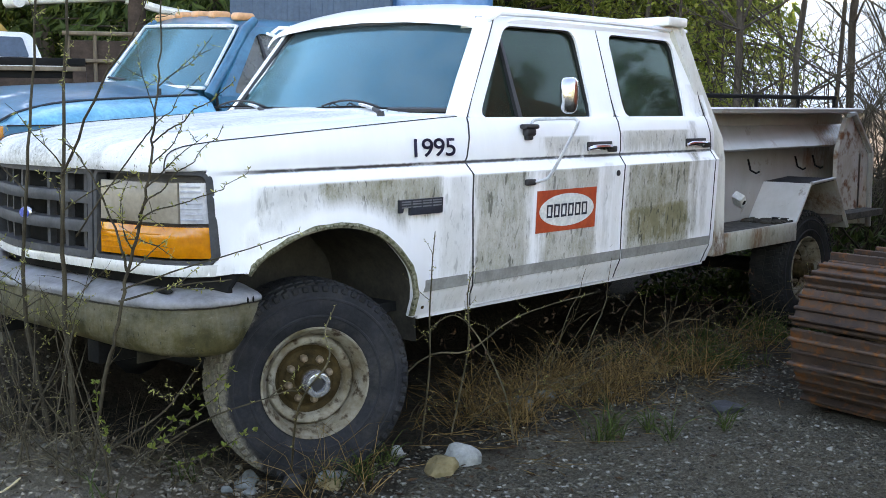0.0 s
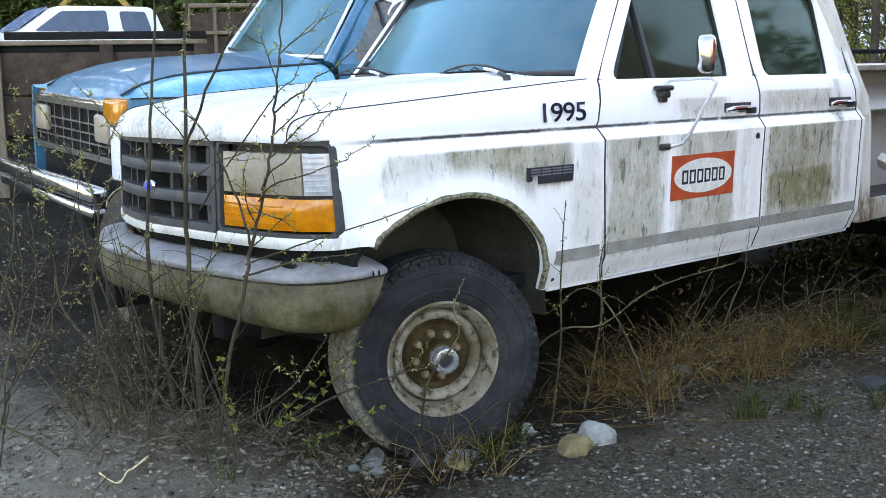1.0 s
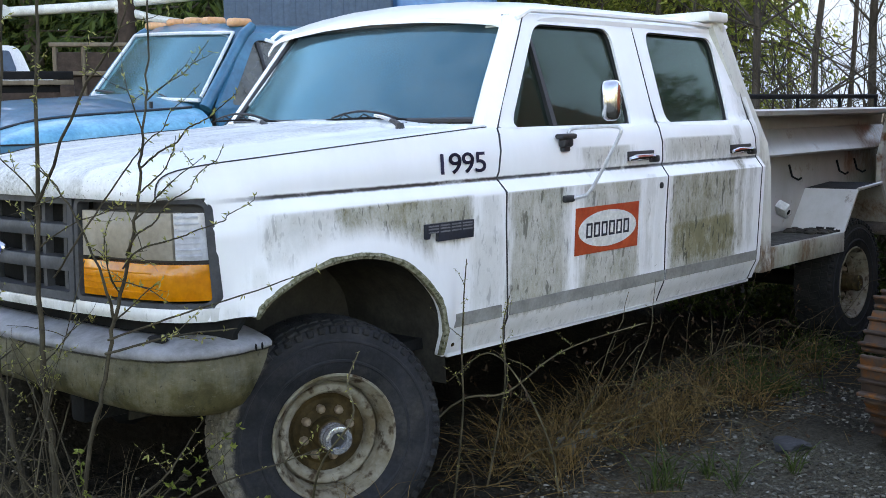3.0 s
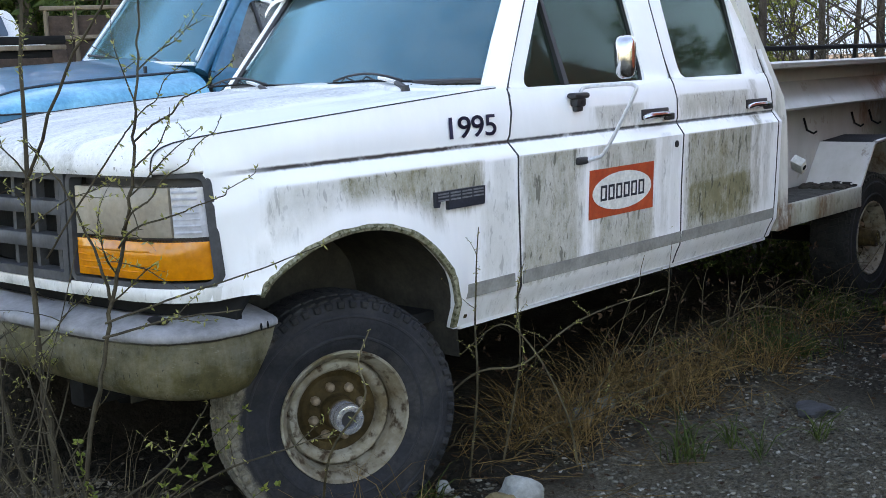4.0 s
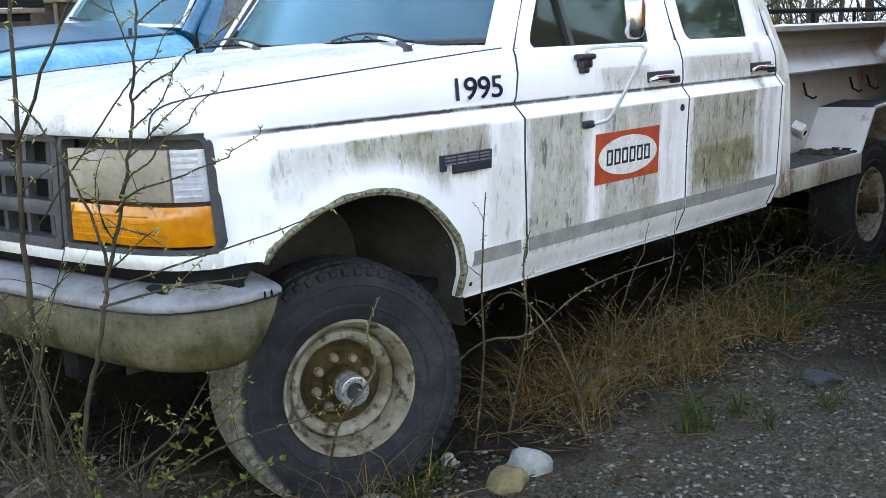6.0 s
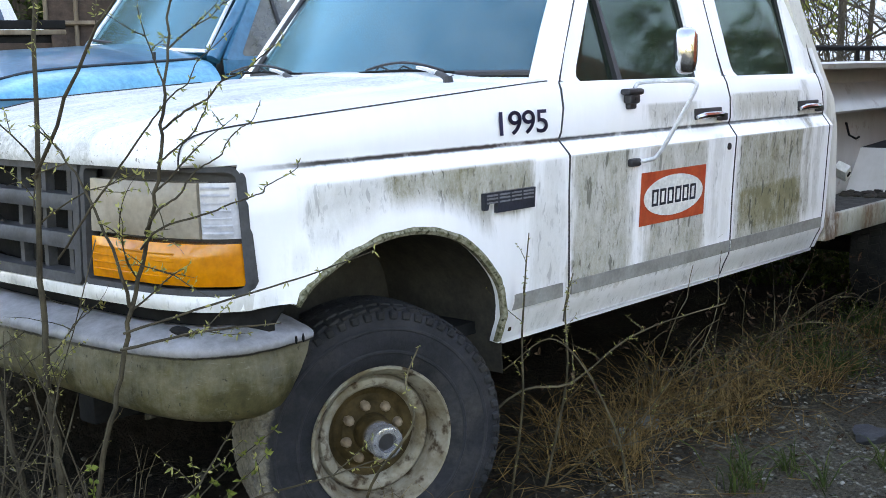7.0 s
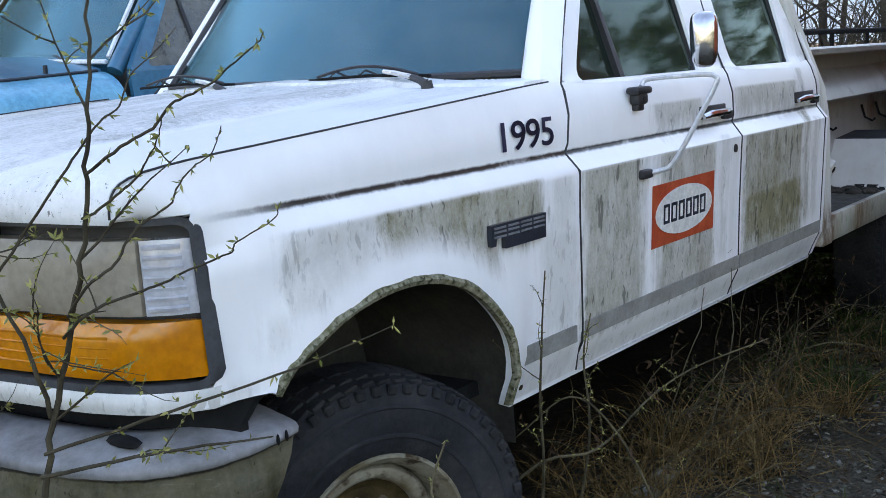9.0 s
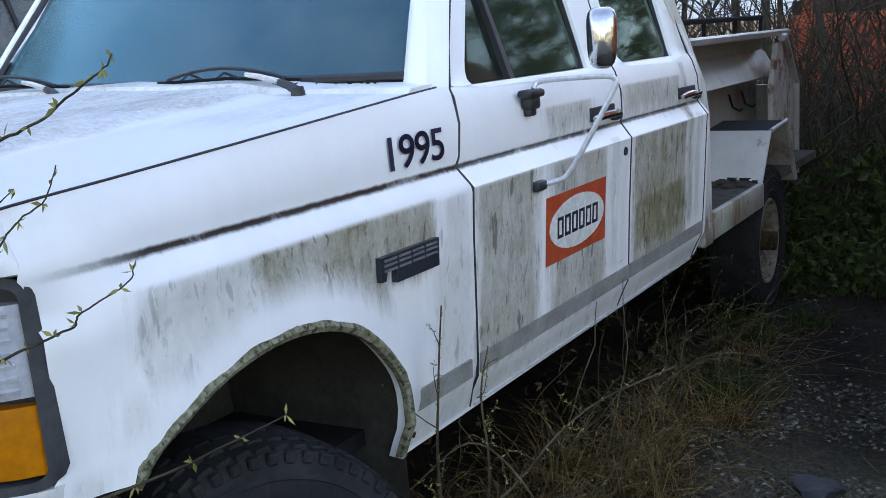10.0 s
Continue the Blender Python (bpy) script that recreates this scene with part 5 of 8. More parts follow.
# fender badge: plain shapes
bm = bmesh.new()
plate(bm, [(0.408, 1.048), (0.425, 1.048), (0.432, 1.068), (0.470, 1.068), (0.470, 1.036), (0.660, 1.036), (0.664, 1.10), (0.408, 1.10)], lambda x, z, d: (x, -(1.011 - d), z), 0.014)
badge = part("fender_badge", bm, M["badge"], truck, "black plastic badge", smooth=False)
for x0, x1 in ((0.418, 0.470), (0.480, 0.530), (0.540, 0.590), (0.600, 0.652)):
    bm = bmesh.new()
    for z in (1.070, 1.082, 1.092):
        plate(bm, [(x0, z - 0.003), (x1, z - 0.003), (x1, z + 0.002), (x0, z + 0.002)], lambda x, zz, d: (x, -(1.0135 - d), zz), 0.004)
    part("badge_bar", bm, M["badgegrey"], badge, smooth=False)


def lettering(text, name, parent, size, sx, place, material):
    cu = bpy.data.curves.new(name, "FONT")
    cu.body, cu.size, cu.extrude, cu.offset = text, size, 0.0008, size * 0.009
    cu.align_x, cu.space_character = "LEFT", 0.92
    tmp = new("tmp", cu)
    bpy.context.view_layer.update()
    me = bpy.data.meshes.new_from_object(tmp.evaluated_get(bpy.context.evaluated_depsgraph_get()))
    bpy.data.objects.remove(tmp)
    me.transform(place @ Matrix.Diagonal((sx, 1, 1, 1)))
    for v in me.vertices:
        v.co.y = -(body_y(v.co.z) + 0.005)
    me.materials.append(material)
    ob = new(name, me)
    ob.parent = parent
    return ob


num = lettering("1995", "year_number", truck, 0.105, 1.47, Matrix.Translation((0.500, -0.9745, 1.268)) @ pose(0, 0, 0, 90 - 6, 0, 0), M["ink"])
num["label"] = "dark blue number 1995 on the fender"


# ---- utility bed ----
bed = thing("utility_bed", "rusty white steel utility bed with wheel boxes, behind the cab", "truck bed")
W_OUT, W_IN = 0.955, 0.62
bm = bmesh.new()
box(bm, (3.03, -W_OUT + 0.01, 0.70), (5.55, W_OUT - 0.01, 0.745))
part("bed_floor", bm, surface("dirty_bed_floor", (0.05, 0.05, 0.045), (0.11, 0.105, 0.09), 12, 0.9, 0, 60, 0.5), bed, "dark dirty bed floor")
for s in (-1, 1):
    # leaning post beside the cab
    bm = bmesh.new()
    fr = [(0.63, 3.005), (1.17, 3.012), (1.30, 2.985), (1.60, 2.885), (1.95, 2.775)]
    shell(bm, lambda u, k: (fr[k][1] + u * (0.115 if k < 2 else 0.125), s * (0.975 - 0.012 * k - (0.14 if k == 4 else 0.07 if k == 3 else 0.0)), fr[k][0]), [0, 0.12, 0.88, 1], range(5),
          lambda p: Vector((p.x, p.y - s * 0.05, p.z)))
    part("bed_post", bm, M["post"], bed, "streaked white corner post with rust at its foot", angle=25)
    bm = bmesh.new()
    box(bm, (3.13, s * 0.955 - 0.015, 0.632), (4.08, s * 0.955 + 0.015, 0.75), 0.006)
    part("side_lip", bm, M["lip"], bed, "stained white edge of the bed floor")
    bm = bmesh.new()
    prof2 = [(1.475, 0.80), (1.465, 0.82), (1.44, 0.815), (1.435, 0.66), (1.36, 0.65), (1.345, 0.67), (1.215, 0.745), (1.205, 0.735), (1.20, W_IN), (0.74, W_IN)]
    shell(bm, lambda x, k: (x, s * prof2[k][1], prof2[k][0]), span(3.08, 5.42, 8), range(len(prof2)), lambda p: Vector((p.x, p.y - s * 0.015, p.z - 0.004)))
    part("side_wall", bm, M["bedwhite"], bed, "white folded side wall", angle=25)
    # wheel box
    bm = bmesh.new()
    op = [(4.10, 0.745), (4.30, 0.985), (4.66, 1.005), (4.90, 0.66)]
    shell(bm, lambda k, v: (op[k][0], s * (W_IN + (W_OUT - W_IN) * v), op[k][1]), range(2), span(0, 1, 3), lambda p: p + Vector((0.01, 0, -0.012)))
    wb = part("wheel_box", bm, M["boxwhite"], bed, "white sloping wheel box front", angle=20)
    bm = bmesh.new()
    shell(bm, lambda k, v: (op[k + 1][0], s * (W_IN + (W_OUT - W_IN) * v), op[k + 1][1]), range(2), span(0, 1, 3), lambda p: p + Vector((0, 0, -0.014)))
    part("wheel_box_top", bm, M["rubber"], wb, "dark wheel box top")
    bm = bmesh.new()
    shell(bm, lambda k, v: (op[k + 2][0], s * (W_IN + (W_OUT - W_IN) * v), op[k + 2][1]), range(2), span(0, 1, 3), lambda p: p + Vector((-0.012, 0, -0.006)))
    tube(bm, [(4.30, s * W_OUT, 0.985), (4.66, s * W_OUT, 1.005), (4.90, s * W_OUT, 0.66)], 0.012, 6)
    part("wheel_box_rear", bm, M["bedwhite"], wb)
    # tail end plates
    bm = bmesh.new()
    plate(bm, [(5.05, 0.66), (5.05, 1.17), (5.18, 1.40), (5.26, 1.42), (5.58, 1.14), (5.60, 0.62)], lambda x, z, d: (x, s * (0.80 - d), z), 0.03)
    part("tail_plate", bm, surface("rust_eaten_white_steel", (0.50, 0.49, 0.44), (0.38, 0.34, 0.27), 5, 0.7, 0, 9, 0.3, c3=(0.17, 0.07, 0.03)), bed, "white steel plate eaten by rust")
    bm = bmesh.new()
    tube(bm, [(5.18, s * 0.815, 1.425), (5.27, s * 0.815, 1.435), (5.60, s * 0.815, 1.15), (5.61, s * 0.815, 0.60)], 0.022, 6)
    part("tail_trim", bm, M["bedwhite"], bed)
    # rack rail above the wall
    bm = bmesh.new()
    tube(bm, [(3.06, s * 0.70, 1.545), (5.20, s * 0.70, 1.545)], 0.014, 6)
    for x in (3.3, 4.0, 4.6, 5.18):
        tube(bm, [(x, s * 0.70, 1.46), (x, s * 0.70, 1.545)], 0.011, 6)
    part("rack_rail", bm, M["dark"], bed, "black steel rack rail")
    # hooks and a small light box on the wall
    for x in (4.74, 5.02, 4.05):
        bm = bmesh.new()
        tube(bm, [(x, s * (W_IN + 0.01), 1.14), (x, s * (W_IN + 0.03), 1.07), (x, s * (W_IN + 0.07), 1.05), (x + 0.03, s * (W_IN + 0.075), 1.06)], 0.0065, 6)
        part("hook", bm, M["dark"], bed)
    bm = bmesh.new()
    b = bmesh.new()
    box(b, (-0.05, -0.036, -0.026), (0.05, 0.036, 0.026), 0.008)
    join(bm, b, pose(3.66, s * 0.78, 0.905, 30, 35, 20))
    br = part("white_bracket", bm, M["decal_white"], bed)
    bm = bmesh.new()
    lathe(bm, [(0, -0.039), (0.016, -0.039), (0.016, -0.03), (0, -0.03)], 14, pose(3.66, s * 0.78, 0.905, 30, 35, 20))
    part("bracket_hole", bm, M["dark"], br)
    # crumbled dirt at the foot of the wheel box
    for k in range(26):
        bm = bmesh.new()
        bmesh.ops.create_icosphere(bm, subdivisions=2, radius=1)
        q = Vector((k * 1.7, s * 3.1, 0))
        rr = 0.022 + 0.03 * abs(noise.noise(q))
        px, py = 4.08 - 0.55 * abs(noise.noise(q + Vector((0, 9, 0)))), s * (0.66 + 0.26 * (k % 13) / 13)
        for v in bm.verts:
            v.co = v.co * (1 + 0.35 * noise.noise(v.co * 1.9 + q)) * rr
            v.co = Vector((v.co.x + px, v.co.y + py, v.co.z * 0.55 + 0.75))
        part("dirt_clod", bm, M["inner"], bed)
bm = bmesh.new()
box(bm, (3.02, -0.90, 0.74), (3.06, 0.90, 1.46), 0.004)
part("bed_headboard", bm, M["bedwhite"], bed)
bm = bmesh.new()
for y in (-0.80, 0.80):
    tube(bm, [(2.86, y, 1.93), (3.05, y * 0.9, 1.46)], 0.02, 6)
box(bm, (2.70, -0.83, 1.915), (2.90, 0.83, 1.965), 0.012)
part("headache_bar", bm, M["post"], bed)
bm = bmesh.new()
box(bm, (5.42, -0.80, 0.66), (5.46, 0.80, 1.15), 0.006)
part("tailgate", bm, M["bedwhite"], bed)


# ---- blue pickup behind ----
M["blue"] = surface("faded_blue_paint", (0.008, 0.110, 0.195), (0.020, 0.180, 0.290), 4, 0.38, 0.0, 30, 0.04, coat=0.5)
# blue paint with the sky's reflection put into a lighter colour
M["bluesheen"] = surface("blue_flank_sky_sheen", (0.035, 0.30, 0.46), (0.12, 0.45, 0.60), 5, 0.35, 0.0, 40, 0.04, coat=0.4)
M["whitetrim"] = plain("white_trim", (0.72, 0.74, 0.76), 0.35, 0, 0.1)
M["cream"] = plain("white_steel", (0.62, 0.62, 0.58), 0.5, 0, 0.15)
blue = thing("blue_pickup", "faded blue older pickup with amber roof lights, parked behind", "truck", at=pose(0.984, 3.058, 0.197, 0, 0, -7.1) @ pose(0, 0, 0, 2.6, 0, 0))
BLUE_EDGE = [(-0.47, 1.165), (-0.43, 1.200), (-0.345, 1.268), (-0.18, 1.312), (-0.03, 1.337), (0.25, 1.355), (0.56, 1.370), (0.95, 1.392)]
BP = [(0.45, .90), (.60, .96), (.90, .985), (1.02, .975), (1.10, .965), (1.20, .955), (1.22, .95)]


def blue_y(z):
    return lerp_tab(BP, z)


for s in (-1, 1):
    bm = bmesh.new()
    low = lambda x: 0.86 - 0.36 * abs((x - 0.12) / 0.45) ** 3 if abs(x - 0.12) < 0.45 else 0.50
    shell(bm, lambda x, v: (x, s * blue_y(low(x) + (1.20 - low(x)) * v), low(x) + (1.20 - low(x)) * v), span(-0.48, 0.94, 30), span(0, 1, 8), lambda p: Vector((p.x, p.y - s * 0.03, p.z)))
    fd = part("fender", bm, M["blue"], blue)
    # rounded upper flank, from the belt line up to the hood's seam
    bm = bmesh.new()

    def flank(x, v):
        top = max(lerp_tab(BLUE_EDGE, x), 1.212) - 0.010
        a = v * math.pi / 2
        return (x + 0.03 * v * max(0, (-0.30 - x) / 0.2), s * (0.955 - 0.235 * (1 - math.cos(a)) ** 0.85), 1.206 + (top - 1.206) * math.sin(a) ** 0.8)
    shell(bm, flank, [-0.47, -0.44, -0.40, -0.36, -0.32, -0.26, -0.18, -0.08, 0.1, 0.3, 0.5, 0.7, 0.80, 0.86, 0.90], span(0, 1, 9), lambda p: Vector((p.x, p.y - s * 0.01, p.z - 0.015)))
    part("flank_bulge", bm, M["bluesheen"], blue, "rounded upper flank, its blue lightened for the mirrored sky")
    bm = bmesh.new()
    tube(bm, [(x, s * 0.722, max(lerp_tab(BLUE_EDGE, x), 1.212) - 0.004) for x in (-0.44, -0.36, -0.26, -0.1, 0.2, 0.5, 0.88)], 0.008, 5)
    tube(bm, [(-0.47, s * 0.958, 1.203), (0.2, s * 0.958, 1.203), (0.94, s * 0.955, 1.203)], 0.005, 5)
    part("panel_gap", bm, M["black"], fd)
    bm = bmesh.new()
    shell(bm, lambda x, z: (x, s * min(blue_y(z), 0.97) if z < 1.2 else s * (0.93 - (z - 1.2) * 0.2), z), span(0.955, 2.05, 8), [0.5, 0.7, 0.9, 1.05, 1.2, 1.30, 1.38], lambda p: Vector((p.x, p.y - s * 0.03, p.z)))
    d = part("door", bm, M["blue"], blue)
    bm = bmesh.new()
    fo = [(0.955, 1.38), (1.275, 1.845), (2.02, 1.845), (2.05, 1.38)]
    fi = [(1.06, 1.40), (1.32, 1.80), (1.95, 1.80), (1.97, 1.40)]
    ring_plate(bm, rounded(fo, 0.03), rounded(fi, 0.04), lambda x, z, dd: (x, s * (0.895 - (z - 1.38) * 0.36 - dd), z), 0.04)
    part("window_frame", bm, M["blue"], d)
    bm = bmesh.new()
    plate(bm, rounded(fi, 0.04), lambda x, z, dd: (x, s * (0.875 - (z - 1.38) * 0.36 - dd), z), 0.005)
    g = part("window_pane", bm, M["milky"], d, "dusty grey door glass", smooth=False)
    g.visible_shadow = False
    bm = bmesh.new()
    plate(bm, [(1.38, 1.40), (1.40, 1.40), (1.345, 1.80), (1.325, 1.80)], lambda x, z, dd: (x, s * (0.89 - (z - 1.38) * 0.36 - dd), z), 0.02)
    part("quarter_bar", bm, M["black"], d)
    bm = bmesh.new()
    tube(bm, [(0.93, s * 0.80, 1.38), (1.10, s * 0.765, 1.62), (1.25, s * 0.72, 1.83), (1.33, s * 0.70, 1.89)], [0.042, 0.038, 0.036, 0.03], 10)
    part("windscreen_pillar", bm, M["blue"], blue)
    bm = bmesh.new()
    tube(bm, [(1.30, s * 0.90, 1.80), (1.36, s * 1.06, 1.76), (1.40, s * 1.18, 1.72), (1.40, s * 1.18, 1.46), (1.36, s * 0.98, 1.33)], 0.011, 6)
    mb = part("mirror_bracket", bm, M["whitetrim"], d, "white tube mirror bracket")
    bm = bmesh.new()
    box(bm, (1.37, s * 1.18 - 0.09, 1.46), (1.42, s * 1.18 + 0.09, 1.74), 0.015)
    part("mirror_head", bm, M["whitetrim"], mb)
    bm = bmesh.new()
    fx = 0.0 if s < 0 else 0.10
    box(bm, (-0.53 + fx, s * 0.80 - 0.13, 1.035), (-0.33, s * 0.80 + 0.165, 1.195), 0.03, 3)
    part("turn_signal", bm, M["amber"], blue, "amber corner lamp")
    bm = bmesh.new()
    box(bm, (-0.535, s * 0.60 - 0.12, 0.92), (-0.49, s * 0.60 + 0.12, 1.09), 0.02)
    part("headlamp", bm, M["lens"], blue)
    bm = bmesh.new()
    box(bm, (-0.525, min(s * 0.74, s * 0.975), 0.72), (-0.475, max(s * 0.74, s * 0.975), 1.03), 0.012)
    if s < 0:
        part("lamp_panel", bm, M["whitetrim"], blue, "pale panel below the corner lamp")
    else:
        bm.free()
    for x in (0.12, 3.4):
        w = new("wheel")
        w.parent = blue
        w.matrix_local = pose(x, s * 0.80, 0.36)
        bm = bmesh.new()
        lathe(bm, [(0.20, -0.08), (0.22, -0.10), (0.33, -0.11), (0.38, -0.07), (0.385, 0), (0.38, 0.07), (0.33, 0.11), (0.22, 0.10), (0.20, 0.08)], 36)
        part("tyre", bm, M["rubber"], w)
        bm = bmesh.new()
        lathe(bm, [(0.205, -0.09), (0.19, -0.06), (0.15, -0.03), (0.08, -0.05), (0, -0.06)], 30, pose(0, 0, 0, 0, 0, 0) if s < 0 else pose(0, 0, 0, 0, 0, 180))
        part("rim", bm, M["cream"], w)


def blue_hood(x, v):
    a = abs(v)
    rise = max(0.0, min(1.0, (x + 0.47) / 0.4))
    z = lerp_tab(BLUE_EDGE, x) + (0.004 + 0.058 * (1 - a ** 2.2)) * rise ** 0.6
    return (x - 0.03 * (1 - a * a), v * 0.722, z)


bm = bmesh.new()
shell(bm, blue_hood, [-0.48, -0.46, -0.44, -0.41, -0.37, -0.32, -0.25, -0.15, 0.0, 0.25, 0.5, 0.7, 0.90], span(-1, 1, 25), lambda p: p - Vector((0, 0, 0.02)))
part("hood", bm, M["blue"], blue, "faded blue hood with a lighter sheen")
bm = bmesh.new()
tube(bm, [(-0.47 - 0.03 * (1 - v * v), v * 0.75, 1.158) for v in span(-1, 1, 15)], 0.016, 6)
part("hood_lip", bm, M["chrome"], blue, "bright trim along the hood's front edge")
bm = bmesh.new()
shell(bm, lambda u, v: (1.20 + 0.88 * u - 0.04 * (1 - v * v) * (1 - u), 0.72 * v, 1.925 - 0.05 * v * v - 0.05 * max(0, (abs(v) - 0.85) / 0.15) ** 2 - 0.06 * max(0, (0.15 - u) / 0.15) ** 2), span(0, 1, 10), span(-1, 1, 17), lambda p: p - Vector((0, 0, 0.02)))
part("roof", bm, M["blue"], blue)


def blue_screen(u, v):
    return Vector((0.925 + 0.295 * u - 0.10 * (1 - v * v), v * (0.755 - 0.085 * u), 1.42 + 0.42 * u))


bm = bmesh.new()
shell(bm, blue_screen, span(0, 1, 6), span(-1, 1, 13), lambda p: p + Vector((0.006, 0, -0.003)))
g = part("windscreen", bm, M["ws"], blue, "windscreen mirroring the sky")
g.visible_shadow = False
bm = bmesh.new()
rim_pts = [blue_screen(0, v) for v in span(-1, 1, 13)] + [blue_screen(u, 1) for u in span(0.15, 1, 6)] + [blue_screen(1, v) for v in span(0.9, -0.9, 12)] + [blue_screen(u, -1) for u in span(1, 0.05, 7)]
tube(bm, [p + Vector((-0.012, 0, 0.006)) for p in rim_pts], 0.012, 6)
part("windscreen_trim", bm, M["whitetrim"], blue, "bright windscreen trim")
for y in (-0.56, -0.24, 0.0, 0.24, 0.56):
    bm = bmesh.new()
    b = bmesh.new()
    box(b, (-0.07, -0.055, -0.02), (0.07, 0.055, 0.035), 0.022, 3)
    join(bm, b, pose(1.32, y, 1.925 - 0.06 * y * y))
    part("roof_light", bm, M.setdefault("amberroof", surface("faded_amber_lens", (0.62, 0.26, 0.10), (0.75, 0.38, 0.18), 7, 0.35, 0, 40, 0.05, coat=0.3)), blue, "amber roof marker light")
for y0 in (-0.55, 0.10):
    bm = bmesh.new()
    tube(bm, [(0.86, y0, 1.40), (0.875, y0 + 0.2, 1.45), (0.87, y0 + 0.5, 1.46)], 0.009, 5)
    part("wiper", bm, M["black"], blue)
bm = bmesh.new()
tube(bm, [(0.62, -0.70, 1.28), (0.62, -0.70, 1.42)], 0.012, 6)
part("antenna_stub", bm, M["black"], blue)
bm = bmesh.new()
ring_plate(bm, rounded([(-0.78, 0.80), (-0.78, 1.15), (0.78, 1.15), (0.78, 0.80)], 0.03), rounded([(-0.74, 0.84), (-0.74, 1.11), (0.74, 1.11), (0.74, 0.84)], 0.02), lambda y, z, d: (-0.52 + d, y, z), 0.04)
for k in range(9):
    y = -0.68 + k * 0.17
    box(bm, (-0.515, y - 0.008, 0.84), (-0.495, y + 0.008, 1.11))
for z in (0.90, 0.96, 1.02):
    box(bm, (-0.517, -0.74, z - 0.006), (-0.497, 0.74, z + 0.006))
part("grille", bm, M["chrome"], blue, "dull chrome grille")
bm = bmesh.new()
box(bm, (-0.49, -0.76, 0.82), (-0.465, 0.76, 1.14))
part("radiator_screen", bm, M["dark"], blue)
bm = bmesh.new()
box(bm, (-0.74, -0.97, 0.60), (-0.62, 0.97, 0.70), 0.03, 3)
box(bm, (-0.73, -0.97, 0.52), (-0.64, 0.97, 0.585), 0.02, 2)
part("front_bumper", bm, M["chrome"], blue, "dull chrome bumper")
bm = bmesh.new()
box(bm, (-0.50, -0.80, 0.42), (2.0, 0.80, 0.60))
box(bm, (-0.44, -0.85, 0.60), (0.9, 0.85, 1.05))
part("chassis", bm, M["dark"], blue)
bm = bmesh.new()
box(bm, (2.02, -0.85, 0.5), (2.06, 0.85, 1.40))
ring_plate(bm, rounded([(-0.85, 1.38), (-0.70, 1.88), (0.70, 1.88), (0.85, 1.38)], 0.03), rounded([(-0.70, 1.42), (-0.60, 1.78), (0.60, 1.78), (0.70, 1.42)], 0.03), lambda y, z, d: (2.03 + d, y, z), 0.03)
part("cab_back", bm, M["blue"], blue)
bm = bmesh.new()
box(bm, (1.45, -0.70, 0.9), (1.95, 0.70, 1.05), 0.04)
box(bm, (1.82, -0.70, 1.0), (1.95, 0.70, 1.48), 0.04)
part("bench_seat", bm, M["seat"], blue)
for s in (-1, 1):
    bm = bmesh.new()
    box(bm, (2.10, s * 0.96 - 0.02, 0.55), (4.30, s * 0.96 + 0.02, 1.30), 0.015)
    part("bed_side", bm, M["blue"], blue)
bm = bmesh.new()
box(bm, (2.10, -0.94, 0.62), (4.30, 0.94, 0.68))
part("bed_floor", bm, M["dark"], blue)

# ---- white wagon, far back ----
suv = thing("white_wagon", "white crew-cab pickup with dark windows, far back in the yard", "car", at=pose(4.08, 12.6, 0.99, 0, 0, -8) @ Matrix.Scale(0.94, 4))
M["farwhite"] = plain("white_car_paint", (0.80, 0.81, 0.83), 0.35, 0, 0.04)
bm = bmesh.new()
shell(bm, lambda u, z: (-1.25 + 5.0 * u, -0.03 - 0.10 * abs(z - 0.9), z), span(0, 1, 8), [0.45, 0.6, 0.9, 1.15, 1.22, 1.255], lambda p: p + Vector((0, 1.75, 0)))
part("body", bm, M["farwhite"], suv)
bm = bmesh.new()
b2 = rounded([(0.0, 1.25), (0.62, 1.685), (2.22, 1.69), (2.36, 1.25)], [0.02, 0.14, 0.16, 0.02])
plate(bm, b2, lambda x, z, d: (x, -0.02 + (z - 1.25) * 0.22 + d, z), 1.5)
part("cabin", bm, M["farwhite"], suv)
for o in ([(0.26, 1.29), (0.70, 1.60), (1.42, 1.62), (1.43, 1.29)], [(1.66, 1.29), (1.63, 1.61), (2.06, 1.61), (2.14, 1.29)]):
    bm = bmesh.new()
    plate(bm, rounded(o, 0.05), lambda x, z, d: (x, -0.030 + (z - 1.25) * 0.22 - d, z), 0.01)
    part("window", bm, M.setdefault("darkglass", plain("dark_glass", (0.04, 0.075, 0.12), 0.08, 0, 0.1, 4, 0)), suv, "dark side window")
# the sky's reflection is put into the glass colour
bm = bmesh.new()
plate(bm, [(0.14, 0.06), (1.40, 0.06), (1.32, 0.56), (0.20, 0.56)], lambda y, x, d: (x - 0.02, y, 1.25 + x * 0.70 + 0.025 + d), 0.01)
part("windscreen", bm, plain("sky_coloured_glass", (0.22, 0.32, 0.50), 0.1, 0, 0.15, 3, 0), suv, "windscreen with the mirrored pale sky put into its colour")
for x in (-0.5, 2.9):
    for yy in (0.08, 1.62):
        bm = bmesh.new()
        lathe(bm, [(0, -0.1), (0.2, -0.1), (0.37, -0.09), (0.38, 0.09), (0, 0.1)], 24, pose(x, yy, 0.37))
        part("wheel", bm, M["rubber"], suv)

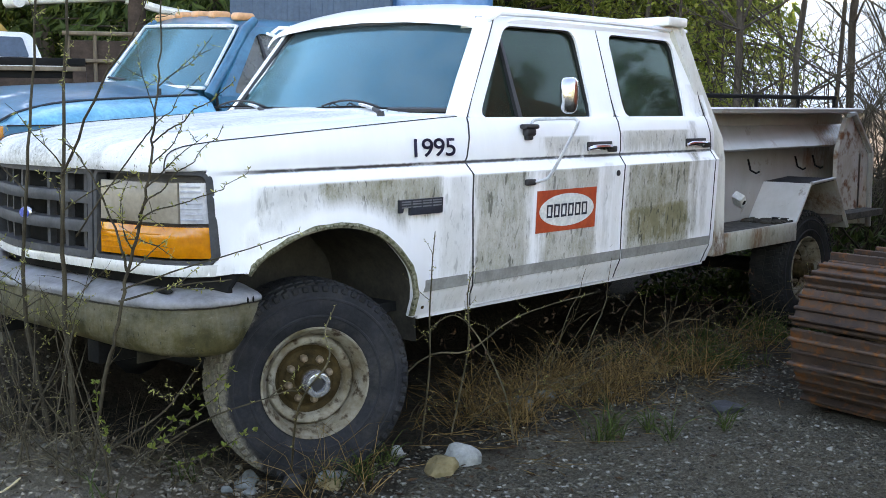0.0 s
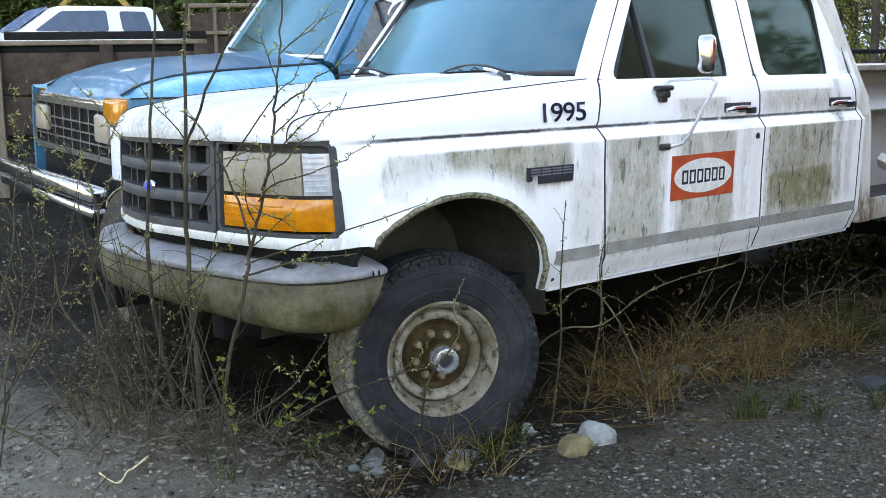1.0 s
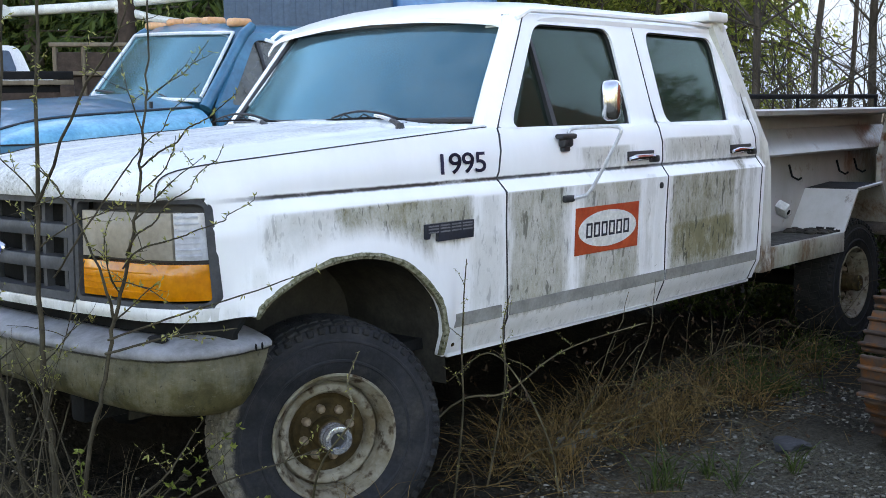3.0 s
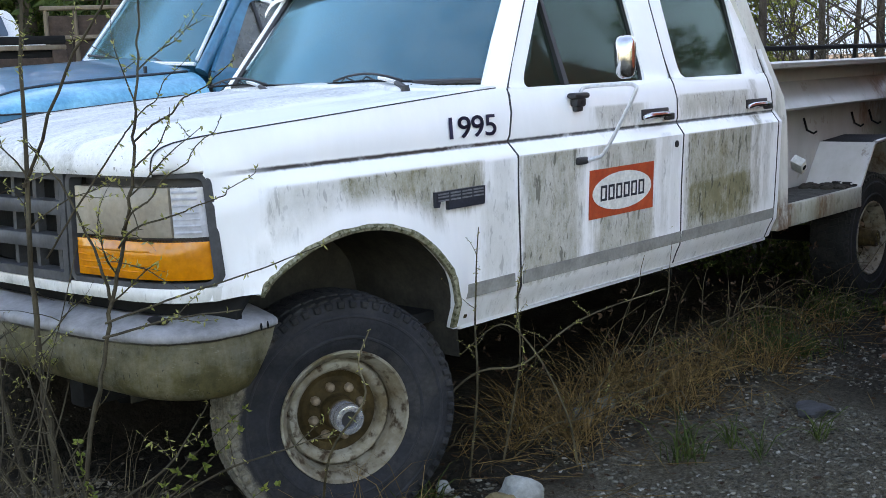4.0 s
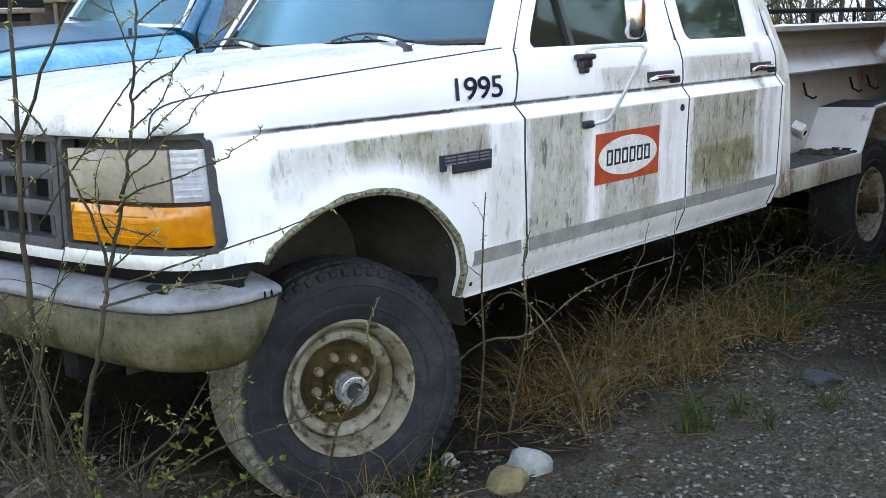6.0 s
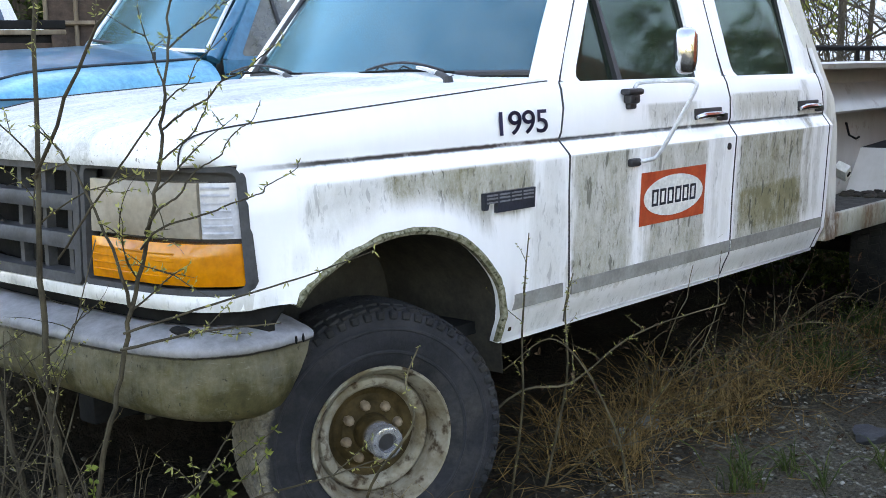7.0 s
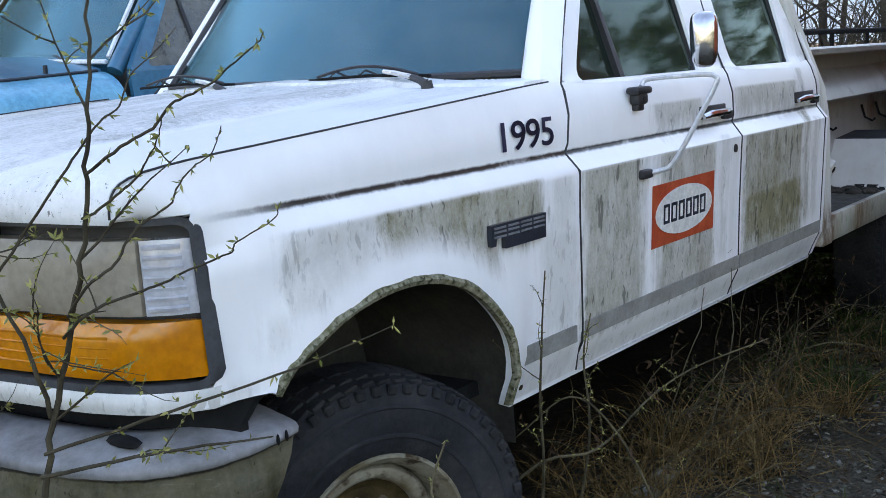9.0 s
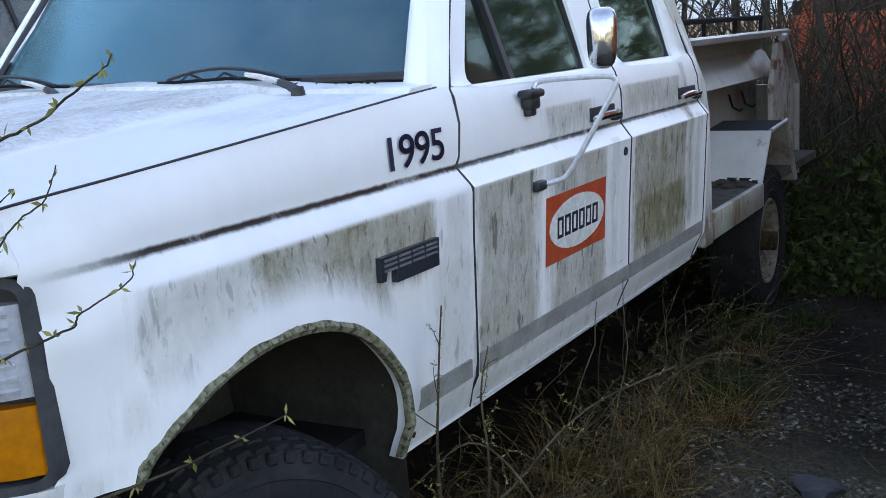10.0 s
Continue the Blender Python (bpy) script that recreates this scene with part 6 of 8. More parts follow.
# ---- bent ochre steel arm behind the wagon ----
arm = thing("machine_arm", "bent ochre-yellow steel arm of a machine behind the wagon", "machine", at=pose(5.75, 13.95, 0.9, 0, 0, -35))
bm = bmesh.new()
tube(bm, [(-0.42, 0, -0.1), (-0.42, 0, 1.5), (-0.32, 0, 1.78), (-0.15, 0, 1.93), (0.1, 0, 1.99), (0.35, 0, 1.98), (0.60, 0, 1.88), (0.75, 0, 1.70), (0.80, 0, 1.4), (0.80, 0, -0.1)], 0.05, 8)
part("arm_beam", bm, surface("ochre_paint", (0.22, 0.13, 0.03), (0.36, 0.23, 0.06), 4, 0.7, 0, 30, 0.2), arm)

# ---- dark flat trailer and crate by the fence ----
M["rustdark"] = surface("dark_rusty_steel", (0.030, 0.022, 0.018), (0.075, 0.05, 0.038), 6, 0.8, 0, 40, 0.3)
M["wood"] = surface("weathered_wood", (0.13, 0.10, 0.07), (0.23, 0.18, 0.13), 4, 0.85, 0, 50, 0.3, stretch=(1, 1, 0.1))
trailer = thing("flat_trailer", "dark rusty flat trailer with wooden stakes", "trailer", at=pose(2.35, 6.75, 0.34, 0, 0, -26.6))
bm = bmesh.new()
box(bm, (-1.0, 0.0, 1.30), (1.15, 1.8, 1.42), 0.02)
part("deck", bm, M["rustdark"], trailer)
for z0, z1 in ((0.62, 0.98), (1.0, 1.40)):
    bm = bmesh.new()
    box(bm, (-1.0, -0.04, z0), (1.15, 0.0, z1), 0.012)
    part("side_board", bm, M["rustdark"], trailer)
bm = bmesh.new()
box(bm, (-1.0, -0.06, 1.47), (1.15, -0.01, 1.515), 0.01)
part("rail", bm, M["wood"], trailer, "rusty rail along the deck")
bm = bmesh.new()
box(bm, (-0.75, -0.02, 1.525), (1.15, 0.05, 1.60), 0.01)
box(bm, (-1.0, 0.0, 1.40), (1.15, 0.02, 1.50), 0.005)
part("head_board", bm, M["dark"], trailer)
for x in (-0.92, 0.12, 1.02):
    bm = bmesh.new()
    box(bm, (x, -0.11, -0.1), (x + 0.13, -0.045, 1.56 if x < -0.5 else 1.47), 0.015)
    part("stake", bm, M["wood"] if x < -0.5 else M["rustdark"], trailer, "weathered wooden stake")
for x in (-0.5, 0.6):
    for yy in (0.25, 1.55):
        bm = bmesh.new()
        lathe(bm, [(0, -0.1), (0.25, -0.1), (0.37, -0.09), (0.38, 0.09), (0, 0.1)], 24, pose(x, yy, 0.38))
        part("wheel", bm, M["rubber"], trailer)
crate = thing("steel_crate", "dark steel crate with an open frame on top", "crate", at=pose(3.68, 7.12, 0.33, 0, 0, -31))
bm = bmesh.new()
box(bm, (0.02, 0.02, 0.0), (0.78, 0.8, 1.84), 0.02)
part("crate_body", bm, M["rustdark"], crate)
for xx, yy in ((0.02, 0.0), (0.30, 0.0), (0.78, 0.0), (0.02, 0.8), (0.78, 0.8)):
    bm = bmesh.new()
    tube(bm, [(xx, yy, 0), (xx, yy, 1.92)], 0.022, 6)
    part("crate_post", bm, M["wood"], crate)
for zz in (1.62, 1.91):
    bm = bmesh.new()
    tube(bm, [(-0.03, -0.01, zz), (0.83, -0.01, zz)], 0.024, 6)
    part("crate_rail", bm, M["wood"], crate)

# ---- blue-grey container and the tarpaulin-covered box beside it ----
M["container"] = surface("blue_grey_steel", (0.045, 0.08, 0.125), (0.06, 0.105, 0.16), 2, 0.55, 0, 20, 0.1)
cont = thing("shipping_container", "tall blue-grey steel container behind the trucks", "container", at=pose(6.0, 7.3, 0.1, 0, 0, -43))
bm = bmesh.new()
zig = [p for k in range(14) for p in ((k * 0.14, 0.006), (k * 0.14 + 0.06, 0.006), (k * 0.14 + 0.07, 0.0), (k * 0.14 + 0.13, 0.0))] + [(1.98, 0.03), (1.98, 2.4), (0.0, 2.4)]
plate(bm, zig, lambda x, y, d: (x, y, d), 3.8)
part("container_body", bm, M["container"], cont, smooth=False)
tarp = thing("tarp_covered_box", "boxy load under a bright blue tarpaulin", "tarpaulin", at=pose(7.45, 5.95, 0.1, 0, 0, -43))
bm = bmesh.new()
b = bmesh.new()
box(b, (0, 0.1, 0), (1.25, 2.2, 3.5), 0.12, 3)
bmesh.ops.subdivide_edges(b, edges=b.edges[:], cuts=3, use_grid_fill=True)
for v in b.verts:
    v.co += Vector((noise.noise(v.co * 2.1), noise.noise(v.co * 2.3 + Vector((5, 0, 0))), 0.3 * noise.noise(v.co * 1.7))) * 0.06
join(bm, b)
part("tarpaulin", bm, surface("blue_tarpaulin", (0.02, 0.13, 0.34), (0.08, 0.28, 0.52), 2.5, 0.35, 0, 14, 0.2), tarp)

# ---- white boom on a column ----
boom = thing("crane_boom", "white steel crane boom resting level on its column", "crane", at=pose(4.85, 7.95, 0.26))
d = Vector((0.84, -0.54, 0.05)).normalized()
bm = bmesh.new()
tube(bm, [d * -1.15 + Vector((0, 0, 2.47)), d * 0.15 + Vector((0, 0, 2.50))], 0.055, 10)
part("boom_tube", bm, M["cream"], boom)
bm = bmesh.new()
tube(bm, [d * 0.30 + Vector((0, 0, 2.52)), d * 1.15 + Vector((0, 0, 2.58))], [0.05, 0.06], 10)
part("boom_tip", bm, M["cream"], boom)
bm = bmesh.new()
tube(bm, [d * 0.10 + Vector((0, 0, 2.46)), d * 0.5 + Vector((0, 0, 2.33)), d * 0.95 + Vector((0, 0, 2.24))], [0.055, 0.05, 0.045], 8)
part("knuckle_arm", bm, M["cream"], boom)
bm = bmesh.new()
tube(bm, [d * -1.15 + Vector((0, -0.12, 2.47)), d * -1.15 + Vector((0, 0.12, 2.47))], 0.08, 14)
part("pulley", bm, M["cream"], boom)
bm = bmesh.new()
tube(bm, [d * 0.22, d * 0.22 + Vector((0, 0, 2.55))], [0.14, 0.10], 10)
part("column", bm, M["rustdark"], boom)

# ---- rusty red machine beyond the bed ----
M["redrust"] = surface("rusty_red_paint", (0.33, 0.055, 0.022), (0.50, 0.105, 0.040), 2.2, 0.7, 0, 14, 0.3, c3=(0.05, 0.022, 0.015))
red = thing("red_machine", "rusty red logging machine behind bare bushes", "machine", at=pose(10.6, 0.28, 0.0, 0, 0, 10))
bm = bmesh.new()
box(bm, (0.0, -1.6, 0.55), (1.6, -0.02, 1.55), 0.08, 3)
box(bm, (0.15, -1.5, 1.65), (1.4, -0.08, 3.2), 0.10, 3)
part("housing", bm, M["redrust"], red, "rusty red sheet housing")
bm = bmesh.new()
box(bm, (0.05, -1.55, 1.53), (1.5, -0.05, 1.68), 0.02)
box(bm, (0.2, -1.8, 0.0), (1.5, 0.0, 0.56), 0.05)
tube(bm, [(0.1, -0.5, 1.6), (-0.05, -0.35, 2.4), (0.1, -0.15, 3.2)], 0.09, 8)
part("underframe", bm, M["rustdark"], red)
bm = bmesh.new()
tube(bm, [(0.12, -0.22, 0.4), (0.10, -0.22, 3.3)], 0.10, 8)
part("mast", bm, M["redrust"], red)

# ---- excavator on crawler tracks ----
rng0 = random.Random(3)
M["track"] = surface("rusty_track_steel", (0.045, 0.030, 0.024), (0.10, 0.062, 0.045), 7, 0.6, 0.2, 22, 0.4, c3=(0.17, 0.062, 0.018), rand=0.4)
M["trackmud"] = surface("muddy_track_link", (0.035, 0.026, 0.018), (0.085, 0.055, 0.035), 12, 0.85, 0, 50, 0.4)
crawler = thing("excavator", "crawler excavator with a rusty brown ribbed track on gravel", "excavator", at=pose(2.24, -1.82, 0.02, 0, 0, -11))
TR, TL, TW = 0.35, 2.6, 0.56
PERI = 2 * TL + 2 * math.pi * TR
NPAD = int(PERI / 0.19)


def on_track(q, rr):
    """Place and turn at q metres round the loop, rr from the wheel centres."""
    if q < TL:
        return TR + q, TR + rr, 0
    if q < TL + math.pi * TR:
        th = (q - TL) / TR
        return TR + TL + rr * math.sin(th), TR + rr * math.cos(th), math.degrees(th)
    if q < 2 * TL + math.pi * TR:
        return TR + TL - (q - TL - math.pi * TR), TR - rr, 180
    th = (q - 2 * TL - math.pi * TR) / TR
    return TR - rr * math.sin(th), TR - rr * math.cos(th), 180 + math.degrees(th)


pad_me = None
for oy in (0.0, -2.1):
    track = new("track")
    track.parent = crawler
    track.matrix_local = pose(0, oy, 0)
    for k in range(NPAD):
        x, z, a = on_track(k * PERI / NPAD, TR)
        if pad_me is None:
            bmp = bmesh.new()
            box(bmp, (-0.093, -TW, -0.012), (0.093, 0.0, 0.012), 0.005, 1)
            for xx, hh in ((-0.078, 0.040), (-0.02, 0.024), (0.04, 0.024)):
                box(bmp, (xx, -TW, 0.010), (xx + 0.016, 0.0, 0.010 + hh), 0.004, 1)
            ob = part("track_pad", bmp, M["track"], track, smooth=False)
            pad_me = ob.data
        else:
            ob = new("track_pad", pad_me)
            ob.parent = track
        ob.matrix_local = pose(x, rng0.uniform(-0.006, 0.006), z + 0.01, 0, a + rng0.uniform(-1.5, 1.5), 0)
    for y in (-0.19, -0.41):
        bm = bmesh.new()
        for k in range(NPAD):
            x, z, a = on_track((k + 0.5) * PERI / NPAD, TR - 0.07)
            b = bmesh.new()
            box(b, (-0.085, y - 0.025, -0.055), (0.085, y + 0.025, 0.055), 0.02, 2)
            join(bm, b, pose(x, 0, z, 0, a, 0))
        part("link_chain", bm, M["trackmud"], track)
    bm = bmesh.new()
    lathe(bm, [(0, -0.42), (0.22, -0.42), (0.235, -0.38), (0.235, -0.22), (0.22, -0.18), (0, -0.18)], 30, pose(TR, 0, TR + 0.01))
    part("idler", bm, M["trackmud"], track)
    bm = bmesh.new()
    box(bm, (TR, -0.45, 0.20), (TR + TL, -0.15, 0.52), 0.04)
    part("track_frame", bm, M["trackmud"], track)
bm = bmesh.new()
box(bm, (0.75, -2.2, 0.45), (2.6, -0.35, 0.80), 0.05)
lathe(bm, [(0, -0.15), (0.6, -0.15), (0.6, 0.15), (0, 0.15)], 30, pose(1.7, -1.35, 0.90, 90, 0, 0))
part("undercarriage", bm, M["trackmud"], crawler)
# house and cabin are unseen, added over the tracks to shade the bed
bm = bmesh.new()
box(bm, (0.80, -2.55, 1.05), (4.2, -0.12, 2.5), 0.08, 3)
box(bm, (1.9, -2.45, 2.5), (4.1, -0.25, 2.95), 0.10, 3)
part("engine_house", bm, M["redrust"], crawler)
bm = bmesh.new()
box(bm, (0.85, -1.2, 2.5), (1.85, -0.2, 3.3), 0.10, 3)
part("cabin", bm, M["redrust"], crawler)


# ---- vegetation ----
def leaf_material(name, c1, c2, trans=0.45, rough=0.55):
    m, n, l, p = nodes_of(name)
    gi = n.new("ShaderNodeNewGeometry")
    col = ramp(n, l, gi.outputs["Random Per Island"], [(0.0, c1), (1.0, c2)])
    l.new(col, p.inputs["Base Color"])
    p.inputs["Roughness"].default_value = rough
    p.inputs["Specular IOR Level"].default_value = 0.2
    t = n.new("ShaderNodeBsdfTranslucent")
    l.new(col, t.inputs[0])
    mx = n.new("ShaderNodeMixShader")
    mx.inputs[0].default_value = trans
    l.new(p.outputs[0], mx.inputs[1])
    l.new(t.outputs[0], mx.inputs[2])
    l.new(mx.outputs[0], n["Material Output"].inputs[0])
    return m


M["bark"] = surface("grey_brown_bark", (0.045, 0.036, 0.028), (0.11, 0.09, 0.07), 6, 0.9, 0, 40, 0.5, stretch=(1, 1, 0.25))
M["twig"] = surface("shrub_bark", (0.032, 0.026, 0.017), (0.080, 0.066, 0.042), 12, 0.8, 0, 60, 0.3)
M["twigpale"] = surface("pale_dry_stem", (0.040, 0.033, 0.020), (0.13, 0.105, 0.062), 12, 0.8, 0, 60, 0.2)
M["bud"] = leaf_material("yellow_green_buds", (0.16, 0.17, 0.045), (0.40, 0.37, 0.13), 0.3)
M["leaf"] = leaf_material("fresh_green_leaves", (0.08, 0.12, 0.02), (0.24, 0.27, 0.06), 0.35)
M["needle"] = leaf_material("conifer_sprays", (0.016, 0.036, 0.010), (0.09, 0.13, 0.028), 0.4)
# brighter, yellower copy of the needles: sun on the trees put into colour
M["needlelit"] = leaf_material("sunlit_yellow_green_sprays", (0.08, 0.12, 0.02), (0.30, 0.32, 0.06), 0.5)
M["straw"] = leaf_material("dry_grass", (0.055, 0.034, 0.012), (0.27, 0.175, 0.068), 0.3, 0.8)
M["grass"] = leaf_material("green_grass", (0.026, 0.045, 0.010), (0.070, 0.098, 0.024), 0.35)
M["litter"] = leaf_material("dead_leaves", (0.026, 0.015, 0.009), (0.085, 0.050, 0.028), 0.1, 0.85)


def quads(name, tris_pts, material, parent=None, label=""):
    """One mesh out of an array of four-cornered leaves (n, 4, 3)."""
    a = np.asarray(tris_pts, dtype=np.float32)
    k = len(a)
    me = bpy.data.meshes.new(name)
    me.from_pydata(a.reshape(-1, 3).tolist(), [], np.arange(k * 4).reshape(k, 4).tolist())
    me.materials.append(material)
    ob = new(name, me)
    if parent is not None:
        ob.parent = parent
    if label:
        ob["label"] = label
    return ob


rng = np.random.default_rng(7)


def unit(v):
    return v / (np.linalg.norm(v, axis=-1, keepdims=True) + 1e-9)


def leaf_quads(base, along, length, width):
    """Pointed leaves from base points, along their directions."""
    k = len(base)
    side = unit(np.cross(along, unit(rng.normal(size=(k, 3)))))
    nrm = np.cross(along, side)
    L, Wd = length[:, None], width[:, None]
    mid = base + along * L * 0.45 + nrm * Wd * 0.25
    return np.stack([base, mid + side * Wd * 0.5, base + along * L, mid - side * Wd * 0.5], 1)


def bent(p0, d0, length, n, wander, droop=0.0):
    """Points of a wandering stem."""
    pts = [np.array(p0, float)]
    d = unit(np.array(d0, float))
    for _ in range(n):
        d = unit(d + rng.normal(size=3) * wander + np.array([0, 0, -droop]))
        pts.append(pts[-1] + d * length / n)
    return pts


def smooth_path(pts, k=4):
    P = [np.array(p, float) for p in pts]
    P = [2 * P[0] - P[1]] + P + [2 * P[-1] - P[-2]]
    out = []
    for i in range(1, len(P) - 2):
        for s in range(k):
            t = s / k
            a, b, c, d = P[i - 1], P[i], P[i + 1], P[i + 2]
            out.append(0.5 * (2 * b + (c - a) * t + (2 * a - 5 * b + 4 * c - d) * t * t + (3 * b - a - 3 * c + d) * t ** 3))
    out.append(P[-2])
    return out


# shrub with swelling buds in front of the bumper
STEMS = [
    ([(-0.78, -0.41, 0.22), (-0.78, -0.32, 0.43), (-0.78, -0.25, 0.65), (-0.78, -0.24, 0.86), (-0.78, -0.29, 1.24), (-0.78, -0.37, 1.64), (-0.78, -0.42, 2.05)], 0.0105),
    ([(-0.77, -0.55, 0.26), (-0.77, -0.52, 0.48), (-0.77, -0.50, 0.68), (-0.77, -0.50, 0.89), (-0.77, -0.52, 1.25), (-0.77, -0.56, 1.64), (-0.77, -0.62, 2.05)], 0.0120),
    ([(-0.76, -0.64, 0.24), (-0.75, -0.71, 0.53), (-0.73, -0.77, 0.73), (-0.71, -0.81, 0.91), (-0.69, -0.86, 1.08), (-0.695, -0.92, 1.2), (-0.695, -0.95, 1.36), (-0.68, -0.96, 1.48), (-0.64, -0.93, 1.65), (-0.62, -0.93, 2.0)], 0.0072),
    ([(-0.712, -0.808, 0.91), (-0.735, -0.80, 1.02), (-0.77, -0.70, 1.24), (-0.80, -0.57, 1.35)], 0.005),
    ([(-0.79, -0.53, 1.22), (-0.80, -0.83, 1.54), (-0.80, -1.02, 1.69), (-0.80, -1.13, 1.86)], 0.005),
    ([(-0.70, -0.87, 1.10), (-0.728, -0.967, 1.164), (-0.679, -0.984, 1.196), (-0.651, -0.989, 1.234), (-0.623, -0.999, 1.259), (-0.584, -1.018, 1.282), (-0.564, -1.023, 1.314), (-0.539, -1.034, 1.341), (-0.506, -1.053, 1.367), (-0.487, -1.058, 1.409)], 0.0029),
    ([(-0.70, -0.85, 1.06), (-0.724, -0.963, 1.121), (-0.664, -0.996, 1.14), (-0.622, -1.022, 1.152), (-0.586, -1.044, 1.169), (-0.556, -1.065, 1.179), (-0.519, -1.092, 1.195), (-0.508, -1.097, 1.211), (-0.455, -1.135, 1.244), (-0.445, -1.139, 1.267)], 0.0029),
    ([(-0.695, -0.95, 1.345), (-0.708, -1.063, 1.393), (-0.688, -1.119, 1.42), (-0.682, -1.154, 1.452), (-0.673, -1.189, 1.468), (-0.661, -1.234, 1.486), (-0.654, -1.288, 1.52), (-0.65, -1.323, 1.54), (-0.651, -1.339, 1.555)], 0.0029),
    ([(-0.695, -0.93, 1.27), (-0.734, -1.024, 1.294), (-0.741, -1.092, 1.325), (-0.75, -1.149, 1.352), (-0.769, -1.206, 1.389), (-0.777, -1.231, 1.405), (-0.803, -1.278, 1.439)], 0.0026),
    ([(-0.775, -0.60, 1.02), (-0.77, -0.72, 1.13), (-0.75, -0.83, 1.24), (-0.72, -0.92, 1.345), (-0.677, -0.936, 1.401), (-0.645, -0.942, 1.433), (-0.614, -0.951, 1.453), (-0.586, -0.951, 1.503), (-0.546, -0.965, 1.537), (-0.501, -0.981, 1.581)], 0.0029),
    ([(-0.73, -0.80, 0.85), (-0.65, -1.05, 0.94), (-0.53, -1.24, 1.01), (-0.417, -1.358, 1.067)], 0.0034),
    ([(-0.74, -0.80, 0.81), (-0.70, -1.08, 0.89), (-0.62, -1.26, 0.92)], 0.004),
    ([(-0.85, -0.45, 0.24), (-0.95, -0.11, 0.49), (-0.95, 0.15, 0.62), (-0.95, 0.22, 0.85), (-0.95, 0.34, 1.06), (-0.95, 0.50, 1.34)], 0.008),
    ([(-0.82, -0.36, 0.22), (-0.85, -0.04, 0.46), (-0.85, 0.11, 0.70), (-0.85, 0.0, 0.97), (-0.85, 0.23, 1.23)], 0.007),
    ([(-0.60, -0.74, 0.24), (-0.48, -0.94, 0.38), (-0.42, -1.15, 0.47), (-0.35, -1.28, 0.53)], 0.004),
    ([(-0.70, -0.66, 0.26), (-0.64, -0.90, 0.43), (-0.58, -0.92, 0.50), (-0.48, -0.90, 0.58)], 0.004),
]
shrub = thing("budding_shrub", "bare shrub with yellow-green spring buds in front of the bumper", "shrub")
bud_list, twig_bm = [], bmesh.new()


def bud_at(p, d, size):
    k = 3
    base = np.repeat(np.array(p)[None], k, 0)
    dr = unit(np.array(d)[None] + rng.normal(size=(k, 3)) * 0.55)
    bud_list.append(leaf_quads(base, dr, rng.uniform(0.6, 1.3, k) * size, rng.uniform(0.25, 0.42, k) * size))


def side_twigs(path, n, lo, hi, lmin, lmax, r, up=0.35, depth=1, buds=0.016):
    for _ in range(n):
        i = int(rng.uniform(lo, hi) * (len(path) - 1))
        d = unit(path[min(i + 1, len(path) - 1)] - path[max(i - 1, 0)])
        o = unit(rng.normal(size=3) * np.array([1, 1, 0.5]))
        pts = bent(path[i], d * 0.55 + o * 0.9 + np.array([0, 0, up]), rng.uniform(lmin, lmax), 6, 0.14)
        tube(twig_bm, pts, [r * (1 - 0.7 * j / 6) for j in range(7)], 4, False)
        for j in range(1, 7):
            if rng.random() < 0.8:
                bud_at(pts[j], pts[j] - pts[j - 1], buds * rng.uniform(0.7, 1.3) * 1.0)
        if depth:
            side_twigs([np.array(q) for q in pts], 2, 0.3, 0.9, lmin * 0.4, lmax * 0.45, r * 0.6, up, depth - 1, buds)


for pts, r in STEMS:
    path = smooth_path(pts, 5)
    path = [p + rng.normal(size=3) * (0.003 if r > 0.004 else 0.0007) for p in path]
    bm = bmesh.new()
    tube(bm, path, [r * (1.05 - 0.75 * i / len(path)) for i in range(len(path))], 7)
    part("stem", bm, M["twig"], shrub)
    big = r > 0.006
    side_twigs(path, 8 if big else 0 if r < 0.0035 else 3, 0.25 if big else 0.35, 0.97, 0.12, 0.42 if big else 0.16, 0.0028 if big else 0.002, 0.3, 1 if big else 0)
    for i in range(3, len(path), 4 if len(pts) > 6 else 2):
        if r < 0.006:
            bud_at(path[i], path[i] - path[i - 1] + rng.normal(size=3) * 0.01, 0.017)
# many thin shoots from the foot of the shrub
for _ in range(34):
    a, q = rng.uniform(0, 6.28), rng.uniform(0, 0.36)
    x, y = -0.92 + q * math.cos(a) * 0.8, -0.42 + q * math.sin(a) * 1.5
    lean = np.array([rng.normal() * 0.30 - 0.18, rng.normal() * 0.30 + 0.12, 1.0])
    pts = bent((x, y, ground_z(x, y) - 0.03), lean, rng.uniform(0.25, 0.95), 8, 0.10)
    tube(twig_bm, pts, [rng.uniform(0.0026, 0.0050) * (1 - 0.7 * j / 8) for j in range(9)], 4, False)
    side_twigs([np.array(p) for p in pts], 3, 0.2, 0.95, 0.08, 0.28, 0.0017, 0.1, 0, 0.006)
for _ in range(10):
    a = rng.uniform(0, 6.28)
    x, y = -1.45 + 0.35 * math.cos(a), 0.35 + 0.5 * math.sin(a)
    pts = bent((x, y, ground_z(x, y) - 0.03), (rng.normal() * 0.2, rng.normal() * 0.2, 1.0), rng.uniform(0.8, 1.5), 10, 0.07)
    tube(twig_bm, pts, [0.005 * (1 - 0.7 * j / 10) for j in range(11)], 5, False)
    side_twigs([np.array(p) for p in pts], 6, 0.2, 0.95, 0.1, 0.35, 0.0022, 0.3, 0, 0.010)
part("brushwood", twig_bm, M["twig"], shrub)["kind"] = "stuff"
twig_bm = bmesh.new()
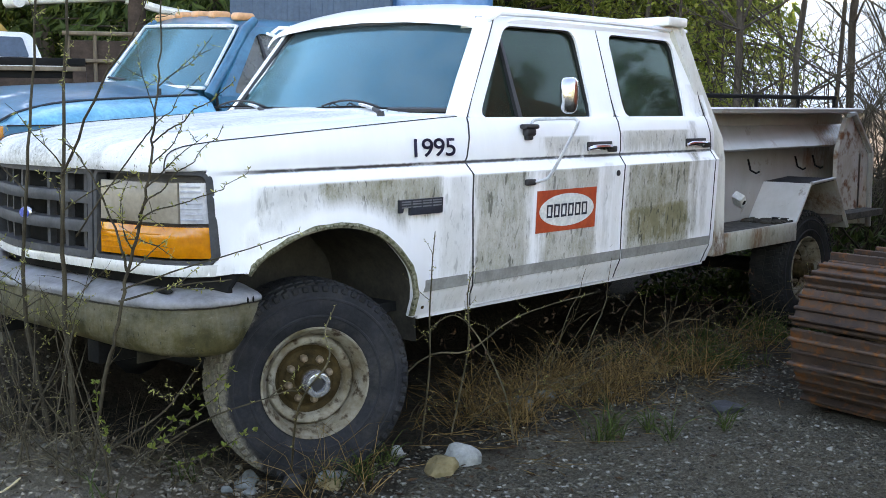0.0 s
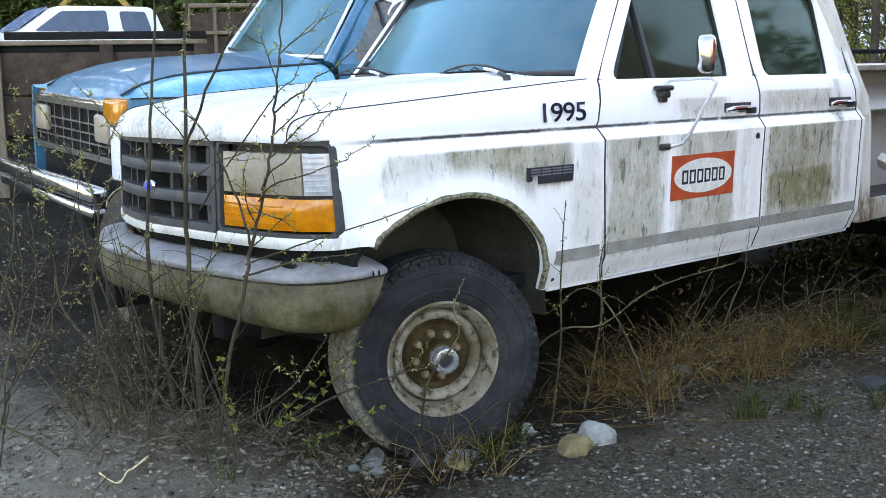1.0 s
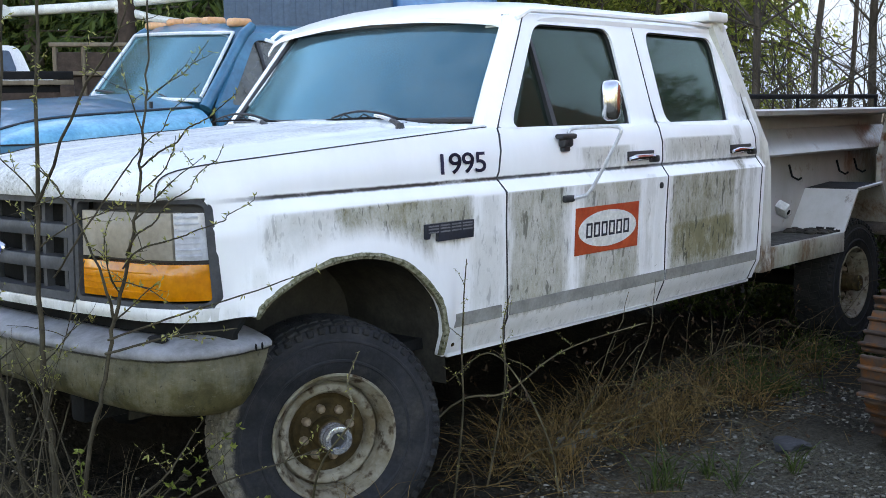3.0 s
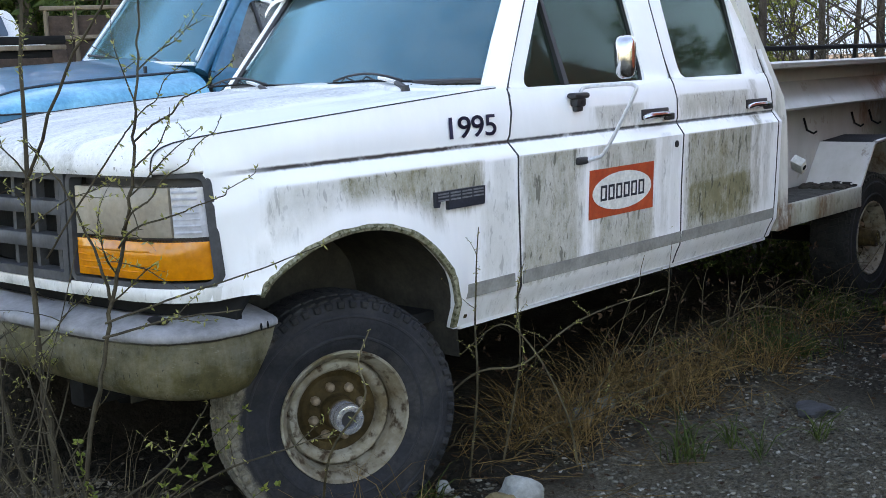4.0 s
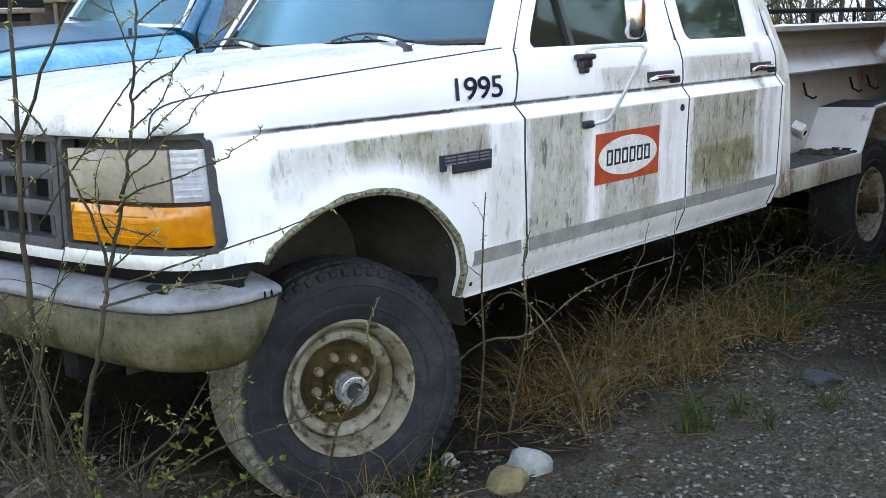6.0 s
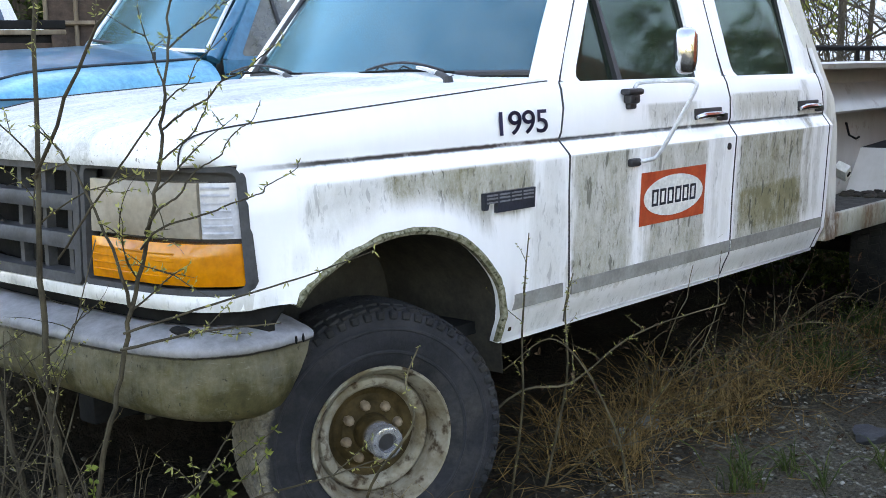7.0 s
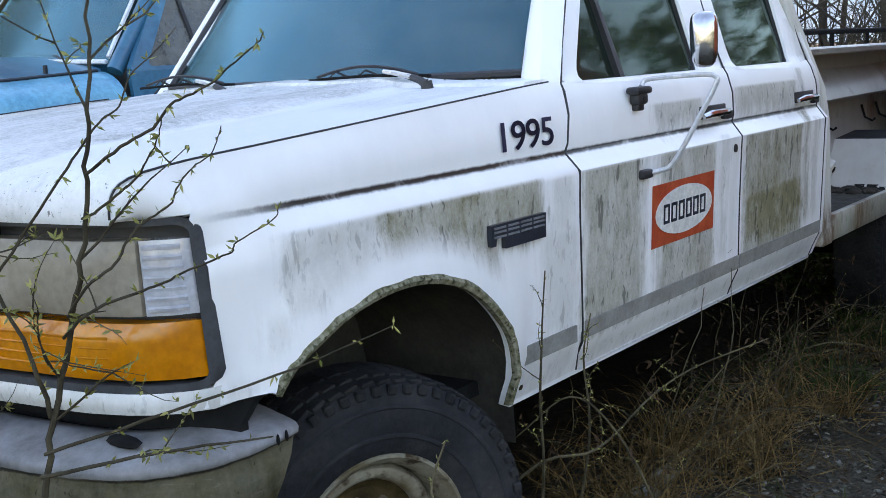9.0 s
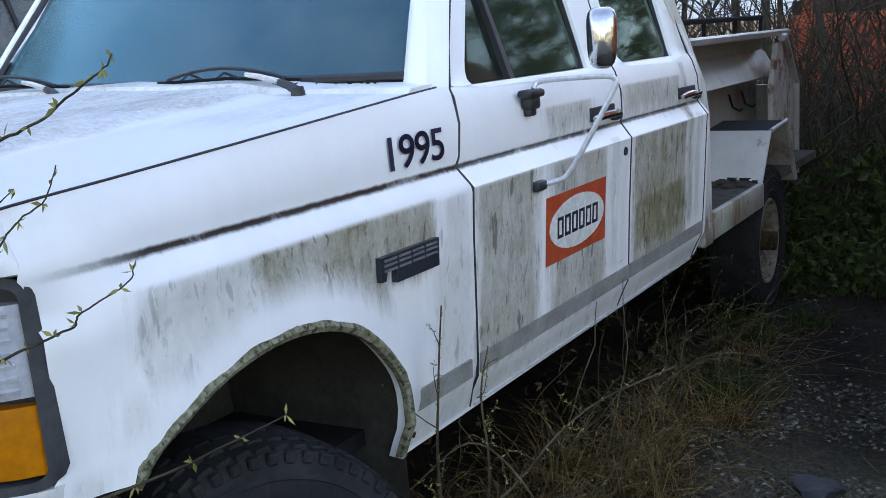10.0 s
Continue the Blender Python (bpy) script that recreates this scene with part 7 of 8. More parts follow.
for i in range(17):
    a, q = rng.uniform(0, 6.28), rng.uniform(0.1, 1.0)
    x, y = -1.12 + q * 0.42 * math.cos(a), 0.35 + q * 0.95 * math.sin(a)
    pts = bent((x, y, ground_z(x, y) - 0.03), (rng.normal() * 0.5, rng.normal() * 0.5, 1.0), rng.uniform(0.7, 1.6), 11, 0.13)
    rr = rng.uniform(0.0028, 0.0062)
    tube(twig_bm, pts, [rr * (1 - 0.75 * j / 11) for j in range(12)], 5, False)
    side_twigs([np.array(p) for p in pts], 7, 0.25, 0.97, 0.08, 0.38, 0.0018, 0.1, 0, 0.009)
part("pale_brushwood", twig_bm, M["twigpale"], shrub)["kind"] = "stuff"
quads("budding", np.concatenate(bud_list), M["bud"], shrub, "yellow-green buds")["kind"] = "stuff"

# loose sprig with green leaves under the bumper
sprig = thing("leafy_sprig", "low sprig with fresh green leaves under the bumper", "plant")
lf = []
for base, dirn, ln in (((-0.72, -0.80, 0.22), (0.45, -0.15, 0.55), 0.45), ((-0.66, -0.70, 0.20), (0.75, 0.0, 0.45), 0.5), ((-0.60, -0.78, 0.18), (0.8, -0.35, 0.25), 0.4), ((-0.80, -0.78, 0.24), (-0.1, -0.25, 0.8), 0.38)):
    pts = bent(base, dirn, ln, 9, 0.12)
    bm = bmesh.new()
    tube(bm, pts, [0.003 * (1 - 0.6 * j / 9) for j in range(10)], 4, False)
    part("stem", bm, M["twig"], sprig)
    for j in range(2, 10):
        k = 6
        lf.append(leaf_quads(np.repeat(pts[j][None], k, 0), unit(rng.normal(size=(k, 3)) + np.array([0, 0, 0.5])), rng.uniform(0.012, 0.030, k), rng.uniform(0.008, 0.017, k)))
quads("foliage", np.concatenate(lf), M["leaf"], sprig)["kind"] = "stuff"

# brambles growing up along the sill
bramble = thing("brambles", "tangled bare brambles growing out from under the truck", "bramble", kind="stuff")
twig_bm, bud_list = bmesh.new(), []
CANES = [[(0.30, -0.75, 0.05), (0.55, -0.98, 0.42), (0.71, -1.11, 0.46), (0.88, -1.19, 0.57), (1.04, -1.25, 0.62), (1.20, -1.40, 0.68)],
         [(0.85, -1.25, 0.06), (0.80, -1.24, 0.28), (0.73, -1.16, 0.51), (0.67, -1.06, 0.61), (0.60, -0.93, 0.50)],
         [(0.56, -0.98, 0.05), (0.55, -1.04, 0.40), (0.55, -1.04, 0.62), (0.55, -1.05, 0.76), (0.545, -1.06, 0.85), (0.55, -1.07, 0.97)],
         [(0.75, -0.98, 0.05), (0.78, -1.05, 0.45), (0.80, -1.03, 0.68), (0.83, -1.04, 0.80)],
         [(-0.12, -0.95, 0.10), (-0.31, -1.22, 0.44), (-0.27, -1.33, 0.61), (-0.24, -1.28, 0.70), (-0.20, -1.29, 0.79)]]
for pts in CANES:
    path = smooth_path(pts, 5)
    tube(twig_bm, path, [0.0042 * (1.1 - 0.7 * i / len(path)) for i in range(len(path))], 5, False)
    for i in range(2, len(path), 2):
        bud_at(path[i], path[i] - path[i - 1] + rng.normal(size=3) * 0.015, 0.014)
    if pts[0][0] > 0:
        side_twigs(path, 4, 0.3, 0.9, 0.05, 0.16, 0.0016, 0.2, 0, 0.011)
for _ in range(85):
    x = rng.uniform(0.65, 4.0)
    y = -0.80 + rng.normal() * 0.14
    pts = bent((x, y, ground_z(x, y) - 0.02), (rng.normal() * 0.5 + 0.1, -0.55 + rng.normal() * 0.35, 1.0), rng.uniform(0.3, 0.8), 10, 0.16, 0.10)
    tube(twig_bm, pts, [0.0032 * (1 - 0.65 * j / 10) for j in range(11)], 4, False)
    side_twigs([np.array(p) for p in pts], 2, 0.3, 0.95, 0.06, 0.22, 0.0015, 0.0, 0, 0.008)
part("canes", twig_bm, M["twigpale"], bramble)["kind"] = "stuff"
quads("bramble_buds", np.concatenate(bud_list), M["bud"], bramble)["kind"] = "stuff"
lf = []
for _ in range(150):
    x, y = rng.uniform(0.5, 3.8), -0.85 + rng.normal() * 0.18
    k = 3
    lf.append(leaf_quads(np.repeat(np.array([[x, y, ground_z(x, y) + rng.uniform(0.03, 0.5)]]), k, 0), unit(rng.normal(size=(k, 3))), rng.uniform(0.016, 0.036, k), rng.uniform(0.007, 0.015, k)))
quads("withered_leaves", np.concatenate(lf), M["litter"], bramble)["kind"] = "stuff"


def blades(spots, hmin, hmax, width, lean, curl):
    """Grass blades of two quads each."""
    out = []
    for x, y, n, rad in spots:
        a = rng.uniform(0, 6.2832, n)
        q = np.abs(rng.normal(size=n)) * rad
        bx, by = x + q * np.cos(a), y + q * np.sin(a)
        bz = np.array([ground_z(u, v) - 0.01 for u, v in zip(bx, by)])
        b = np.stack([bx, by, bz], 1)
        h = rng.uniform(hmin, hmax, n)[:, None]
        o = rng.normal(size=(n, 3)) * np.array([1, 1, 0])
        d0 = unit(np.array([0, 0, 1.0]) + o * lean)
        d1 = unit(d0 + o * curl + np.array([0, 0, -0.25]))
        d2 = unit(d1 + o * curl + np.array([0, 0, -0.55]))
        s = unit(np.cross(d0, rng.normal(size=(n, 3)))) * width
        m1 = b + d0 * h * 0.45
        m2 = m1 + d1 * h * 0.33
        tip = m2 + d2 * h * 0.25
        out += [np.stack([b - s, b + s, m1 + s * 0.85, m1 - s * 0.85], 1), np.stack([m1 - s * 0.85, m1 + s * 0.85, m2 + s * 0.55, m2 - s * 0.55], 1), np.stack([m2 - s * 0.55, m2 + s * 0.55, tip + s * 0.1, tip - s * 0.1], 1)]
    return np.concatenate(out)


spots = [(0.98 + rng.normal() * 0.16, -0.98 + rng.normal() * 0.11, 40, 0.06) for _ in range(7)]
spots += [(1.9 + rng.normal() * 0.34, -0.98 + rng.normal() * 0.15, 44, 0.06) for _ in range(20)]
spots += [(rng.uniform(0.8, 3.6), -0.98 + rng.normal() * 0.13, 30, 0.06) for _ in range(18)]
spots += [(0.15 + rng.normal() * 0.2, -1.12 + rng.normal() * 0.06, 18, 0.04) for _ in range(5)]
dry = quads("dry_grass", blades(spots, 0.10, 0.42, 0.0017, 0.60, 0.75), M["straw"])
spots = [(-0.95 + rng.normal() * 0.30, -0.42 + rng.normal() * 0.36, 24, 0.09) for _ in range(18)] + [(-0.45 + rng.normal() * 0.2, -0.62 + rng.normal() * 0.12, 20, 0.06) for _ in range(6)]
stems = quads("dead_stems", blades(spots, 0.06, 0.32, 0.0016, 1.1, 0.8), leaf_material("grey_dead_stems", (0.05, 0.040, 0.024), (0.21, 0.172, 0.105), 0.25, 0.85))
tagged(stems, "tangled grey dead grass stems round the shrub's foot", "grass", kind="stuff")
tagged(dry, "straw-coloured dry grass tufts beside the truck", "grass", kind="stuff")
spots = [(rng.uniform(2.4, 4.2), -0.98 + rng.normal() * 0.2, 40, 0.07) for _ in range(26)] + [(0.10 + rng.normal() * 0.12, -1.10 + rng.normal() * 0.05, 22, 0.03) for _ in range(4)]
spots += [(-0.45 + rng.normal() * 0.2, -0.75 + rng.normal() * 0.1, 8, 0.04) for _ in range(3)] + [(1.5 + rng.normal() * 0.5, -1.55 + rng.normal() * 0.15, 22, 0.04) for _ in range(6)]
spots += [(rng.uniform(4.5, 8.5), rng.uniform(-1.6, 0.4), 60, 0.12) for _ in range(40)]
gg = quads("green_grass", blades(spots, 0.06, 0.22, 0.0028, 0.4, 0.5), M["grass"])
tagged(gg, "green grass tufts on the gravel edge", "grass", kind="stuff")

# flat straws and dead leaves strewn on the ground
k = 1500
xs, ys = rng.uniform(-1.2, 4.5, k), -1.05 + rng.normal(size=k) * 0.35
b = np.stack([xs, ys, [ground_z(u, v) + 0.008 for u, v in zip(xs, ys)]], 1)
dd = unit(rng.normal(size=(k, 3)) * np.array([1, 1, 0.12]))
tagged(quads("leaf_litter", leaf_quads(b, dd, rng.uniform(0.015, 0.05, k), rng.uniform(0.005, 0.016, k)), M["litter"]), "brown dead leaves strewn on the ground", "leaf litter", kind="stuff")
k = 700
xs, ys = rng.uniform(0.6, 3.8, k), -1.05 + rng.normal(size=k) * 0.22
b = np.stack([xs, ys, [ground_z(u, v) + 0.012 for u, v in zip(xs, ys)]], 1)
dd = unit(rng.normal(size=(k, 3)) * np.array([1, 1, 0.15]))
tagged(quads("fallen_straw", leaf_quads(b, dd, rng.uniform(0.10, 0.30, k), np.full(k, 0.004)), M["straw"]), "flattened straw on the ground", "straw", kind="stuff")

# leaf mould gathered at the foot of the windscreen
k = 420
vv = rng.uniform(-0.95, 0.95, k)
b = np.array([tuple(screen_pt(0.0, v) + Vector((-0.03 - 0.035 * rng.random(), 0, -0.018 + 0.012 * rng.random()))) for v in vv])
tagged(quads("leaf_mould", leaf_quads(b, unit(rng.normal(size=(k, 3)) * np.array([1, 1, 0.25])), rng.uniform(0.008, 0.032, k), rng.uniform(0.005, 0.014, k)), leaf_material("dark_leaf_mould", (0.014, 0.012, 0.007), (0.06, 0.055, 0.025), 0.1, 0.9)), "dark leaf mould along the foot of the windscreen", "leaf litter", kind="stuff")

# ---- stones ----
M["stone_w"] = surface("pale_stone", (0.19, 0.195, 0.175), (0.32, 0.325, 0.30), 14, 0.8, 0, 70, 0.3)
M["stone_b"] = surface("ochre_stone", (0.16, 0.12, 0.06), (0.24, 0.19, 0.10), 14, 0.8, 0, 70, 0.3)
M["stone_g"] = surface("grey_stone", (0.10, 0.108, 0.098), (0.20, 0.21, 0.195), 14, 0.8, 0, 70, 0.3)
M["stone_d"] = surface("dark_stone", (0.020, 0.020, 0.021), (0.045, 0.046, 0.048), 14, 0.7, 0, 70, 0.3)


def stone(bm, seed, sx, sy, sz, m, sub=3):
    b = bmesh.new()
    bmesh.ops.create_icosphere(b, subdivisions=sub, radius=1)
    o = Vector((seed * 3.7, seed * 1.3, 0))
    cuts = random.Random(seed * 17)
    flats = [(Vector([cuts.gauss(0, 1) for _ in range(3)]).normalized(), cuts.uniform(0.58, 0.85)) for _ in range(9)]
    for v in b.verts:
        for way, far in flats:
            over = v.co.dot(way) - far
            if over > 0:
                v.co -= way * over
        v.co *= 1 + 0.28 * noise.noise(v.co * 0.9 + o) + 0.10 * noise.noise(v.co * 2.5 + o)
        v.co = Vector((v.co.x * sx, v.co.y * sy, v.co.z * sz))
    join(bm, b, m)


for i, (x, y, sx, sy, sz, mk, turn, lab) in enumerate([
        (0.55, -1.215, 0.085, 0.05, 0.055, "stone_w", -35, "pale angular stone"), (0.40, -1.245, 0.055, 0.05, 0.055, "stone_b", 0, "rounded ochre stone"),
        (-0.22, -0.80, 0.07, 0.045, 0.045, "stone_g", 20, "grey rounded stone"), (0.02, -1.03, 0.065, 0.05, 0.045, "stone_g", 0, "grey rounded stone"),
        (-0.03, -1.07, 0.04, 0.035, 0.035, "stone_b", 0, "brownish stone"), (-0.10, -0.94, 0.05, 0.04, 0.03, "stone_d", 0, "dark stone"),
        (2.03, -1.60, 0.10, 0.075, 0.034, "stone_d", 15, "dark wet stone"), (1.52, -0.92, 0.06, 0.05, 0.035, "stone_g", 30, "grey stone in the dry grass"),
        (0.42, -0.98, 0.03, 0.025, 0.025, "stone_w", 0, "small pale stone"), (1.25, -0.96, 0.07, 0.06, 0.05, "stone_g", 40, "mossy grey stone"),
        (-0.35, -0.86, 0.022, 0.018, 0.016, "stone_g", 0, "small pale stone"), (-0.30, -0.93, 0.020, 0.018, 0.016, "stone_g", 0, "small pale stone")]):
    bm = bmesh.new()
    stone(bm, i + 1, sx * 1.2, sy * 1.2, sz * 1.2, pose(x, y, ground_z(x, y) + sz * 0.15, 0, 0, turn))
    tagged(part("stone", bm, M[mk], angle=28), lab + " on the gravel", "stone", "stones by the truck")


def scatter(name, n, xr, yr, smin, smax, material, label, sub=1, keep=lambda x, y: True, jag=0.0):
    protos = []
    for i in range(8):
        b = bmesh.new()
        stone(b, i + 20, 1, rng.uniform(0.6, 1.0), rng.uniform(0.45, 0.8), Matrix(), sub)
        b.verts.ensure_lookup_table()
        V = np.array([v.co[:] for v in b.verts])
        if jag:
            V = V * (1 + jag * rng.normal(size=(len(V), 1))) * np.array([1, 1, 0.7])
        Fs = np.array([[v.index for v in f.verts] for f in b.faces])
        b.free()
        protos.append((V, Fs))
    vv, ff, o = [], [], 0
    for _ in range(n):
        x, y = rng.uniform(*xr), rng.uniform(*yr)
        if not keep(x, y):
            continue
        V, Fs = protos[rng.integers(8)]
        s = smin + (smax - smin) * rng.random() ** 3
        a = rng.uniform(0, 6.28)
        R = np.array([[math.cos(a), -math.sin(a), 0], [math.sin(a), math.cos(a), 0], [0, 0, 1]])
        vv.append((V * s) @ R.T + np.array([x, y, ground_z(x, y) + s * 0.2]))
        ff.append(Fs + o)
        o += len(V)
    me = bpy.data.meshes.new(name)
    me.from_pydata(np.concatenate(vv).tolist(), [], np.concatenate(ff).tolist())
    me.polygons.foreach_set("use_smooth", [not jag] * len(me.polygons))
    me.materials.append(material)
    return tagged(new(name, me), label, "gravel", kind="stuff")


def gravel_mat():
    m, n, l, p = nodes_of("mixed_gravel")
    gi = n.new("ShaderNodeNewGeometry")
    col = ramp(n, l, gi.outputs["Random Per Island"], [(0.0, (0.028, 0.025, 0.019)), (0.5, (0.085, 0.078, 0.058)), (0.80, (0.125, 0.117, 0.090)), (0.95, (0.20, 0.19, 0.155)), (1.0, (0.30, 0.285, 0.245))])
    col = mixc(n, l, 0.5, col, ramp(n, l, tex_noise(n, l, 60, 3), [(0.3, grey(0.5)), (0.7, grey(1.4))]), "MULTIPLY")
    l.new(col, p.inputs["Base Color"])
    p.inputs["Roughness"].default_value = 0.8
    p.inputs["Specular IOR Level"].default_value = 0.2
    return m


GM = gravel_mat()
M["mudcrumb"] = surface("grey_mud_crumbs", (0.12, 0.104, 0.078), (0.25, 0.225, 0.175), 20, 0.95, 0, 80, 0.5, rand=0.4)
M["clod"] = surface("crumbly_brown_soil", (0.10, 0.086, 0.064), (0.27, 0.235, 0.18), 30, 0.95, 0, 90, 0.6, rand=0.5)
scatter("soil_clods", 6500, (-1.75, -0.15), (-1.25, 0.75), 0.002, 0.017, M["clod"], "crumbled brown soil clods at the shrub's foot", 2, lambda x, y: math.hypot((x + 0.85) / 0.75, (y + 0.35) / 0.85) < 1.0 + 0.3 * noise.noise((x * 3, y * 3, 0)), 0.28)["category"] = "soil"
scatter("mud_crumbs", 14000, (-3.0, -0.3), (-2.2, 2.4), 0.002, 0.013, M["mudcrumb"], "small crumbs of grey mud on the ground", 1, jag=0.3)["category"] = "soil"
# pale curled straw on the bare ground
bm = bmesh.new()
P3 = smooth_path([(-1.225, -0.671, 0), (-1.221, -0.703, 0.008), (-1.199, -0.749, 0.0), (-1.165, -0.744, 0.012), (-1.143, -0.738, 0.006), (-1.085, -0.735, 0.02)], 4)
tube(bm, [(p[0], p[1], ground_z(p[0], p[1]) + 0.012 + p[2]) for p in P3], [0.0022 + 0.002 * math.sin(i * 1.9) ** 2 for i in range(len(P3))], 5)
tagged(part("dry_stalk", bm, surface("pale_straw", (0.45, 0.33, 0.16), (0.62, 0.52, 0.34), 30, 0.7, 0, 80, 0.2)), "pale broken straw stalk lying on the mud", "straw")
scatter("gravel", 30000, (-1.6, 3.2), (-2.6, -1.0), 0.002, 0.0145, GM, "loose grey gravel stones", 1, jag=0.24, keep= lambda x, y: (y < -1.0 - 0.12 * math.sin(x * 3) or x < 0.9) and noise.noise((x * 1.9, y * 1.9, 7.0)) + 0.5 * noise.noise((x * 5.1, y * 5.1, 3.0)) > -0.22)
scatter("gravel_yard", 4000, (-3.0, 3.5), (-0.9, 6.5), 0.005, 0.026, GM, "loose gravel stones in the yard", 1, lambda x, y: x < 0.2 or y > 1.2)
scatter("gravel_far", 4000, (2.5, 9.0), (-3.2, -0.6), 0.003, 0.017, GM, "loose gravel stones beside the bed", 1, jag=0.22)


# ---- trees ----
def conifer(h, r, seed, needle, sprays=5200, limbs=70, low=0.08, fine=1.0):
    t = thing("conifer", "tall conifer with drooping green boughs", "tree", "trees behind the yard")
    bm = bmesh.new()
    tr = bent((0, 0, -0.2), (0, 0, 1), h, 12, 0.02)
    tube(bm, tr, [0.17 * (h / 12) * (1.05 - i / 12.5) for i in range(13)], 8)
    ends, dirs = [], []
    for i in range(limbs):
        f = low + (0.97 - low) * (i / limbs) ** 0.9
        z = f * h
        a = rng.uniform(0, 6.28)
        L = r * (1 - f) ** 0.7 * rng.uniform(0.65, 1.15) + 0.25
        p0 = np.array([0, 0, z]) + np.array(tr[min(12, int(f * 12))]) * np.array([1, 1, 0])
        pts = bent(p0, (math.cos(a), math.sin(a), 0.15), L, 7, 0.10, 0.09)
        tube(bm, pts, [0.028 * (1 - 0.85 * j / 7) + 0.003 for j in range(8)], 4, False)
        k = int(sprays / limbs * (0.5 + L / r))
        u = rng.uniform(0.15, 1.0, k) * 7
        P = np.array(pts)
        i0 = np.minimum(u.astype(int), 6)
        base = P[i0] + (P[i0 + 1] - P[i0]) * (u - i0)[:, None] + rng.normal(size=(k, 3)) * np.array([0.16, 0.16, 0.10]) * (0.6 + 0.3 * L)
        ends.append(base)
        dirs.append(unit(unit(P[i0 + 1] - P[i0]) * 0.6 + rng.normal(size=(k, 3)) * 0.55 + np.array([0, 0, -0.55])))
    part("trunk", bm, M["bark"], t)
    base, dr = np.concatenate(ends), np.concatenate(dirs)
    k = len(base)
    quads("crown", leaf_quads(base, dr, rng.uniform(0.14, 0.36, k) * fine, rng.uniform(0.05, 0.11, k) * fine), needle, t)
    return t


def bare_tree(h, seed, leafy=0):
    t = thing("bare_tree", "slender bare tree with thin twigs", "tree", "bare trees by the water")
    bm = bmesh.new()
    tips = []

    def grow(p, d, L, rad, level):
        n = 8 if level == 0 else 5
        pts = bent(p, d, L, n, 0.05 if level == 0 else 0.15, -0.02)
        tube(bm, pts, [rad * (1 - 0.75 * j / n) for j in range(n + 1)], 7 if level == 0 else 4, False)
        if level < 3:
            for _ in range((24, 8, 6)[level]):
                f = rng.uniform(0.18 if level == 0 else 0.15, 0.97)
                i = int(f * n)
                o = unit(rng.normal(size=3) * np.array([1, 1, 0.4]))
                dd = unit(np.array(pts[min(i + 1, n)]) - np.array(pts[max(i - 1, 0)])) * 0.5 + o * 0.8 + np.array([0, 0, 0.15])
                grow(pts[i], dd, L * rng.uniform(0.2, 0.42) * (1.1 - 0.5 * f), rad * 0.32 * (1.1 - 0.6 * f), level + 1)
        else:
            tips.extend(pts[2:])
    grow((0, 0, -0.2), (rng.normal() * 0.05, rng.normal() * 0.05, 1), h, 0.052 * h / 10, 0)
    part("trunk", bm, M["bark"], t)
    if leafy:
        P = np.array(tips)
        P = P[rng.integers(0, len(P), leafy)] + rng.normal(size=(leafy, 3)) * 0.08
        quads("crown", leaf_quads(P, unit(rng.normal(size=(leafy, 3))), rng.uniform(0.05, 0.12, leafy), rng.uniform(0.03, 0.06, leafy)), M["needlelit"], t)
    return t


def spread(kinds, places):
    """The first places take the trees as built, the others copies of them."""
    for i, (x, y, s) in enumerate(places):
        src = kinds[i % len(kinds)]
        m = Matrix.Translation((x, y, ground_z(x, y) - 0.05)) @ Matrix.Rotation(rng.uniform(0, 6.28), 4, "Z") @ Matrix.Scale(s, 4)
        if i < len(kinds):
            src.matrix_basis = m
        else:
            c = copy_thing(src, m)


def polar(az, d):
    return -2.2 + d * math.cos(radians(az)), -3.3 + d * math.sin(radians(az))


dark_kinds = [conifer(13, 2.6, i, M["needle"]) for i in range(3)]
places = [(*polar(az, d), s) for az, d, s in
          [(33, 22, 1.15), (37, 20, 1.1), (41, 22, 1.2), (45, 23, 1.15), (49, 25, 1.2), (53, 24, 1.15), (57, 27, 1.2), (61, 26, 1.1), (65, 29, 1.2), (69, 28, 1.15), (73, 30, 1.2), (78, 29, 1.1), (83, 30, 1.2),
           (88, 30, 1.1), (35, 26, 1.3), (43, 27, 1.35), (47, 29, 1.4), (51, 30, 1.4), (55, 32, 1.4), (31, 25, 1.2), (39, 28, 1.3), (63, 33, 1.3), (71, 34, 1.3), (80, 36, 1.3),
           # here those from azimuth 40 to 52 are added to screen off the sun
           (95, 33, 1.1), (104, 34, 1.0), (43, 18.5, 1.05), (46.5, 19.5, 1.1), (49.5, 20.5, 1.1), (52, 20, 1.0), (40, 24, 1.2), (45, 31, 1.5), (48, 33, 1.5)]]
spread(dark_kinds, places)
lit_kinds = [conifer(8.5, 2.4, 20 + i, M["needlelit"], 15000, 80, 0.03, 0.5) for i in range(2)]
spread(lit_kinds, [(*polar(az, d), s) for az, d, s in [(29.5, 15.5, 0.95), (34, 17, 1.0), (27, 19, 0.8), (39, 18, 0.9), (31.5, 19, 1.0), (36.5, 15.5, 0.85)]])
bare_kinds = [bare_tree(10, 40 + i) for i in range(3)]
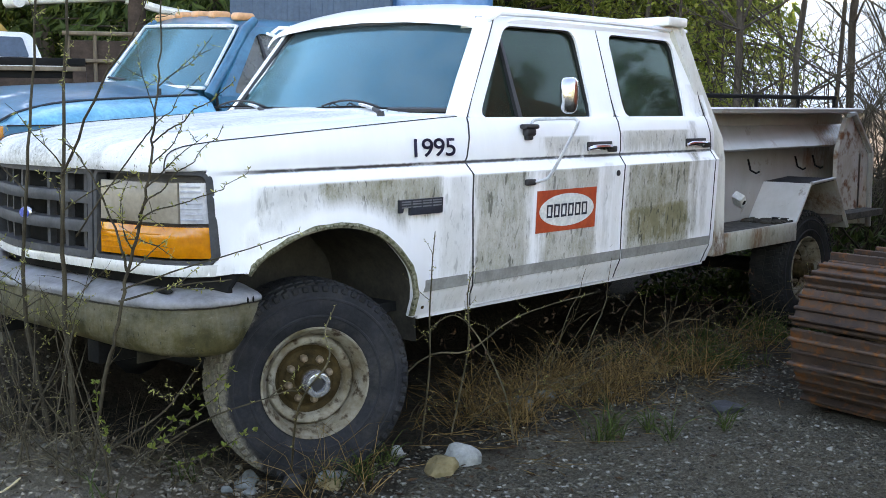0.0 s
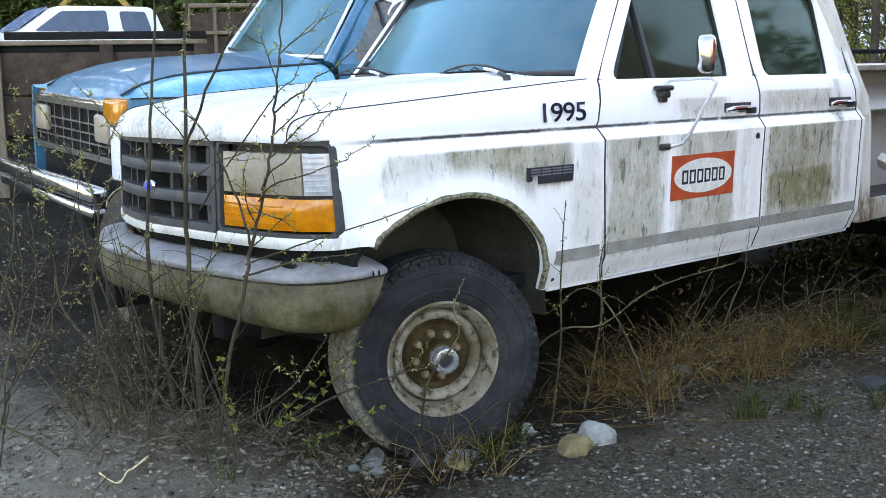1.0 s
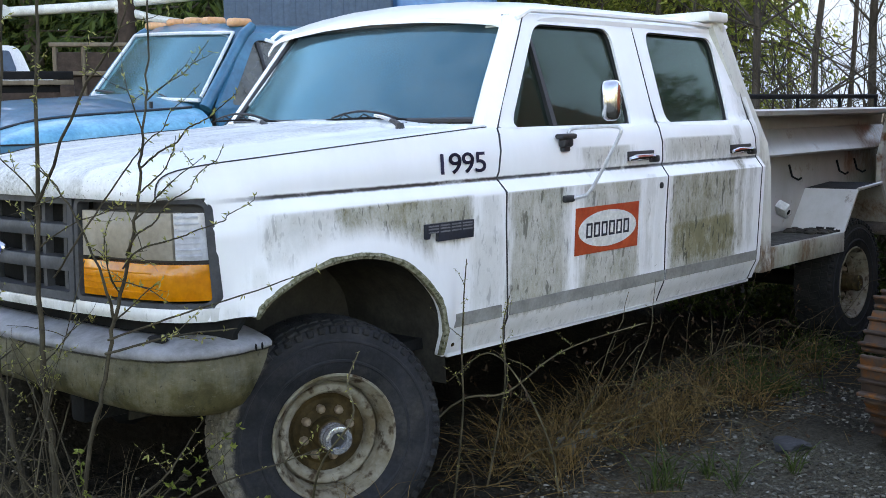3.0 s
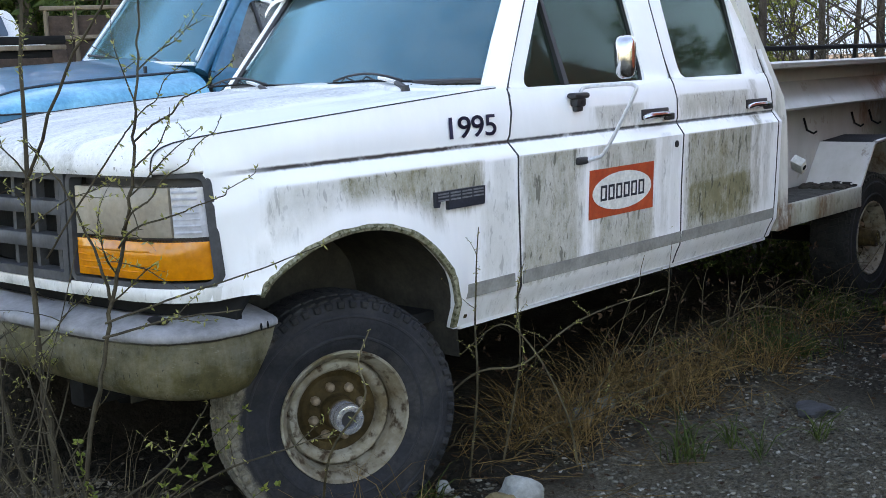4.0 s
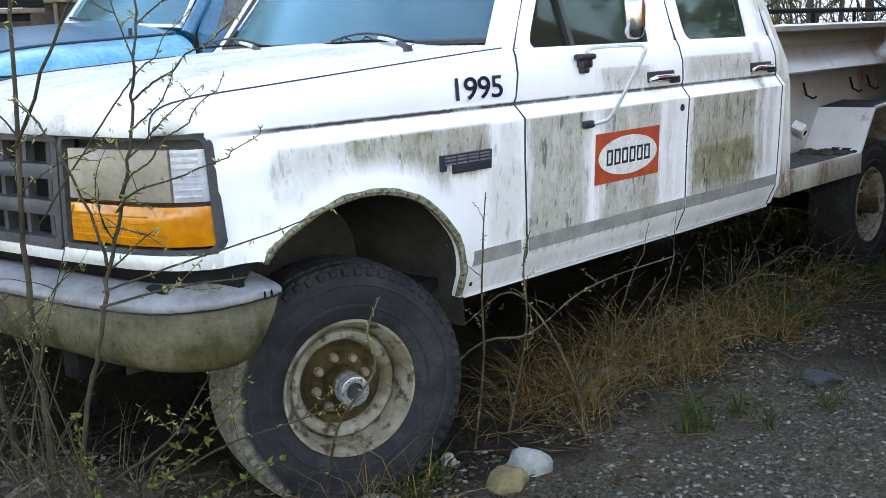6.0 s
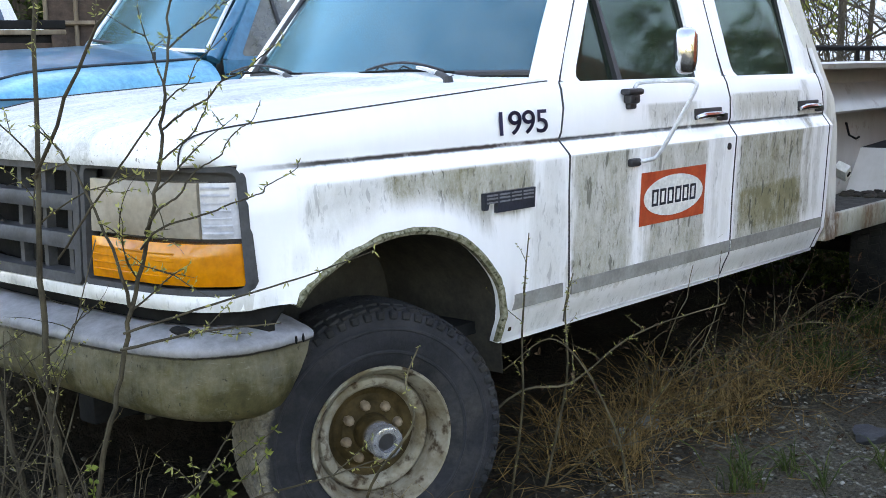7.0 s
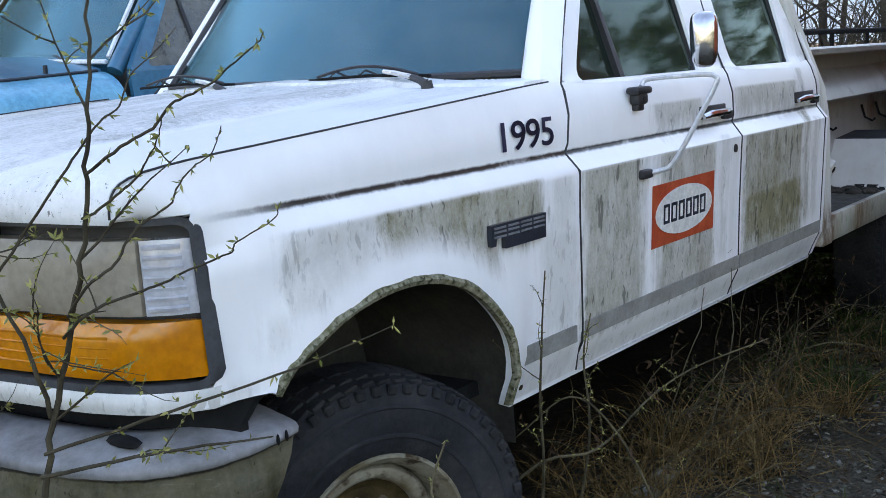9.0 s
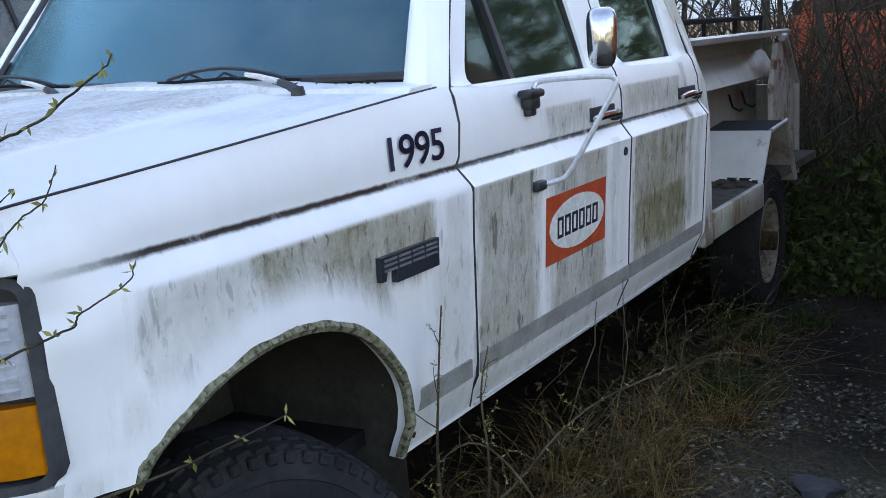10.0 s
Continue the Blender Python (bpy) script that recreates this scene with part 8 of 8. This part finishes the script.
spread(bare_kinds, [(*polar(az, d), s) for az, d, s in
                    [(25.6, 12.5, 1.0), (23.2, 13.5, 0.9), (20.3, 14, 1.05), (17.6, 12.0, 0.9), (16.6, 12.6, 1.1), (13.8, 11.5, 0.8), (27.8, 16, 1.0), (22, 19, 1.0), (19, 22, 1.0), (15, 20, 1.0), (31, 14.5, 0.9), (11, 17, 1.1), (8, 15, 1.0), (24.5, 24, 1.1),
                     # this row stands out of view, added for the side windows to mirror
                     (322, 15, 0.95), (328, 17, 1.05), (334, 15, 0.9), (337, 18, 1.1), (342, 16, 1.0), (347, 15, 0.95), (352, 17, 1.05), (331, 20, 1.2), (345, 20, 1.15)]])
budtree = [bare_tree(6.5, 60, 1600)]
spread(budtree, [(*polar(az, d), s) for az, d, s in [(28.8, 12.5, 0.8), (26.6, 15.5, 0.9), (33, 13.5, 0.85), (66, 19, 1.0), (75, 20, 1.1)]])
# trees behind the camera, seen only in the glass
spread([conifer(11, 2.4, 80, M["needle"], 2600, 50)], [(*polar(az, d), s) for az, d, s in [(190, 19, 1.0), (203, 22, 1.1), (216, 20, 0.9), (230, 24, 1.0), (246, 21, 1.1), (262, 23, 1.0), (279, 20, 0.9), (296, 24, 1.1), (312, 22, 1.0), (330, 24, 0.7), (346, 22, 0.6), (318, 18, 0.95), (325, 20, 0.75), (339, 21, 0.6), (356, 21, 0.6), (305, 20, 1.2), (286, 22, 1.2), (270, 20, 1.1)]] +
       [(2.0 + (15 + i % 3) * math.cos(radians(a)), -0.85 + (15 + i % 3) * math.sin(radians(a)), (7.1 - 0.17 * (a + 18) + 0.5 * math.sin(i * 2.4)) / 11) for i, a in enumerate(span(-46, -6, 17))])

# thicket of bare bushes behind the bed
thick = thing("thicket", "dense thicket of bare brown bushes behind the truck bed", "bushes", kind="stuff")
bm = bmesh.new()
lf = []
for _ in range(560):
    az, d = rng.uniform(6, 24), rng.uniform(8.6, 12.0)
    x, y = polar(az, d)
    pts = bent((x, y, ground_z(x, y) - 0.05), (rng.normal() * 0.35, rng.normal() * 0.35, 1), rng.uniform(0.8, 2.7), 8, 0.13, 0.03)
    tube(bm, pts, [0.011 * (1 - 0.8 * j / 8) for j in range(9)], 4, False)
    for _ in range(4):
        i = rng.integers(2, 8)
        q = bent(pts[i], rng.normal(size=3) + np.array([0, 0, 0.3]), rng.uniform(0.2, 0.8), 4, 0.15)
        tube(bm, q, [0.004 * (1 - 0.7 * j / 4) for j in range(5)], 3, False)
part("branches", bm, M["twig"], thick)["kind"] = "stuff"
k = 2600
az, d = rng.uniform(5, 20, k), rng.uniform(8.2, 11.5, k)
b = np.stack([-2.2 + d * np.cos(np.radians(az)), -3.3 + d * np.sin(np.radians(az)), rng.uniform(0.05, 0.75, k) ** 1.4], 1)
quads("undergrowth", leaf_quads(b, unit(rng.normal(size=(k, 3)) + np.array([0, 0, 0.4])), rng.uniform(0.06, 0.16, k), rng.uniform(0.03, 0.08, k)), M["grass"], thick)["kind"] = "stuff"

ivy = thing("low_brambles", "dark green low bramble leaves beside the bed", "plants", kind="stuff")
k = 15000
xs, ys = rng.uniform(4.6, 9.5, k), rng.uniform(-2.4, 0.6, k)
b = np.stack([xs, ys, 0.04 + rng.uniform(0, 1, k) ** 1.6 * (0.16 + 0.22 * np.abs(np.sin(xs * 1.7 + ys * 2.3)))], 1)
quads("leaves", leaf_quads(b, unit(rng.normal(size=(k, 3)) + np.array([0, 0, 0.5])), rng.uniform(0.03, 0.09, k), rng.uniform(0.02, 0.05, k)), M["needle"], ivy)["kind"] = "stuff"

# low dark undergrowth along the tree line
hedge = thing("undergrowth", "dark leafy undergrowth along the tree line", "bushes", kind="stuff")
k = 90000
az = rng.uniform(28, 100, k)
d = rng.uniform(24, 33, k)
b = np.stack([-2.2 + d * np.cos(np.radians(az)), -3.3 + d * np.sin(np.radians(az)), rng.uniform(0.05, 1.0, k) ** 1.3 * (1.4 + 1.8 * np.abs(np.sin(az * 0.9))) + 0.09 * np.clip(-3.3 + d * np.sin(np.radians(az)) - 4.5, 0, 10)], 1)
quads("leaves", leaf_quads(b, unit(rng.normal(size=(k, 3)) + np.array([0, 0, 0.2])), rng.uniform(0.07, 0.2, k), rng.uniform(0.04, 0.09, k)), M["needle"], hedge)["kind"] = "stuff"
k = 60000
az, d = rng.uniform(33, 78, k), rng.uniform(25, 31, k)
b = np.stack([-2.2 + d * np.cos(np.radians(az)), -3.3 + d * np.sin(np.radians(az)), rng.uniform(1.0, 7.5, k)], 1)
quads("boughs", leaf_quads(b, unit(rng.normal(size=(k, 3)) + np.array([0, 0, -0.4])), rng.uniform(0.10, 0.28, k), rng.uniform(0.06, 0.12, k)), M["needle"], hedge)["kind"] = "stuff"

# leafy bank closing the yard behind the camera, added unseen to darken window reflections
bank = thing("leafy_bank", "unseen dark leafy bank closing the yard behind the camera", "bushes", kind="stuff")
k = 9000
az = rng.uniform(120, 362, k)
d = rng.uniform(17, 27, k)
b = np.stack([-2.2 + d * np.cos(np.radians(az)), -3.3 + d * np.sin(np.radians(az)), rng.uniform(0.0, 1.0, k) ** 1.3 * (2.2 + 2.0 * np.abs(np.sin(az * 0.37)))], 1)
quads("leaves", leaf_quads(b, unit(rng.normal(size=(k, 3)) + np.array([0, 0, 0.2])), rng.uniform(0.3, 0.7, k), rng.uniform(0.2, 0.45, k)), M["needle"], bank)["kind"] = "stuff"

# ---- water and far hills ----
bm = bmesh.new()
ring = [polar(az, d) for az, d in [(4, 34), (14, 30), (24, 31), (33, 36), (36, 600), (2, 600)]]
f = bm.faces.new([bm.verts.new((x, y, 0.22)) for x, y in ring])
wm, n, l, p = nodes_of("lake_water")
p.inputs["Base Color"].default_value = (0.03, 0.045, 0.05, 1)
p.inputs["Roughness"].default_value = 0.12
bump(n, l, p, tex_noise(n, l, 1.2, 3), 0.15, 0.2)
tagged(part("water", bm, wm, smooth=False), "bright lake water beyond the trees", "water", kind="structure")
# far hills: the haze before them is put into their pale colour
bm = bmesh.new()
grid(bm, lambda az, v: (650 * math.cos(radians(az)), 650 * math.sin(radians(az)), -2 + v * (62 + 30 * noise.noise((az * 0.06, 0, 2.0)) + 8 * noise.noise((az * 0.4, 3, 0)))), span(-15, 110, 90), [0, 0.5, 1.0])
tagged(part("backdrop", bm, surface("haze_tinted_hills", (0.60, 0.66, 0.75), (0.72, 0.77, 0.85), 0.02, 0.95, 0, 0.2, 0)), "wooded hills across the water, pale blue for the haze", "hills", kind="structure")
